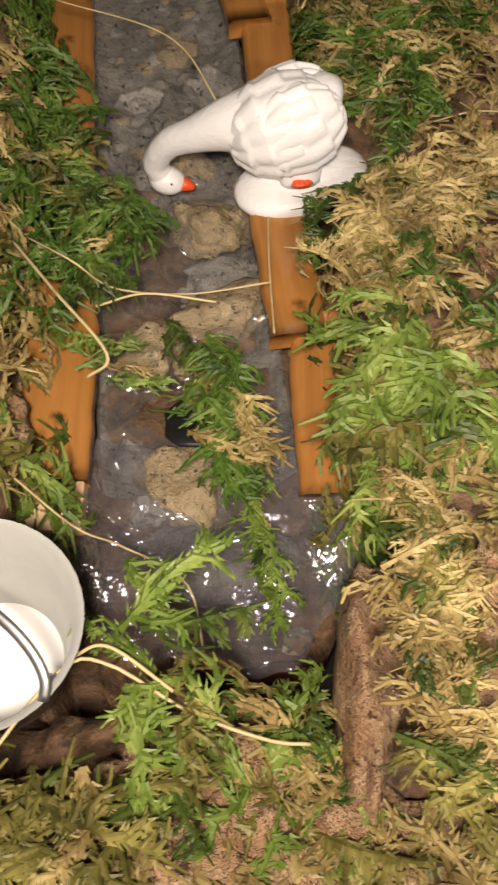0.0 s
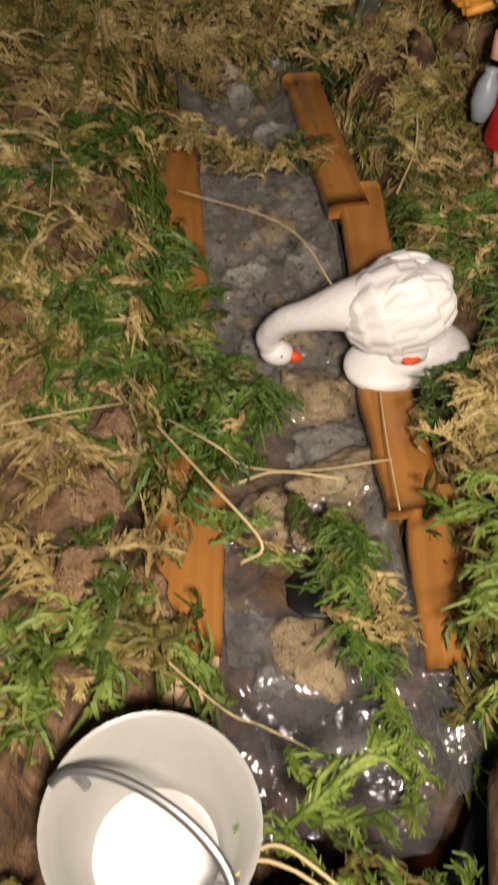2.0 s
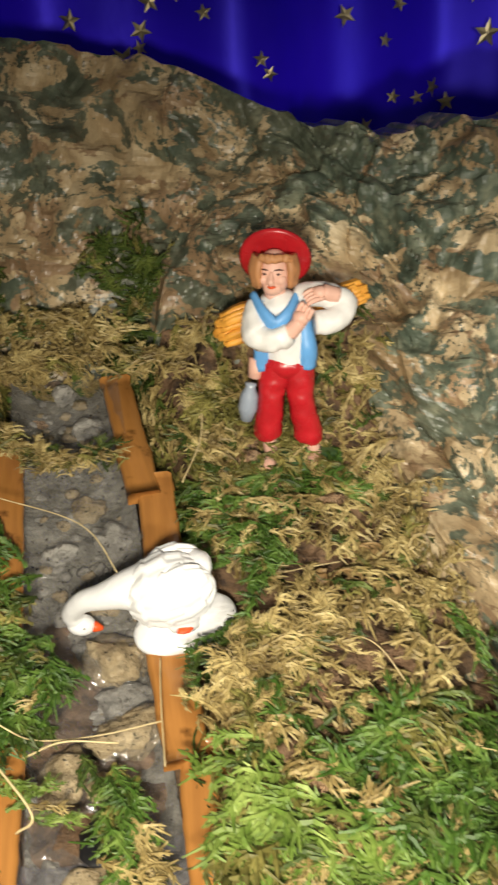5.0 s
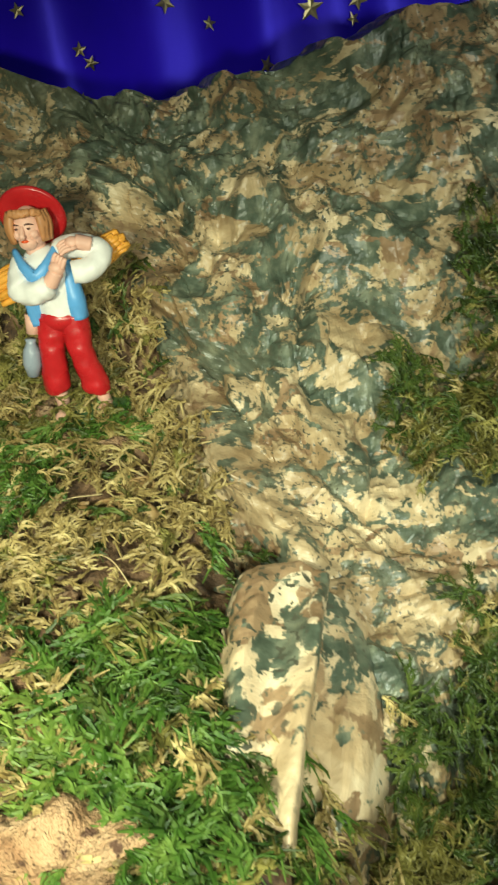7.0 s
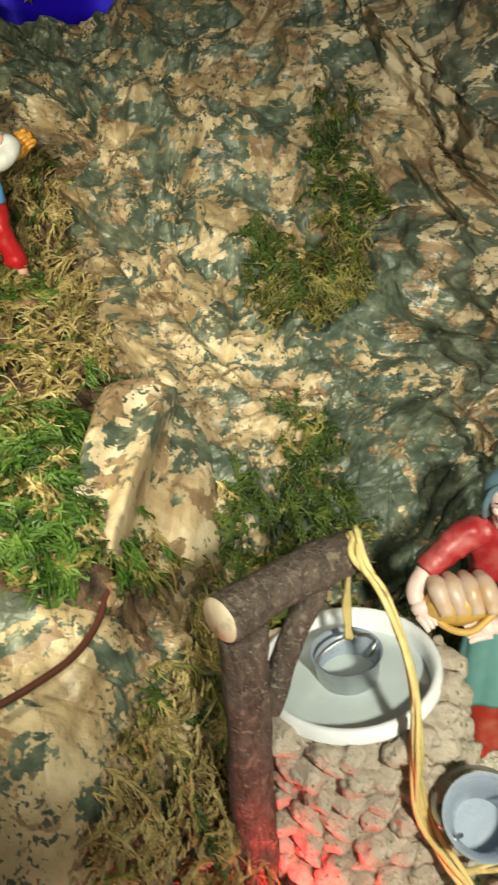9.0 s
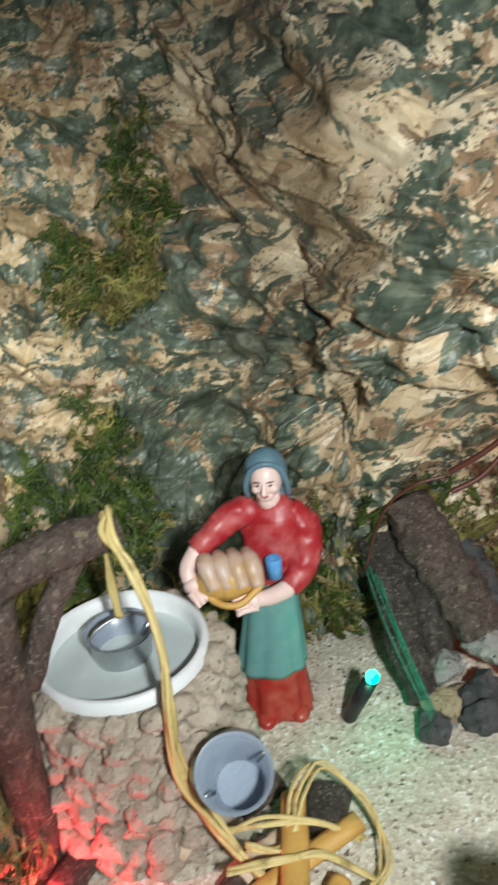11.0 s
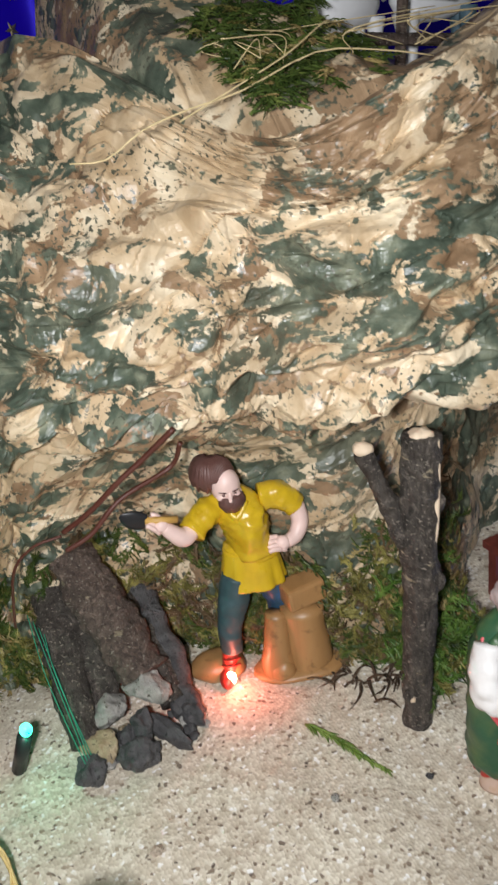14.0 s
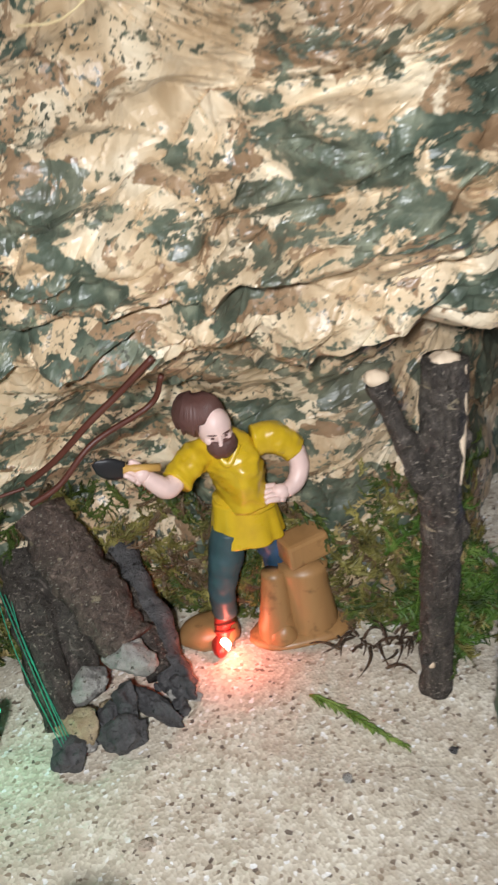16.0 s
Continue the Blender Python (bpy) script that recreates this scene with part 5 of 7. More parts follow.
def boy():
    f = Form()
    f.ell((0.005, 0.003, 0.000), (0.020, 0.013, 0.0046), 8, lumps=0.12, scale=140, nu=28)
    legs = (((-0.0068, 0.0025), (-0.0076, 0.0140), (-0.0066, 0.0265), (-0.0045, 0.0400)), ((0.0098, 0.0035), (0.0070, 0.0125), (0.0045, 0.0250), (0.0030, 0.0400)))
    for (a, b, c, d) in legs:
        f.tube([(a[0], 0, a[1]), (b[0], 0, b[1] + 0.002)], [0.0025, 0.0028], 1, 12)
        f.ell((a[0] - 0.0005, -0.0032, a[1] - 0.0005), (0.0028, 0.0055, 0.0021), 1, nu=14)
        f.tube([(b[0], 0, b[1] - 0.0025), (b[0], -0.0004, b[1]), (c[0], -0.0016, c[1]), ((c[0] + d[0]) / 2, -0.0006, (c[1] + d[1]) / 2), (d[0], 0, d[1])], [0.0043, 0.0052, 0.0047, 0.0054, 0.0056], 0, 24, 40, lumps=0.08, scale=330, seed=int(abs(a[0]) * 1e4))
    f.ell((-0.0010, 0, 0.0395), (0.0088, 0.0066, 0.0055), 0, nu=24)
    f.tube([(-0.0010, 0, 0.0400), (-0.0020, 0, 0.0500), (-0.0035, 0, 0.0610), (-0.0045, 0, 0.0655)], [0.0080, 0.0082, 0.0088, 0.0050], 2, 24, 26, (1, 0.75), 0.08, 300)
    # Open blue waistcoat: two fronts, a back, and a kerchief.
    f.tube([(0.0056, -0.0012, 0.0395), (0.0058, -0.0018, 0.0470), (0.0046, -0.0006, 0.0560), (0.0030, 0.000, 0.0640)], [0.0042, 0.0040, 0.0034, 0.0030], 3, 18, 22, (0.95, 1.05), 0.06, 300)
    f.tube([(-0.0084, -0.0004, 0.0385), (-0.0090, -0.0010, 0.0460), (-0.0096, -0.001, 0.0560), (-0.0088, 0, 0.0630)], [0.0034, 0.0034, 0.0034, 0.0030], 3, 16, 20, (0.8, 1.3), 0.06, 300)
    f.tube([(-0.0125, -0.0010, 0.0655), (-0.0090, -0.0062, 0.0605), (-0.0045, -0.0082, 0.0568), (0.0000, -0.0070, 0.0610), (0.0030, -0.0020, 0.0660)], [0.0014, 0.0021, 0.0027, 0.0019, 0.0012], 3, 12, 24, (0.8, 1.2))
    f.tube([(-0.0045, 0.0005, 0.0620), (-0.0050, -0.0010, 0.0690)], [0.0040, 0.0036], 1, 14)
    face(f, (-0.0050, -0.0022, 0.0735), 0.0068, 1, 9, 7, -10, 4)
    g = np.random.default_rng(14)
    for k in range(34):
        a = 2.9 * (k / 33 - 0.5) + 0.15 * g.normal()
        x, y = math.sin(a), -math.cos(a)
        f.tube([(-0.0050 + 0.0062 * x, -0.0020 + 0.0060 * y, 0.0795), (-0.0050 + 0.0074 * x, -0.0018 + 0.0070 * y, (0.0755 if abs(a) > 0.8 else 0.0798) - 0.001 * g.random()), (-0.0050 + 0.0070 * x, -0.0018 + 0.0064 * y, 0.0690 if abs(a) > 0.8 else 0.0784)], [0.0012, 0.0014, 0.0008], 4, 7, 8)
    f.lathe([(0.0001, 0.0078), (0.0045, 0.0074), (0.0070, 0.0052), (0.0078, 0.0018), (0.0098, 0.0004), (0.0119, 0.0002), (0.0123, -0.0008), (0.0112, -0.0016), (0.0080, -0.0012), (0.0001, -0.0004)], (-0.0046, 0.0040, 0.0768), 0, 40, pose(0, 0, 0, -66, 0, -6))
    # Folded sleeves over the sheaf.
    f.tube([(-0.0105, 0.000, 0.0620), (-0.0120, -0.0040, 0.0560), (-0.0105, -0.0070, 0.0520), (-0.0050, -0.0092, 0.0520), (0.0000, -0.0100, 0.0545)], [0.0040, 0.0047, 0.0048, 0.0044, 0.0038], 2, 20, 34, lumps=0.13, scale=330)
    f.tube([(0.0000, -0.0100, 0.0545), (0.0035, -0.0108, 0.0590)], [0.0029, 0.0026], 1, 10, 10)
    hand(f, (0.0030, -0.0108, 0.0585), (0.0062, -0.0112, 0.0650), 0.0027, 1)
    f.tube([(0.0030, 0, 0.0640), (0.0105, -0.0025, 0.0655), (0.0180, -0.0040, 0.0625), (0.0150, -0.0072, 0.0580), (0.0085, -0.0086, 0.0575)], [0.0040, 0.0043, 0.0046, 0.0044, 0.0040], 2, 20, 34, lumps=0.13, scale=330)
    f.tube([(0.0160, -0.0058, 0.0660), (0.0110, -0.0072, 0.0680)], [0.0028, 0.0026], 1, 10, 8)
    hand(f, (0.0115, -0.0072, 0.0678), (0.0060, -0.0088, 0.0665), 0.0025, 1)
    # The sheaf lies slantwise behind the chest.
    g = np.random.default_rng(3)
    for k in range(46):
        a, q = g.uniform(0, 2 * np.pi), math.sqrt(g.random())
        oy, oz = 0.0042 * q * math.cos(a), 0.0064 * q * math.sin(a)
        f.tube([(-0.0272 + 0.005 * q * q + g.uniform(0, 0.001), 0.0040 + oy * 0.9, 0.0512 + oz), (-0.0150, 0.0045 + oy, 0.0540 + oz * 1.05), (0.0050, 0.0045 + oy, 0.0585 + oz * 0.55), (0.0180, 0.0045 + oy, 0.0612 + oz * 0.8), (0.0292 - 0.006 * q * q - g.uniform(0, 0.002), 0.0040 + oy * 0.8, 0.0640 + oz * 0.75)],
               [0.0011, 0.0016, 0.0014, 0.0015, 0.0010], 5, 7, 14)
    f.tube([(-0.0112, -0.001, 0.0420), (-0.0124, -0.0015, 0.0350)], [0.0030, 0.0024], 1, 10)
    f.lathe([(0.0001, -0.0085), (0.0022, -0.0080), (0.0036, -0.0030), (0.0032, 0.0020), (0.0018, 0.0050), (0.0021, 0.0066), (0.0001, 0.0068)], (-0.0145, -0.002, 0.0265), 6, 18, pose(0, 0, 0, 0, 8, 0))
    return solid("boy_statue", f, [RED, SKIN, CLOTH, BLUE, BLOND, STRAW_, ZINC_IN, ORANGE, MIDGREEN, HAIR], (0.0885, 0.276, 0.1590), "painted boy statue in red hat and trousers carrying straw", "statue", turn=-14)


def woman():
    f = Form()
    for x, y, z in ((-0.0060, -0.0080, 0.0022), (0.0075, -0.0065, 0.0030)):
        f.ell((x, y, z), (0.0042, 0.0060, 0.0030), 0, nu=16)
    pleat(f, (-0.0010, 0, 0), 0.0005, 0.034, 0.0135, 0.0118, 0, 9, 0.22, 0.72, 0.4)
    pleat(f, (-0.0015, 0, 0), 0.0240, 0.0690, 0.0136, 0.0090, 1, 8, 0.14, 0.74, 0.9, (0.004, 0))
    f.tube([(0.0015, 0, 0.0640), (0.0025, 0, 0.0740), (0.0045, 0.0005, 0.0870), (0.0052, 0.0015, 0.0965), (0.0048, 0.0015, 0.1000)], [0.0092, 0.0104, 0.0118, 0.0086, 0.0045], 2, 28, 34, (1, 0.72), 0.09, 260)
    f.tube([(0.0048, 0.0010, 0.0960), (0.0045, -0.0010, 0.1040)], [0.0046, 0.0040], 3, 14)
    face(f, (0.0044, -0.0024, 0.1092), 0.0066, 3, 8, 2, -8, 6)
    # Veil over the hair, falling behind the shoulders.
    f.ell((0.0046, 0.0012, 0.1108), (0.0078, 0.0072, 0.0090), 4, pose(0, 0, 0, 10, 0, 0), nu=28, nv=18)
    f.tube([(-0.0026, -0.0010, 0.1020), (-0.0028, -0.0040, 0.1080), (-0.0005, -0.0046, 0.1142), (0.0046, -0.0058, 0.1168), (0.0095, -0.0046, 0.1142), (0.0116, -0.0036, 0.1080), (0.0120, -0.0006, 0.1010)], 0.0011, 4, 12, 40, (1, 0.8))
    f.tube([(0.0050, 0.0050, 0.1120), (0.0060, 0.0062, 0.1040), (0.0070, 0.0066, 0.0960), (0.0080, 0.0066, 0.0880)], [0.0070, 0.0076, 0.0072, 0.0050], 4, 18, 20, (1, 0.5))
    f.tube([(-0.0010, 0.001, 0.0955), (-0.0090, -0.0005, 0.0945), (-0.0165, -0.0035, 0.0900), (-0.0235, -0.0070, 0.0855)], [0.0052, 0.0056, 0.0050, 0.0044], 2, 20, 34, lumps=0.12, scale=300)
    f.tube([(-0.0232, -0.0070, 0.0855), (-0.0270, -0.0100, 0.0800), (-0.0268, -0.0130, 0.0760)], [0.0033, 0.0033, 0.0028], 3, 12, 14)
    hand(f, (-0.0266, -0.0130, 0.0760), (-0.0215, -0.0190, 0.0720), 0.0034, 3)
    f.tube([(0.0105, 0.001, 0.0940), (0.0158, 0.000, 0.0880), (0.0165, -0.003, 0.0790), (0.0135, -0.007, 0.0715), (0.0085, -0.0115, 0.0680)], [0.0050, 0.0058, 0.0056, 0.0052, 0.0042], 2, 20, 36, lumps=0.12, scale=300)
    f.tube([(0.0085, -0.0115, 0.0680), (0.0020, -0.0155, 0.0680), (-0.0030, -0.0180, 0.0690)], [0.0036, 0.0033, 0.0028], 3, 12, 14)
    hand(f, (-0.0028, -0.0180, 0.0690), (-0.0110, -0.0205, 0.0690), 0.0033, 3)
    # A bundle of loaves in a shallow basket.
    f.ell((-0.0130, -0.0130, 0.0760), (0.0120, 0.0080, 0.0078), 6, pose(0, 0, 0, 20, -8, 0), lumps=0.06, scale=160, nu=28, nv=18)
    for k in range(4):
        x = -0.0205 + 0.0052 * k
        f.tube([(x - 0.001, -0.0075, 0.0838), (x + 0.0008, -0.0150, 0.0835), (x + 0.0030, -0.0205, 0.0765)], [0.0020, 0.0036, 0.0024], 5, 12, 18, (1, 0.8), 0.08, 240)
    f.tube([(-0.0240, -0.0110, 0.0770), (-0.0190, -0.0190, 0.0715), (-0.0100, -0.0215, 0.0700), (-0.0010, -0.0170, 0.0745)], 0.0013, 6, 8, 24)
    f.lathe([(0.0001, -0.0040), (0.0028, -0.0038), (0.0030, 0.0040), (0.0026, 0.0044), (0.0001, 0.0030)], (0.0040, -0.0115, 0.0775), 7, 16)
    return solid("woman_statue", f, [BRICKRED, TEAL, BLOUSE, PALESKIN, SLATE, BREAD, STICK, BLUE, HAIR], (0.2418, 0.0860, 0), "painted woman statue in red blouse and teal skirt with basket", "statue", turn=-18)


def woodcutter():
    f = Form()
    # A carved stump behind the foot, the boots, the two legs.
    f.ell((-0.003, 0.001, 0.0035), (0.0135, 0.0105, 0.0068), 4, pose(0, 0, 0, 0, 4, 14), lumps=0.14, scale=130)
    f.ell((0.0005, -0.0080, 0.0040), (0.0036, 0.0078, 0.0036), 6, nu=16)
    f.tube([(0.0020, -0.0045, 0.0050), (0.0042, -0.0045, 0.0195)], [0.0034, 0.0040], 6, 14, 8, lumps=0.06, scale=400)
    for z in (0.009, 0.0125, 0.016):
        f.tube([(0.0018 + 0.16 * z - 0.004, -0.0062, z), (0.0018 + 0.16 * z, -0.0090, z + 0.0012), (0.0018 + 0.16 * z + 0.004, -0.0062, z)], 0.0006, 6, 6, 10)
    f.tube([(0.0044, -0.0045, 0.0170), (0.0052, -0.0050, 0.0290), (0.0082, -0.0030, 0.0420), (0.0115, -0.0010, 0.0540)], [0.0050, 0.0056, 0.0068, 0.0072], 1, 22, 36, lumps=0.11, scale=260)
    f.tube([(0.0300, 0.0090, 0.0040), (0.0298, 0.0080, 0.0200), (0.0282, 0.0050, 0.0380), (0.0240, 0.0030, 0.0540)], [0.0044, 0.0052, 0.0064, 0.0072], 2, 22, 30, lumps=0.11, scale=260)
    # Tunic: flared skirt, belt line, chest leaning to the work.
    pleat(f, (0.0185, 0.001, 0), 0.0490, 0.0665, 0.0142, 0.0118, 0, 9, 0.13, 0.74, 0.9)
    f.tube([(0.0190, 0.001, 0.0635), (0.0190, 0.001, 0.0655), (0.0190, 0.001, 0.0675)], [0.0119, 0.0124, 0.0120], 0, 28, 8, (1, 0.74), 0.05, 300)
    f.tube([(0.0190, 0.001, 0.0655), (0.0180, 0.0005, 0.0760), (0.0165, 0.0000, 0.0860), (0.0155, -0.001, 0.0920), (0.0150, -0.002, 0.0950)], [0.0116, 0.0128, 0.0136, 0.0100, 0.0050], 0, 32, 40, (1, 0.72), 0.12, 260)
    # Right arm with the knife.
    f.tube([(0.0080, 0.0000, 0.0890), (0.0030, -0.0035, 0.0885), (-0.0015, -0.0080, 0.0860), (-0.0042, -0.0110, 0.0842)], [0.0058, 0.0062, 0.0058, 0.0056], 0, 20, 30, lumps=0.15, scale=300)
    f.tube([(-0.0040, -0.0108, 0.0845), (-0.0075, -0.0140, 0.0840), (-0.0115, -0.0155, 0.0880), (-0.0142, -0.0162, 0.0915)], [0.0037, 0.0040, 0.0034, 0.0028], 3, 14, 22)
    hand(f, (-0.0142, -0.0162, 0.0910), (-0.0185, -0.0175, 0.0960), 0.0032, 3)
    f.tube([(-0.0085, -0.0150, 0.0935), (-0.0210, -0.0180, 0.0965)], [0.0015, 0.0016], 7, 10)
    f.tube([(-0.0205, -0.0179, 0.0962), (-0.0235, -0.0186, 0.0972), (-0.0270, -0.0195, 0.0992), (-0.0300, -0.0203, 0.1015)], [0.0026, 0.0033, 0.0030, 0.0008], 8, 10, 16, (0.3, 1.25))
    # Left arm, fist on the hip.
    f.tube([(0.0250, 0.0015, 0.0900), (0.0320, 0.0025, 0.0895), (0.0375, 0.0028, 0.0860), (0.0405, 0.0026, 0.0825)], [0.0056, 0.0060, 0.0056, 0.0052], 0, 20, 30, lumps=0.15, scale=300)
    f.tube([(0.0405, 0.0026, 0.0830), (0.0415, 0.0012, 0.0760), (0.0390, -0.0018, 0.0710), (0.0345, -0.0048, 0.0695)], [0.0038, 0.0038, 0.0034, 0.0028], 3, 14, 22)
    hand(f, (0.0345, -0.0048, 0.0695), (0.0275, -0.0075, 0.0715), 0.0034, 3)
    # Head bowed towards the knife; combed hair and beard.
    f.tube([(0.0150, -0.0010, 0.0900), (0.0135, -0.0040, 0.0985)], [0.0052, 0.0046], 3, 14)
    f.tube([(0.0105, -0.0072, 0.0945), (0.0152, -0.0105, 0.0880), (0.0200, -0.0072, 0.0940)], [0.0012, 0.0016, 0.0012], 0, 10, 16)
    face(f, (0.0122, -0.0066, 0.1020), 0.0072, 3, 5, 3, 14, 24)
    f.ell((0.0078, -0.0022, 0.1052), (0.0084, 0.0080, 0.0082), 5, pose(0, 0, 0, 16, -14, 0), nu=30, nv=20)
    g = np.random.default_rng(8)
    for k in range(40):
        a = -1.9 + 3.1 * k / 39
        w = Vector((math.sin(a), -math.cos(a), 0))
        o = Vector((0.0076, -0.0022, 0.1058))
        drop = 0.4 + 0.6 * g.random()
        f.tube([tuple(o + w * 0.0020 + Vector((0, 0, 0.0082))), tuple(o + w * 0.0066 + Vector((0, 0, 0.0060))), tuple(o + w * 0.0088 + Vector((0, 0, 0.0010))), tuple(o + w * 0.0086 + Vector((0, 0, -0.0050 * drop if abs(a - 0.6) > 0.7 else 0.0000)))], [0.0009, 0.0012, 0.0012, 0.0006], 5, 6, 10)
    for k in range(26):
        a = -1.3 + 2.6 * k / 25
        w = Vector((math.sin(a + 0.25), -math.cos(a + 0.25), 0))
        o = Vector((0.0140, -0.0088, 0.0975))
        f.tube([tuple(o + w * 0.0040 + Vector((0, 0, 0.0012))), tuple(o + w * 0.0046 + Vector((0, 0, -0.0022))), tuple(o + w * 0.0030 + Vector((0, 0, -0.0050 - 0.0012 * g.random())))], [0.0012, 0.0014, 0.0006], 5, 6, 8)
    f.ell((0.0142, -0.0095, 0.0955), (0.0044, 0.0040, 0.0040), 5, lumps=0.15, scale=420, nu=20, nv=14)
    return solid("woodcutter_statue", f, [YELLOW, DARKTEAL, NAVY, PALESKIN, BROWN, HAIR, BRICKRED, STICK, BLACK], (0.3640, 0.0710, 0), "painted bearded man statue in yellow tunic holding a knife", "statue", turn=-25)


def old_man():
    f = Form()
    f.tube([(0, 0, 0), (0, 0, 0.006), (0.0006, 0, 0.016)], [0.0068, 0.0058, 0.0060], 5, 18, 12, (1, 0.9), 0.07, 260)
    pleat(f, (0.0006, 0, 0), 0.0105, 0.0240, 0.0092, 0.0094, 4, 9, 0.18, 0.9)
    f.tube([(0.0005, 0, 0.0170), (0.0000, 0, 0.0200), (-0.0005, 0, 0.0400), (-0.0010, 0, 0.0570), (0.0005, 0, 0.0700), (0.0035, 0, 0.0790)], [0.0108, 0.0114, 0.0104, 0.0102, 0.0090, 0.0050], 0, 30, 44, (0.95, 1), 0.09, 230)
    f.tube([(-0.0040, -0.0040, 0.0740), (0.0020, -0.0085, 0.0690), (0.0075, -0.0060, 0.0700)], [0.0036, 0.0046, 0.0036], 0, 14, 18, (1, 0.8), 0.1, 300)
    # Shoulder bag with flap and strap.
    f.ell((0.0040, -0.0100, 0.0335), (0.0078, 0.0056, 0.0072), 3, pose(0, 0, 0, 0, 8, 0), 0.6, nu=28, nv=16, lumps=0.05, scale=250)
    f.ell((0.0038, -0.0122, 0.0372), (0.0076, 0.0046, 0.0040), 3, pose(0, 0, 0, 0, 8, 0), 0.7, nu=28, nv=14, lumps=0.07, scale=300)
    f.tube([(-0.0030, -0.0110, 0.0390), (-0.0080, -0.0085, 0.0500), (-0.0085, -0.0040, 0.0680), (-0.0020, 0.0000, 0.0780)], 0.0010, 3, 8, 24)
    # White sleeve, forearm across the chest, hand raised.
    f.tube([(-0.0060, -0.0060, 0.0730), (-0.0080, -0.0095, 0.0640), (-0.0070, -0.0115, 0.0550), (-0.0010, -0.0130, 0.0520), (0.0060, -0.0120, 0.0530)], [0.0050, 0.0060, 0.0062, 0.0054, 0.0046], 1, 20, 40, lumps=0.13, scale=280)
    f.tube([(0.0060, -0.0118, 0.0535), (0.0090, -0.0100, 0.0590)], [0.0034, 0.0030], 2, 12, 8)
    hand(f, (0.0088, -0.0100, 0.0585), (0.0112, -0.0075, 0.0680), 0.0030, 2)
    f.tube([(0.0040, 0, 0.0760), (0.0085, 0, 0.0840)], [0.0056, 0.0052], 2, 14)
    f.ell((0.0128, 0, 0.0885), (0.0092, 0.0082, 0.0088), 2, pose(0, 0, 0, 0, 30, 0), nu=30, nv=20)
    f.tube([(0.0196, -0.0034, 0.0880), (0.0216, -0.0044, 0.0850), (0.0206, -0.0040, 0.0832)], [0.0013, 0.0018, 0.0012], 2, 10, 8)
    for s in (-1, 1):
        f.ell((0.0190 + 0.0012 * s, -0.0036 + 0.0030 * s, 0.0876), (0.0006, 0.0010, 0.0006), 6, nu=8, nv=6)
        f.ell((0.0080, 0.0080 * s, 0.0850), (0.0022, 0.0014, 0.0026), 2, nu=12, nv=8)
    g = np.random.default_rng(15)
    for k in range(70):
        a = -2.5 + 5.0 * k / 69
        front = abs(a) < 1.25
        w = Vector((math.cos(a), math.sin(a), 0))
        o = Vector((0.0118, 0, 0.0800)) if front else Vector((0.0075, 0, 0.0865))
        r = 0.0070 if front else 0.0082
        n = (0.0085 if front else 0.0075) * g.uniform(0.7, 1.15)
        f.tube([tuple(o + w * r * 0.9), tuple(o + w * r * 1.08 + Vector((0, 0, -n * 0.5))), tuple(o + w * r * (0.72 if front else 1.0) + Vector((0, 0, -n)))], [0.0013, 0.0016, 0.0005], 6, 6, 8)
    f.ell((0.0128, -0.0020, 0.0765), (0.0054, 0.0062, 0.0060), 6, lumps=0.15, scale=420, nu=24, nv=16)
    f.ell((0.0040, 0, 0.0850), (0.0056, 0.0074, 0.0060), 6, lumps=0.15, scale=420, nu=24, nv=16)
    return solid("old_man_statue", f, [MIDGREEN, CLOTH, PALESKIN, PINKBAG, BRICKRED, BREAD, GREYHAIR], (0.4210, -0.0460, 0), "painted bald old man statue in green coat with pink bag", "statue", turn=-20)


boy()
woman()
woodcutter()
old_man()
red = Form().tube([(0, 0, 0), (0, 0, 0.03), (0, 0, 0.062)], [0.014, 0.011, 0.009], 0, 18, 16, (1, 0.8), 0.05, 160)
red.ell((0, 0, 0.072), (0.0075, 0.0075, 0.008), 0).ell((0.0065, 0.001, 0.071), (0.0045, 0.004, 0.005), 1).ell((0.006, -0.004, 0.060), (0.005, 0.004, 0.006), 2)
solid("cloaked_statue", red, [RED, SKIN, SLATE], (0.2575, -0.0700, 0), "painted statue in a red cloak standing on the sand", "statue")

# ---- the well ----
WELL = (0.183, 0.070)
well = thing("well", (*WELL, 0), "round well of small beige stones with a white rim", "well")
SHAPES = [Form().rock((0, 0, 0), (0.0062, 0.0052, 0.0047), 0, 20 + k, level=3, rough=0.8, cuts=9).mesh("stone", [STONE_WELL]) for k in range(8)]
core = Form().lathe([(0.0385, 0.0), (0.0355, 0.03), (0.0325, 0.062), (0.0280, 0.064), (0.0270, 0.060)], n=40)
part("core", core, [STONE_WELL], well)
g = np.random.default_rng(12)
for ring in range(8):
    z = 0.004 + ring * 0.0082
    r = 0.0395 - 0.0009 * ring
    count = 26 - ring
    for k in range(count):
        a = 2 * math.pi * (k + 0.5 * (ring % 2) + g.uniform(-0.2, 0.2)) / count
        ob = new("stone", SHAPES[g.integers(8)])
        ob.parent = well
        ob.matrix_basis = pose((r + g.uniform(-0.0012, 0.0012)) * math.cos(a), (r + g.uniform(-0.0012, 0.0012)) * math.sin(a), z + g.uniform(-0.0015, 0.0015), g.uniform(-20, 20), g.uniform(-20, 20), math.degrees(a) + 90) @ Matrix.Scale(g.uniform(0.75, 1.2), 4)
rim_rows = [(0.0262, 0.0560), (0.0268, 0.0660), (0.0285, 0.0690), (0.0302, 0.0680), (0.0305, 0.0640)]
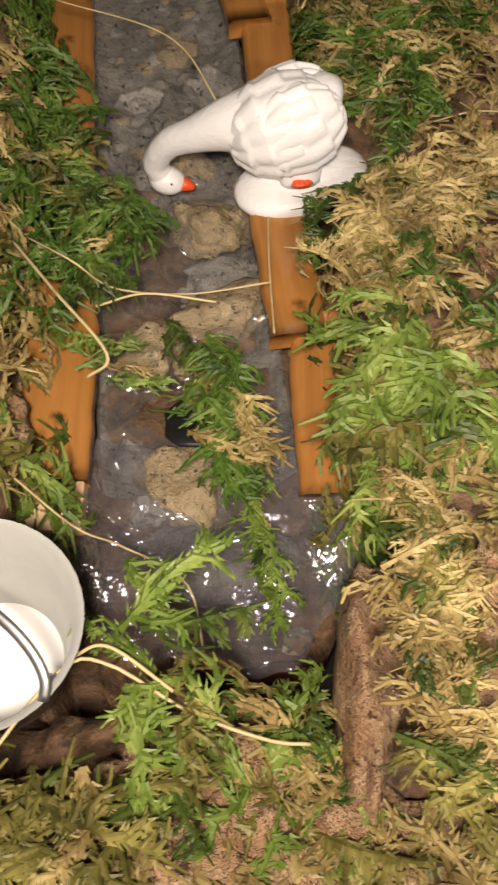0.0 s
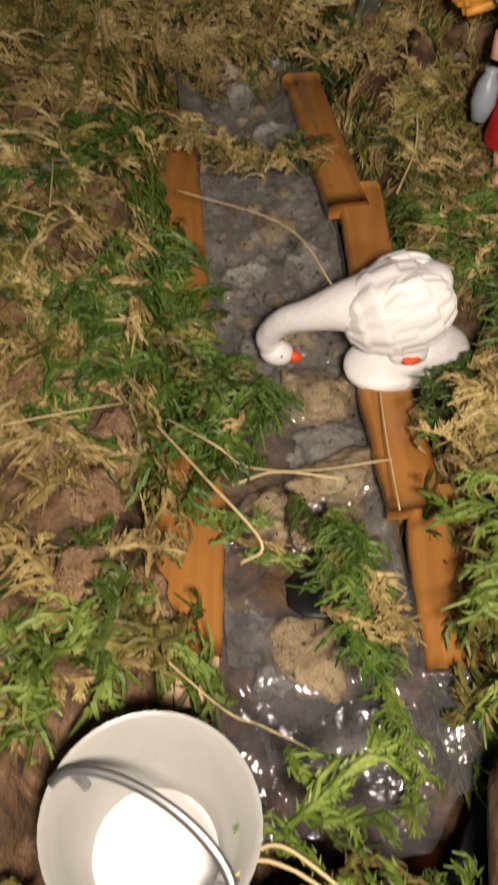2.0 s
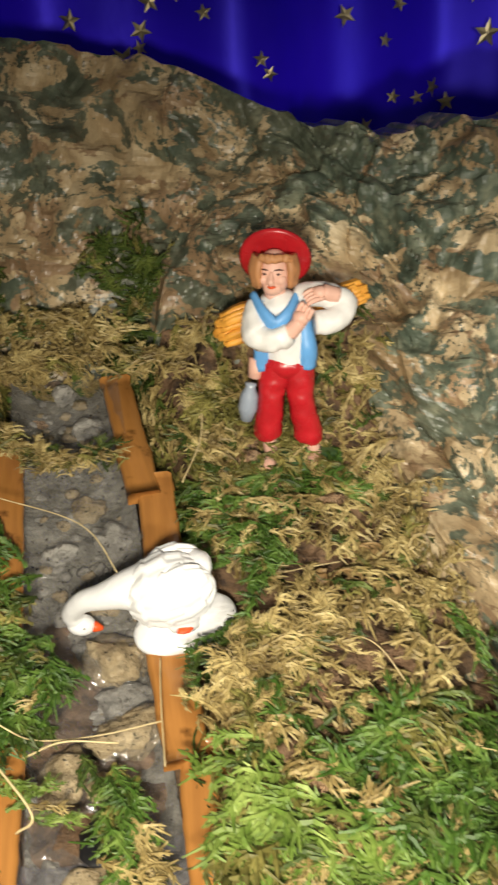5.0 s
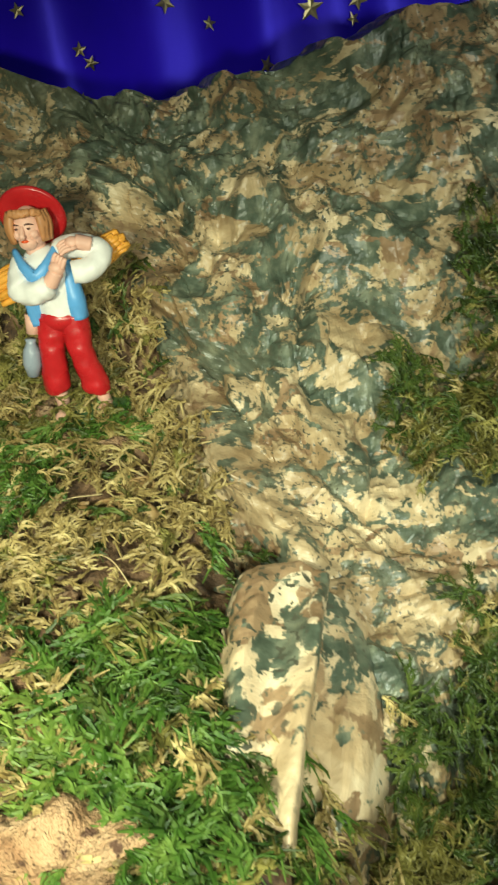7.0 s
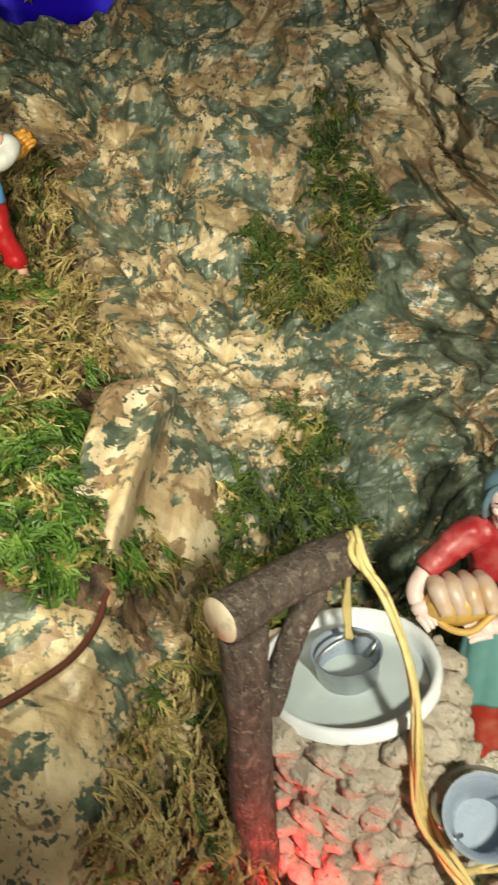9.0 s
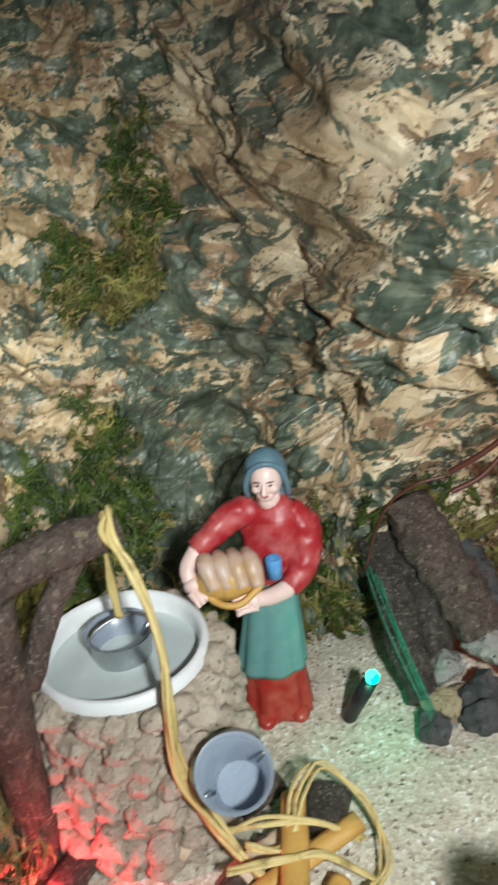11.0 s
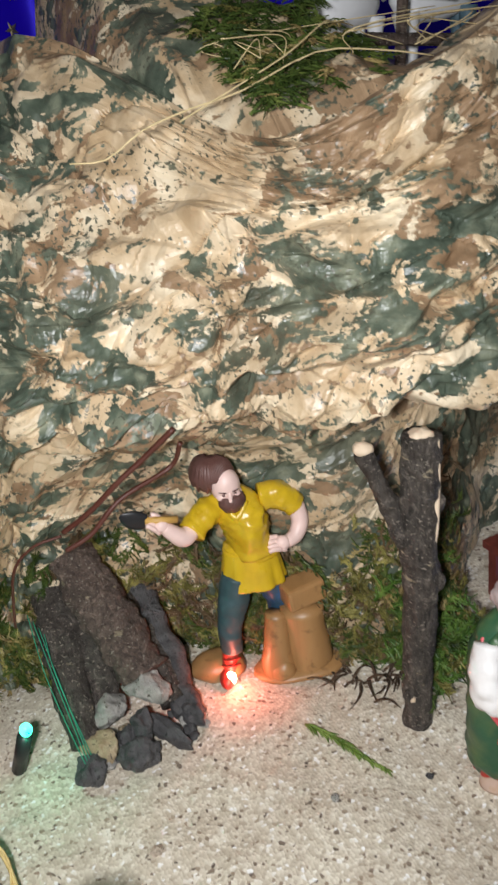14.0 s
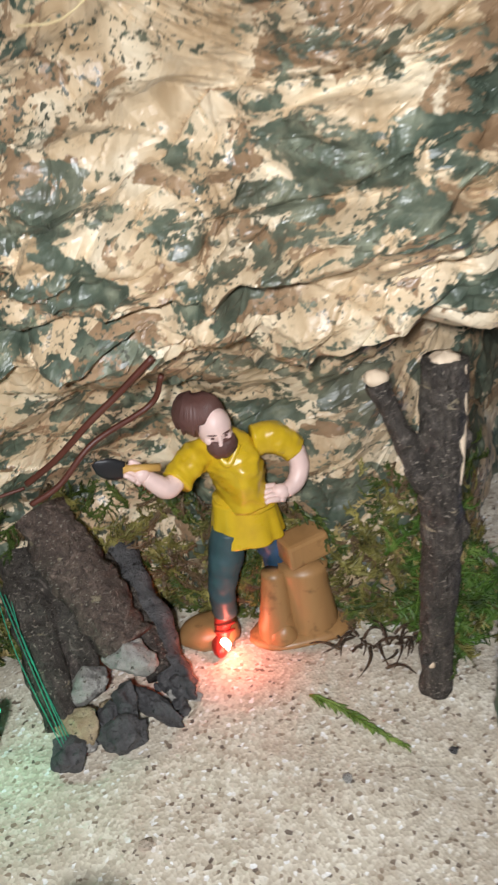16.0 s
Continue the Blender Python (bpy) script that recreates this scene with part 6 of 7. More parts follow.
part("rim", Form().lathe(rim_rows, n=48), [WHITE], well, "glossy white plastic rim")
part("water", Form().lathe([(0.0001, 0.0610), (0.0266, 0.0610)], n=40), [WATERWHITE], well, "milky still water")


def log(points, r, mat, ends=True, n=14, lumps=0.10, seed=1, squash=(1, 1)):
    return Form().tube(points, r, 0, n, 26, squash, lumps, 110, seed)


frame_ = thing("branch_hoist", (0.137, 0.049, 0), "rough branch frame that holds the rope over the well", "hoist")
o = Vector((0.137, 0.049, 0))
rel = lambda *p: tuple(Vector(p) - o)
part("post", log([rel(0.139, 0.050, 0.0), rel(0.142, 0.049, 0.04), rel(0.145, 0.047, 0.08), rel(0.1475, 0.0465, 0.114)], 0.0072, BARK), [BARK], frame_)
beam = part("beam", log([rel(0.1415, 0.0425, 0.1205), rel(0.164, 0.055, 0.1190), rel(0.1870, 0.0680, 0.1145)], 0.0070, BARK, seed=3), [BARK], frame_)
part("brace", log([rel(0.151, 0.049, 0.079), rel(0.163, 0.055, 0.099), rel(0.175, 0.061, 0.114)], 0.0042, BARK, seed=5), [BARK], frame_)
d = Vector((0.026, 0.015, 0)).normalized()
for at, s in (((0.1411, 0.0423, 0.1205), -1), ((0.1874, 0.0682, 0.1145), 1)):
    disc = Form().lathe([(0.0001, 0.0006), (0.0060, 0.0004), (0.0070, -0.0006)], (0, 0, 0), 0, 20, Vector(d * s).to_track_quat("Z", "Y").to_matrix().to_4x4())
    e = part("cut_end", disc, [CUT], frame_, "pale sawn end")
    e.matrix_basis = Matrix.Translation(rel(*at))
for k, (a, b) in enumerate((((0.114, 0.047, 0.005), (0.129, 0.056, 0.006)), ((0.144, 0.033, 0.005), (0.154, 0.044, 0.006)))):
    ob = new("log", Form().tube([a, b], 0.0062, 0, 12, 8, (1, 1), 0.15, 110, k).mesh("log", [BARK_DARK]))
    tagged(ob, "short dark log wedged at the foot of the post", "log")

hang = [(0.0112 * math.cos(a), 0.0, 0.0165 + 0.007 * math.sin(a)) for a in np.linspace(0, math.pi, 11)]
bucket(pose(0.1835, 0.0735, 0.0530, 0, 0, 10), 0.0092, 0.0116, 0.0175, ZINC_IN, "grey zinc bucket hanging in the well", hang, ZINC)
axis = Vector((-0.16, -0.52, 0.84)).normalized()
arc2 = [(0.0119 * math.cos(a), 0.004 + 0.012 * math.sin(a), 0.021 - 0.012 * math.sin(a)) for a in np.linspace(0, math.pi, 9)]
bucket(pose_on(Vector((0.2045, 0.0150, 0.0510)) - axis * 0.0235, axis, 30), 0.0082, 0.0117, 0.0235, ZINC_IN, "grey zinc bucket tilted on the wood scraps", arc2, ZINC)


def rope(points, strands, seed, spread=0.0011):
    ob = thing("rope", points[0], "yellow raffia rope of loose strands from the beam", "rope")
    g = np.random.default_rng(seed)
    p = np.array(points) - np.array(points[0])
    for _ in range(strands):
        part("strand", Form().tube(p + g.normal(size=p.shape) * spread, 0.00065, 0, 6, 40, (1.5, 0.7)), [RAFFIA], ob)


rope([(0.187, 0.066, 0.1230), (0.1865, 0.056, 0.118), (0.1905, 0.048, 0.109), (0.193, 0.037, 0.088), (0.190, 0.030, 0.066), (0.190, 0.028, 0.040), (0.198, 0.022, 0.020), (0.207, 0.009, 0.010), (0.213, 0.001, 0.005), (0.220, -0.008, 0.003)], 6, 2)
rope([(0.184, 0.064, 0.1170), (0.1845, 0.067, 0.103), (0.1845, 0.071, 0.0900), (0.1838, 0.0725, 0.0765)], 3, 3, 0.0005)
rope([(0.205, 0.015, 0.018), (0.217, 0.011, 0.017), (0.2255, 0.021, 0.026), (0.238, 0.030, 0.024), (0.248, 0.018, 0.013), (0.246, 0.002, 0.006), (0.236, -0.008, 0.005)], 4, 4)
rope([(0.198, 0.023, 0.018), (0.211, 0.018, 0.023), (0.228, 0.014, 0.020), (0.242, 0.010, 0.009)], 3, 5)
rope([(0.197, 0.008, 0.020), (0.211, 0.003, 0.019), (0.226, 0.001, 0.018), (0.241, -0.005, 0.007)], 3, 6)


def billet(a, b, r, mat, label, squash=(1, 1), seed=1):
    ob = new("stick", Form().tube([a, b], r, 0, 10, 10, squash, 0.12, 110, seed).mesh("stick", [mat]))
    tagged(ob, label, "firewood", "firewood beside the well")


billet((0.190, 0.001, 0.008), (0.243, 0.013, 0.013), 0.0042, STICK, "yellow-brown split stick lying on the woodpile", (1, 0.7), 2)
billet((0.211, -0.012, 0.016), (0.226, 0.028, 0.018), 0.0046, STICK, "orange-brown stick lying across the woodpile", (1, 0.6), 3)
billet((0.232, 0.018, 0.008), (0.239, 0.030, 0.010), 0.0085, BARK_DARK, "stubby dark round piece of branch", (1, 1), 4)
billet((0.183, 0.031, 0.006), (0.199, 0.040, 0.010), 0.0045, CUT, "pale split wood chip on the sand", (1, 0.6), 5)
billet((0.196, 0.010, 0.005), (0.214, 0.022, 0.006), 0.0055, BARK, "grey bark-covered split branch", (1, 0.7), 6)
billet((0.200, 0.014, 0.007), (0.219, 0.022, 0.007), 0.0050, CUT, "pale split branch under the bucket", (1, 0.7), 7)
billet((0.220, -0.009, 0.004), (0.231, 0.002, 0.004), 0.0036, STICK, "short yellow-brown stick end", (1, 0.8), 8)
billet((0.208, 0.040, 0.006), (0.226, 0.046, 0.006), 0.0055, BARK, "grey bark-covered piece behind the bucket", (1, 0.8), 9)


# ---- small diodes ----
def diode(a, b, mat, label, r=0.0031):
    ob = thing("led_lamp", a, label, "small lamp")
    a, b = Vector(a), Vector(b)
    v = b - a
    if v.length > 0.008:
        part("holder", Form().tube([(0, 0, 0), tuple(v * 0.86)], r, 0, 14), [BLACK], ob, "black tube holder")
    part("bulb", Form().ell(tuple(v), (r * 0.85, r * 0.85, r * 0.95), 0), [mat], ob)
    return ob


diode((0.2645, 0.0690, 0.0), (0.2710, 0.0585, 0.0270), GLOW_GREEN, "green glowing diode in a black holder")
diode((0.1380, 0.0330, 0.003), (0.1385, 0.0325, 0.0070), GLOW_RED, "red glowing diode at the well's foot")
diode((0.3615, 0.0610, 0.001), (0.3618, 0.0605, 0.0050), GLOW_WARM, "bright warm red diode before the woodcutter")
diode((0.5400, 0.0020, 0.001), (0.5400, 0.0020, 0.0060), GLOW_BLUE, "blue glowing diode before the jars")

# ---- the fire place ----
hearth = thing("log_pile", (0.315, 0.075, 0), "weathered bark logs leaning behind stones and charcoal", "log pile")
o = Vector((0.315, 0.075, 0))
part("log", Form().tube([rel(0.314, 0.112, 0.064), rel(0.319, 0.090, 0.044), rel(0.325, 0.066, 0.022)], [0.0100, 0.0112, 0.0105], 0, 30, 70, (1.05, 0.85), 0.20, 190, 2), [BARK], hearth)
part("log", Form().tube([rel(0.302, 0.114, 0.048), rel(0.297, 0.088, 0.030), rel(0.291, 0.056, 0.008)], [0.0080, 0.0085, 0.0060], 0, 16, 30, (1, 0.8), 0.24, 150, 3), [BARK_DARK], hearth)
part("log", Form().tube([rel(0.341, 0.114, 0.034), rel(0.340, 0.088, 0.022), rel(0.337, 0.052, 0.005)], [0.0075, 0.0080, 0.0055], 0, 14, 30, (1, 0.8), 0.28, 150, 4), [COAL], hearth)
part("log", Form().tube([rel(0.331, 0.108, 0.034), rel(0.333, 0.085, 0.022), rel(0.334, 0.058, 0.008)], [0.0065, 0.0075, 0.0060], 0, 14, 24, (1, 0.8), 0.24, 150, 6), [BARK_DARK], hearth)
part("log", Form().tube([rel(0.311, 0.104, 0.040), rel(0.309, 0.085, 0.026), rel(0.306, 0.066, 0.008)], [0.0075, 0.0085, 0.0060], 0, 14, 24, (1, 0.8), 0.24, 150, 7), [BARK_DARK], hearth)
HEARTH = (
    ((0.323, 0.060, 0.020), (0.0092, 0.0075, 0.0075), STONE_GREY, "pale grey stone on the fire place"),
    ((0.306, 0.065, 0.013), (0.0100, 0.0080, 0.0075), STONE_GREY, "smooth grey stone on the fire place"),
    ((0.297, 0.053, 0.007), (0.0078, 0.0068, 0.0066), STONE_TAN, "tan stone at the edge of the fire place"),
    ((0.290, 0.045, 0.005), (0.0080, 0.0070, 0.0060), COAL, "black lump of charcoal on the sand"),
    ((0.310, 0.041, 0.005), (0.0085, 0.0060, 0.0060), COAL, "black lump of charcoal on the sand"),
    ((0.308, 0.051, 0.006), (0.0060, 0.0070, 0.0065), COAL, "black lump of charcoal on the sand"),
    ((0.324, 0.048, 0.005), (0.0042, 0.0125, 0.0055), COAL, "long splinter of charcoal on the sand"),
    ((0.338, 0.052, 0.006), (0.0055, 0.0095, 0.0060), COAL, "grey burnt wood end on the sand"),
    ((0.316, 0.053, 0.009), (0.0060, 0.0080, 0.0070), COAL, "black burnt wood block by the stones"),
)
for k, (at, r, mat, label) in enumerate(HEARTH):
    ob = new("hearth_stone", Form().rock((0, 0, 0), r, 0, 30 + k, level=4, rough=0.9, cuts=10).mesh("hearth_stone", [mat]))
    ob.matrix_world = pose(*at, 6, 4, (k * 41) % 50 - 25)
    tagged(ob, label, "stone", "stones of the fire place")
g = np.random.default_rng(44)
for k in range(14):
    r = g.uniform(0.0022, 0.0050)
    ob = new("hearth_stone", Form().rock((0, 0, 0), (r, r * 0.8, r * 0.7), 0, 70 + k, level=3, rough=0.9, cuts=9).mesh("hearth_stone", [(COAL, STONE_GREY, STONE_TAN, COAL)[k % 4]]))
    x = g.uniform(0.288, 0.342)
    ob.matrix_world = pose(x, 0.040 + g.uniform(0, 0.022), r * 0.5, g.uniform(-30, 30), 0, g.uniform(0, 180))
    tagged(ob, "small stone chip at the edge of the fire place", "stone", "stones of the fire place")
# Threads whose green paint stands for the green light on the logs' side.
for k in range(4):
    x = 0.292 + 0.0012 * k
    f = Form().tube([(x - 0.004, 0.100 - 0.003 * k, 0.050 - 0.002 * k), (x - 0.006 + 0.002 * math.sin(k), 0.075, 0.032), (x - 0.004, 0.045 + 0.001 * k, 0.010)], 0.00022, 0, 5, 20)
    tagged(new("thread", f.mesh("thread", [GLOW_THREAD])), "thin thread over the logs, coloured as the green glow on them", "thread", "green threads")


def cable(points, r, label):
    tagged(new("cable", Form().tube(points, r, 0, 8, 40).mesh("cable", [WIRE])), label, "cable", "cables on the rock")


cable([(0.346, 0.036, 0.1445), (0.335, 0.042, 0.134), (0.325, 0.046, 0.126), (0.314, 0.052, 0.115), (0.304, 0.058, 0.107)], 0.0011, "red-brown cable along the edge of the rock")
cable([(0.351, 0.045, 0.134), (0.347, 0.050, 0.123), (0.326, 0.050, 0.117), (0.313, 0.052, 0.106), (0.303, 0.055, 0.101)], 0.0010, "dark brown cable hanging below the rock")
cable([(0.303, 0.058, 0.106), (0.292, 0.062, 0.103), (0.284, 0.070, 0.090), (0.280, 0.080, 0.060)], 0.0006, "thin dark wire running down to the moss")
cable([(0.112, 0.086, 0.108), (0.107, 0.076, 0.104), (0.099, 0.066, 0.102), (0.088, 0.058, 0.102), (0.075, 0.050, 0.103)], 0.0012, "red-brown cable along the foot of the hill")

# A torn sprig of moss: thin needles along a bent stem.
g = np.random.default_rng(21)
needles = Form()
stem = spline([(0.376, 0.020, 0.0016), (0.381, 0.008, 0.0018), (0.385, -0.006, 0.0016), (0.390, -0.020, 0.0008)], 34)
needles.tube([tuple(q) for q in stem[::3]], [0.0006] * 11 + [0.0003], 0, 6, 30)
for i, q in enumerate(stem[:-1]):
    d = Vector(stem[min(i + 1, 33)] - stem[max(i - 1, 0)]).normalized()
    for side in (-1, 1):
        w = Vector((-d.y, d.x, 0)) * side * g.uniform(0.1, 0.55)
        ln = (0.0075 - 0.0045 * i / 33) * g.uniform(0.6, 1.2)
        e = Vector(q) + (d + w).normalized() * ln
        needles.tube([tuple(q), tuple((Vector(q) + e) / 2 + Vector((0, 0, g.uniform(0.0, 0.0012)))), (e.x, e.y, max(0.0005, e.z - 0.0006))], [0.0004, 0.0005, 0.0001], 0, 4, 5)
tagged(new("moss_sprig", needles.mesh("moss_sprig", [MOSS_LIME])), "small sprig of green moss lying on the sand", "moss")

# Dry roots, pebbles.
g = np.random.default_rng(14)
for x, y, n in ((0.414, 0.026, 0.017), (0.404, 0.034, 0.015), (0.424, 0.022, 0.012)):
    root = thing("dry_root", (x, y, 0.0015), "tangle of fine brown dry roots on the sand", "root", "dry roots")
    for j in range(9):
        a, r = g.uniform(0, 6.28), n * g.uniform(0.5, 1.0)
        o = g.normal(size=2) * 0.25 * n
        hump, bend = g.uniform(0.0005, 0.0055), g.uniform(-0.9, 0.9)
        rows = [(o[0] + r * q * math.cos(a + bend * q), o[1] + r * q * math.sin(a + bend * q), hump * math.sin(3.0 * q) + 0.0004) for q in (0.0, 0.33, 0.66, 1.0)]
        part("strand", Form().tube(rows, [0.0007, 0.0007, 0.0005, 0.0002], 0, 6, 12, (1, 0.8), 0.2, 300, j), [ROOT], root)
for k, (x, y, r) in enumerate(((0.2985, -0.002, 0.0030), (0.352, -0.075, 0.0026), (0.366, -0.018, 0.0022), (0.402, -0.030, 0.0018))):
    ob = new("pebble", Form().rock((0, 0, 0), (r, r * 0.8, r * 0.6), 0, 140 + k, level=3, rough=0.6, cuts=8).mesh("pebble", [(STONE_WELL, COAL, STONE_GREY, COAL)[k]]))
    ob.matrix_world = pose(x, y, r * 0.4, 0, 0, 40 * k)
    tagged(ob, "small loose pebble lying on the sand", "pebble", "pebbles on the sand")

# ---- carved chopping block ----
block = thing("chopping_block", (0.394, 0.054, 0), "carved brown chopping block with a short log on top", "chopping block", turn=-14)
part("base", Form().ell((0.001, 0.000, 0.002), (0.021, 0.013, 0.0035), 0, lumps=0.15, scale=120), [BROWN], block)
part("trunk", Form().tube([(0.004, 0, 0), (0.004, 0, 0.014), (0.004, 0.0, 0.0340)], [0.0120, 0.0105, 0.0098], 0, 16, 14, (1, 0.85), 0.06, 120), [BROWN], block)
part("trunk", Form().tube([(-0.0100, -0.002, 0), (-0.0095, -0.001, 0.016), (-0.0080, 0.001, 0.0330)], [0.0085, 0.0068, 0.0050], 0, 12, 14, (1, 0.9), 0.08, 120, 3), [BROWN], block)
part("trunk", Form().ell((-0.009, -0.006, 0.005), (0.0060, 0.0045, 0.0060), 0, lumps=0.15, scale=150), [BROWN], block)
part("short_log", Form().block((0.0045, -0.0005, 0.0425), (0.0180, 0.0125, 0.0110), 0, pose(0, 0, 0, 0, -5, 10), 0.3), [BROWN], block)

# ---- dark post under the overhang ----
post = thing("bark_post", (0.4170, -0.0035, 0), "dark bark-covered branch standing as a post", "post", turn=-25)
part("stem", Form().tube([(0, 0, 0), (0.0008, 0, 0.030), (0.0030, 0, 0.066), (0.0032, 0, 0.100), (0.0050, 0, 0.1330)], [0.0062, 0.0062, 0.0068, 0.0070, 0.0070], 0, 28, 110, (1, 1), 0.17, 170, 4), [BARK_DARK], post)
for x, y, z, r in ((0.0088, -0.002, 0.072, 0.0028), (-0.0045, -0.0042, 0.018, 0.0019), (0.0098, -0.001, 0.106, 0.0026), (-0.0045, -0.003, 0.094, 0.0032)):
    part("knot", Form().ell((x, y, z), (r, r, r * 1.5), 0, lumps=0.3, scale=300), [BARK_DARK], post, "rough bark knot")
part("bark_strip", Form().tube([(0.0098, -0.003, 0.132), (0.0094, -0.0035, 0.115), (0.0086, -0.0035, 0.096), (0.0078, -0.003, 0.084)], [0.0010, 0.0014, 0.0012, 0.0004], 0, 8, 20, (1, 0.6), 0.2, 300), [CUT], post, "pale strip where the bark has split")
part("branch", Form().tube([(-0.001, 0.001, 0.088), (-0.006, 0.002, 0.101), (-0.011, 0.003, 0.115), (-0.0150, 0.004, 0.1265)], [0.0046, 0.0040, 0.0034, 0.0034], 0, 14, 30, (1, 1), 0.26, 170, 5), [BARK_DARK], post)
part("branch_end", Form().ell((-0.0155, 0.0038, 0.1280), (0.0036, 0.0034, 0.0026), 0, lumps=0.25, scale=300), [CUT], post, "pale broken branch end")
part("knot", Form().ell((-0.0030, -0.0052, 0.0165), (0.0016, 0.0010, 0.0016), 0, lumps=0.2, scale=400), [CUT], post, "pale cut knot")
part("post_end", Form().ell((0.0050, 0, 0.1325), (0.0046, 0.0046, 0.0026), 0, lumps=0.45, scale=260), [CUT], post, "pale torn top end")

# ---- jars in the cave ----
def jar(m, r, h, mat, label, handle=True):
    ob = thing("clay_jar", (0, 0, 0), label, "jar", "jars in the cave")
    ob.matrix_world = m
    rows = [(0.0001, 0), (r * 0.55, 0), (r * 0.86, h * 0.22), (r, h * 0.48), (r * 0.88, h * 0.74), (r * 0.58, h * 0.88), (r * 0.62, h * 0.95), (r * 0.74, h), (r * 0.66, h * 1.01), (r * 0.50, h * 0.95), (r * 0.46, h * 0.86), (0.0001, h * 0.80)]
    part("body", Form().lathe([tuple(p) for p in spline(rows, 40)], n=32), [mat], ob)
    if handle:
        for s in (-1, 1):
            part("handle", Form().tube([(s * r * 0.60, 0, h * 0.92), (s * r * 1.05, 0, h * 0.86), (s * r * 0.95, 0, h * 0.62)], r * 0.10, 0, 8, 12), [mat], ob)
    return ob


crate = thing("jar_bench", (0.527, 0.030, 0), "dark red wooden bench that carries the clay jars", "bench")
part("seat", Form().block((0, 0, 0.030), (0.062, 0.032, 0.004)), [REDWOOD], crate)
for sx in (-1, 1):
    for sy in (-1, 1):
        part("leg", Form().block((sx * 0.026, sy * 0.012, 0.014), (0.005, 0.005, 0.028)), [REDWOOD], crate)
part("rail", Form().block((0, -0.013, 0.011), (0.052, 0.003, 0.004)), [REDWOOD], crate)
part("back_board", Form().block((0.008, 0.014, 0.052), (0.016, 0.004, 0.052)), [REDWOOD], crate)
part("upper_shelf", Form().block((0.008, 0.014, 0.0775), (0.022, 0.012, 0.004)), [REDWOOD], crate)
jar(pose(0.509, 0.027, 0.032, 0, 0, 30), 0.0138, 0.036, CLAY, "round orange clay jar with a wide mouth", False)
jar(pose(0.540, 0.030, 0.032, 0, 0, 0), 0.0120, 0.032, CLAY_DARK, "round brown clay jar with a wide mouth", False)
jar(pose(0.5330, 0.042, 0.0800, 0, -30, 0), 0.0100, 0.026, CLAY, "orange clay jar tipped on the shelf")
jar(pose(0.5420, 0.040, 0.0800, 0, 24, 0), 0.0075, 0.030, CLAY, "slim orange clay jar on the shelf")
jar(pose(0.531, 0.016, 0.032, 0, 0, 0), 0.0052, 0.018, CLAY, "small orange amphora before the jars")
sack = Form().ell((0, 0, 0.018), (0.0070, 0.0065, 0.0130), 0, lumps=0.18, scale=120, nu=24, nv=16)
solid("cloth_sack", sack, [CLOTH], (0.4960, 0.0130, 0), "small white cloth sack leaning near the jars", "sack")

# ---- animals on the ledge, plain casts ----
for k, (x, y, turn) in enumerate(((0.474, 0.104, 14), (0.517, 0.100, -16))):
    f = Form().ell((0, 0, 0.030), (0.020, 0.010, 0.011), 0, lumps=0.05)
    for sx in (-1, 1):
        for sy in (-1, 1):
            f.tube([(sx * 0.013, sy * 0.005, 0.024), (sx * 0.0125, sy * 0.005, 0.012), (sx * 0.0135, sy * 0.005, 0.0)], [0.0042, 0.0026, 0.0030], 0 if sx < 0 else k, 10, 12)
    f.tube([(-0.018, 0, 0.034), (-0.026, 0, 0.042)], [0.007, 0.005], 0, 12)
    f.ell((-0.030, 0, 0.041), (0.0075, 0.0050, 0.0055), 0)
    solid("animal_statue", f, [WHITE, SLATE], (x, y, 0.2410), "white painted farm animal statue on the mossy ledge", "animal statue", "animals on the ledge", turn=turn)
for k, (a, b) in enumerate((((0.440, 0.078, 0.281), (0.508, 0.076, 0.270)), ((0.482, 0.080, 0.240), (0.486, 0.078, 0.292)), ((0.466, 0.078, 0.258), (0.508, 0.074, 0.253)), ((0.412, 0.084, 0.276), (0.442, 0.084, 0.269)))):
    tagged(new("fence_stick", Form().tube([a, b], 0.0024, 0, 8, 10, (1, 1), 0.12, 110, k).mesh("fence_stick", [BARK])), "grey twig of a rough little fence", "fence", "fence on the ledge")
straw([(0.332, 0.050, 0.236), (0.342, 0.044, 0.236), (0.354, 0.040, 0.243), (0.370, 0.038, 0.247), (0.388, 0.036, 0.250), (0.415, 0.034, 0.258), (0.437, 0.030, 0.256), (0.456, 0.026, 0.252)], 0.0003)
straw([(0.365, 0.036, 0.244), (0.382, 0.036, 0.250), (0.404, 0.036, 0.258), (0.422, 0.040, 0.266), (0.428, 0.044, 0.266)], 0.0003)
g = np.random.default_rng(9)
for k in range(14):
    x = g.uniform(0.385, 0.47)
    y = 0.05 + g.uniform(-0.01, 0.03) - 0.5 * max(x - 0.40, 0)
    straw([(x, y, 0.256), (x + g.normal() * 0.012, y - 0.006, 0.264), (x + g.normal() * 0.03, y - 0.014, 0.262 + g.uniform(-0.006, 0.006))], 0.0002)

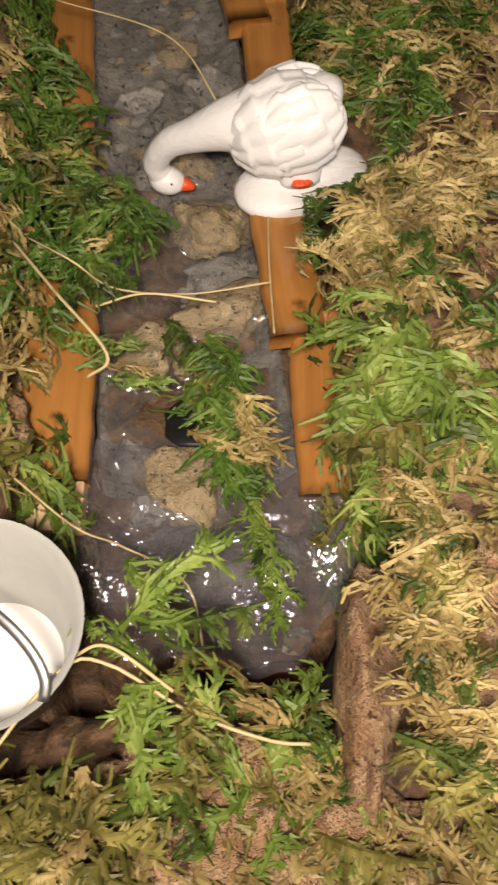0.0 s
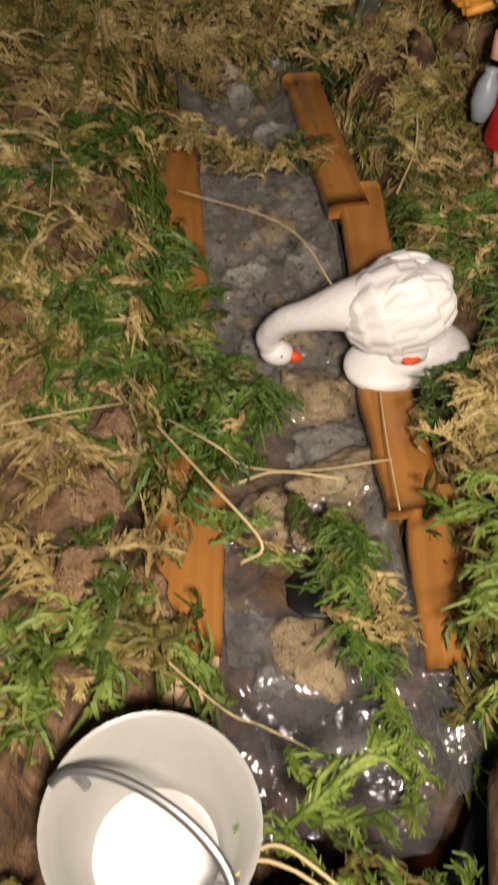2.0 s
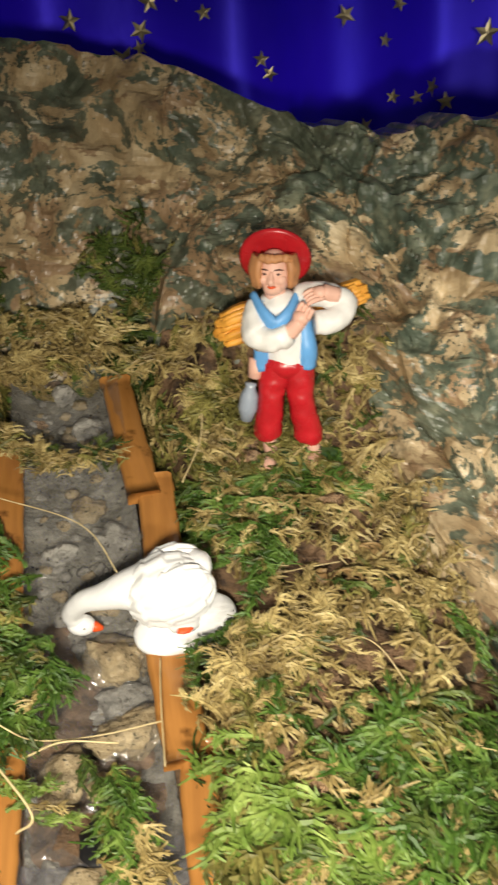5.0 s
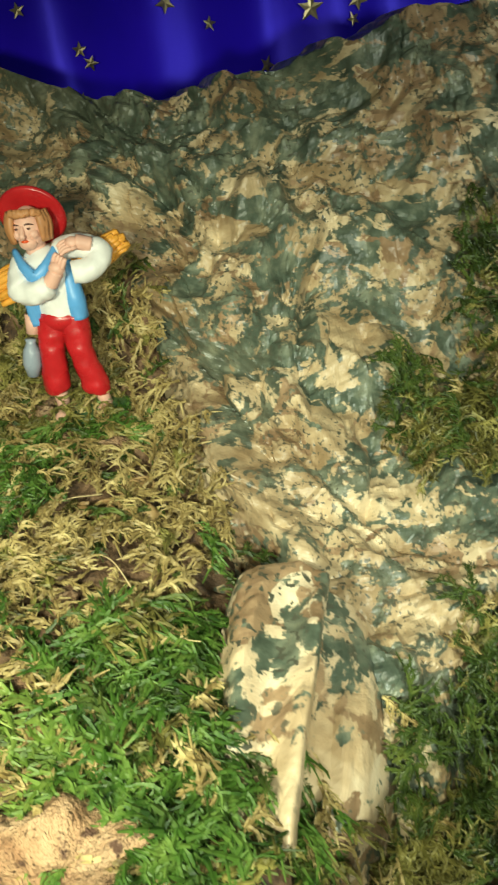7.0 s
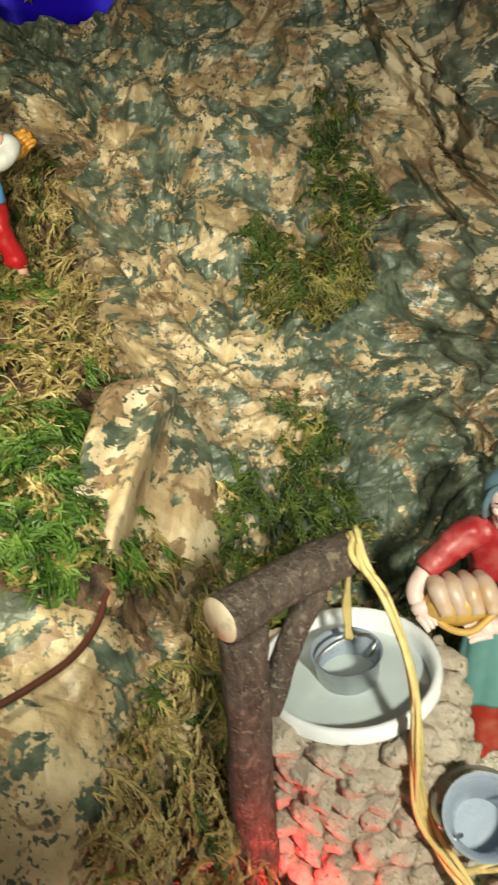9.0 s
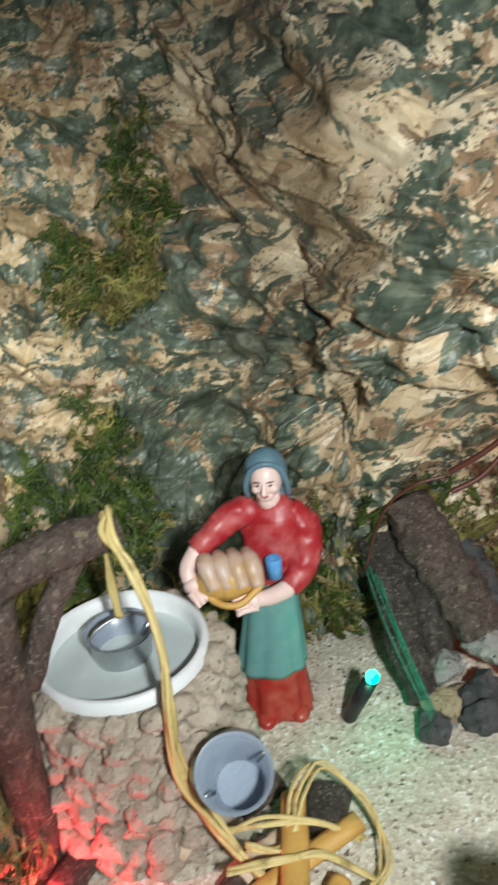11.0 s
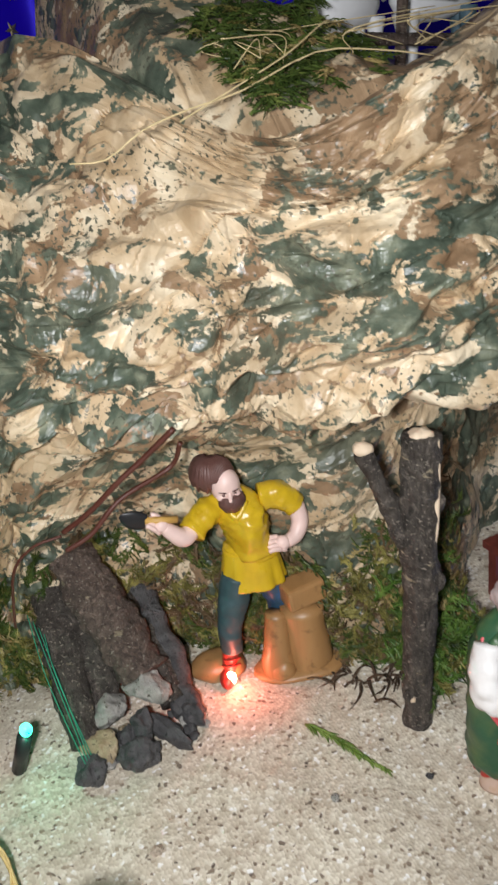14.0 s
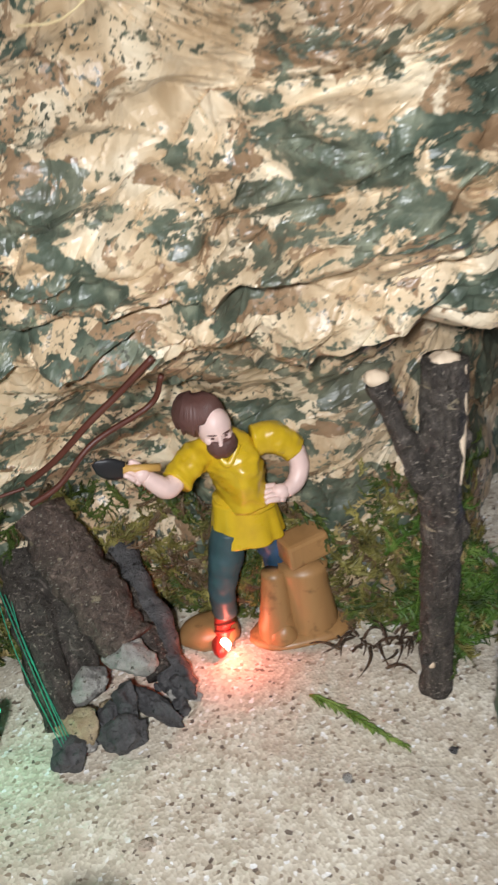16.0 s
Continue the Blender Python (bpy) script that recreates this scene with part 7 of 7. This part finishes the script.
# ---- loose paper fold on the hill, and a curled leaf ----
TONGUE = [
    [(0.094, 0.095, 0.098), (0.100, 0.090, 0.108), (0.108, 0.090, 0.106), (0.116, 0.094, 0.110), (0.117, 0.097, 0.094), (0.124, 0.100, 0.078), (0.130, 0.102, 0.062)],
    [(0.099, 0.115, 0.108), (0.105, 0.110, 0.119), (0.114, 0.109, 0.115), (0.124, 0.110, 0.121), (0.124, 0.114, 0.102), (0.140, 0.118, 0.092), (0.150, 0.124, 0.070)],
    [(0.107, 0.140, 0.119), (0.115, 0.136, 0.131), (0.125, 0.134, 0.126), (0.137, 0.135, 0.131), (0.136, 0.141, 0.112), (0.152, 0.143, 0.104), (0.163, 0.148, 0.080)],
    [(0.118, 0.164, 0.126), (0.126, 0.168, 0.138), (0.138, 0.168, 0.136), (0.150, 0.166, 0.132), (0.151, 0.170, 0.122), (0.160, 0.168, 0.112), (0.168, 0.168, 0.092)],
]
fold = spline(np.stack([spline(row, 110) for row in TONGUE]).reshape(4, -1), 120).reshape(-1, 3)
fold[:, 2] += 0.006 + 0.0036 * creases(fold[:, :2], 0.010, 15, 66, 4.0) + 0.0012 * creases(fold[:, :2], 0.006, 18, 30, 1.6)
both = np.concatenate([fold, fold - (0.0, 0.0, 0.0016)])
fc = grid_faces(120, 110)
ob = new("paper_fold", raw_mesh("paper_fold", both, np.concatenate([fc, fc[:, ::-1] + len(fold)]), [LOOSE], smooth=False))
tagged(ob, "loose pale tongue of printed mountain paper on the hill", "paper fold")


def curl(x, y, z, seed, s):
    g = np.random.default_rng(seed)
    a = np.linspace(0, 4.2, 24)
    ob = thing("curled_leaf", (x, y, z), "crisp brown curled dry leaf on the rock", "dry leaf", "curled leaves")
    for k in range(6):
        r = s * (0.35 + 0.1 * k)
        o = g.normal(size=3) * s * 0.5
        p = np.column_stack([o[0] + r * np.cos(a + k), o[1] + r * np.sin(a + k) * 0.8, 0.002 + abs(o[2]) * 0.5 + r * 0.5 * np.sin(a * 0.5)])
        part("lobe", Form().tube(p, 0.0015, 0, 6, 24, (0.22, 1.7), 0.3, 400), [LEAF], ob)


curl(0.101, 0.226, land_z(0.101, 0.226) + 0.002, 1, 0.006)
curl(0.090, 0.210, land_z(0.090, 0.210) + 0.002, 2, 0.006)
curl(0.098, 0.207, land_z(0.098, 0.207) + 0.002, 5, 0.005)

# ---- gold stars on the foil ----
def star_mesh(r):
    p = [(0, 0, 0.0006)]
    for k in range(10):
        q = r if k % 2 == 0 else r * 0.42
        p.append((q * math.cos(math.pi * k / 5), q * math.sin(math.pi * k / 5), 0))
    f = [(0, 1 + k, 1 + (k + 1) % 10) for k in range(10)]
    return Form().add(p, f, 0, flat=True).mesh("star", [GOLD])


STAR = [star_mesh(0.0058), star_mesh(0.0080), star_mesh(0.0042)]
g = np.random.default_rng(31)
for k in range(260):
    x, z = g.uniform(-0.25, 0.62), g.uniform(0.24, 0.46)
    y = 0.47 + 0.016 * math.sin(x * 34 + 1.1 * math.sin(x * 13)) + 0.005 * math.sin(x * 83 + 4 * z) - 0.08 * float(smooth(0.3, 0.9, x)) - 0.0035
    ob = new("star", STAR[int(g.choice(3, p=(0.4, 0.12, 0.48)))])
    ob.parent = foil_sheet
    ob.matrix_basis = pose(x, y, z, 90 + g.uniform(-12, 12), g.uniform(-12, 12), g.uniform(-25, 25)) @ pose(0, 0, 0, 0, 0, g.uniform(0, 72))
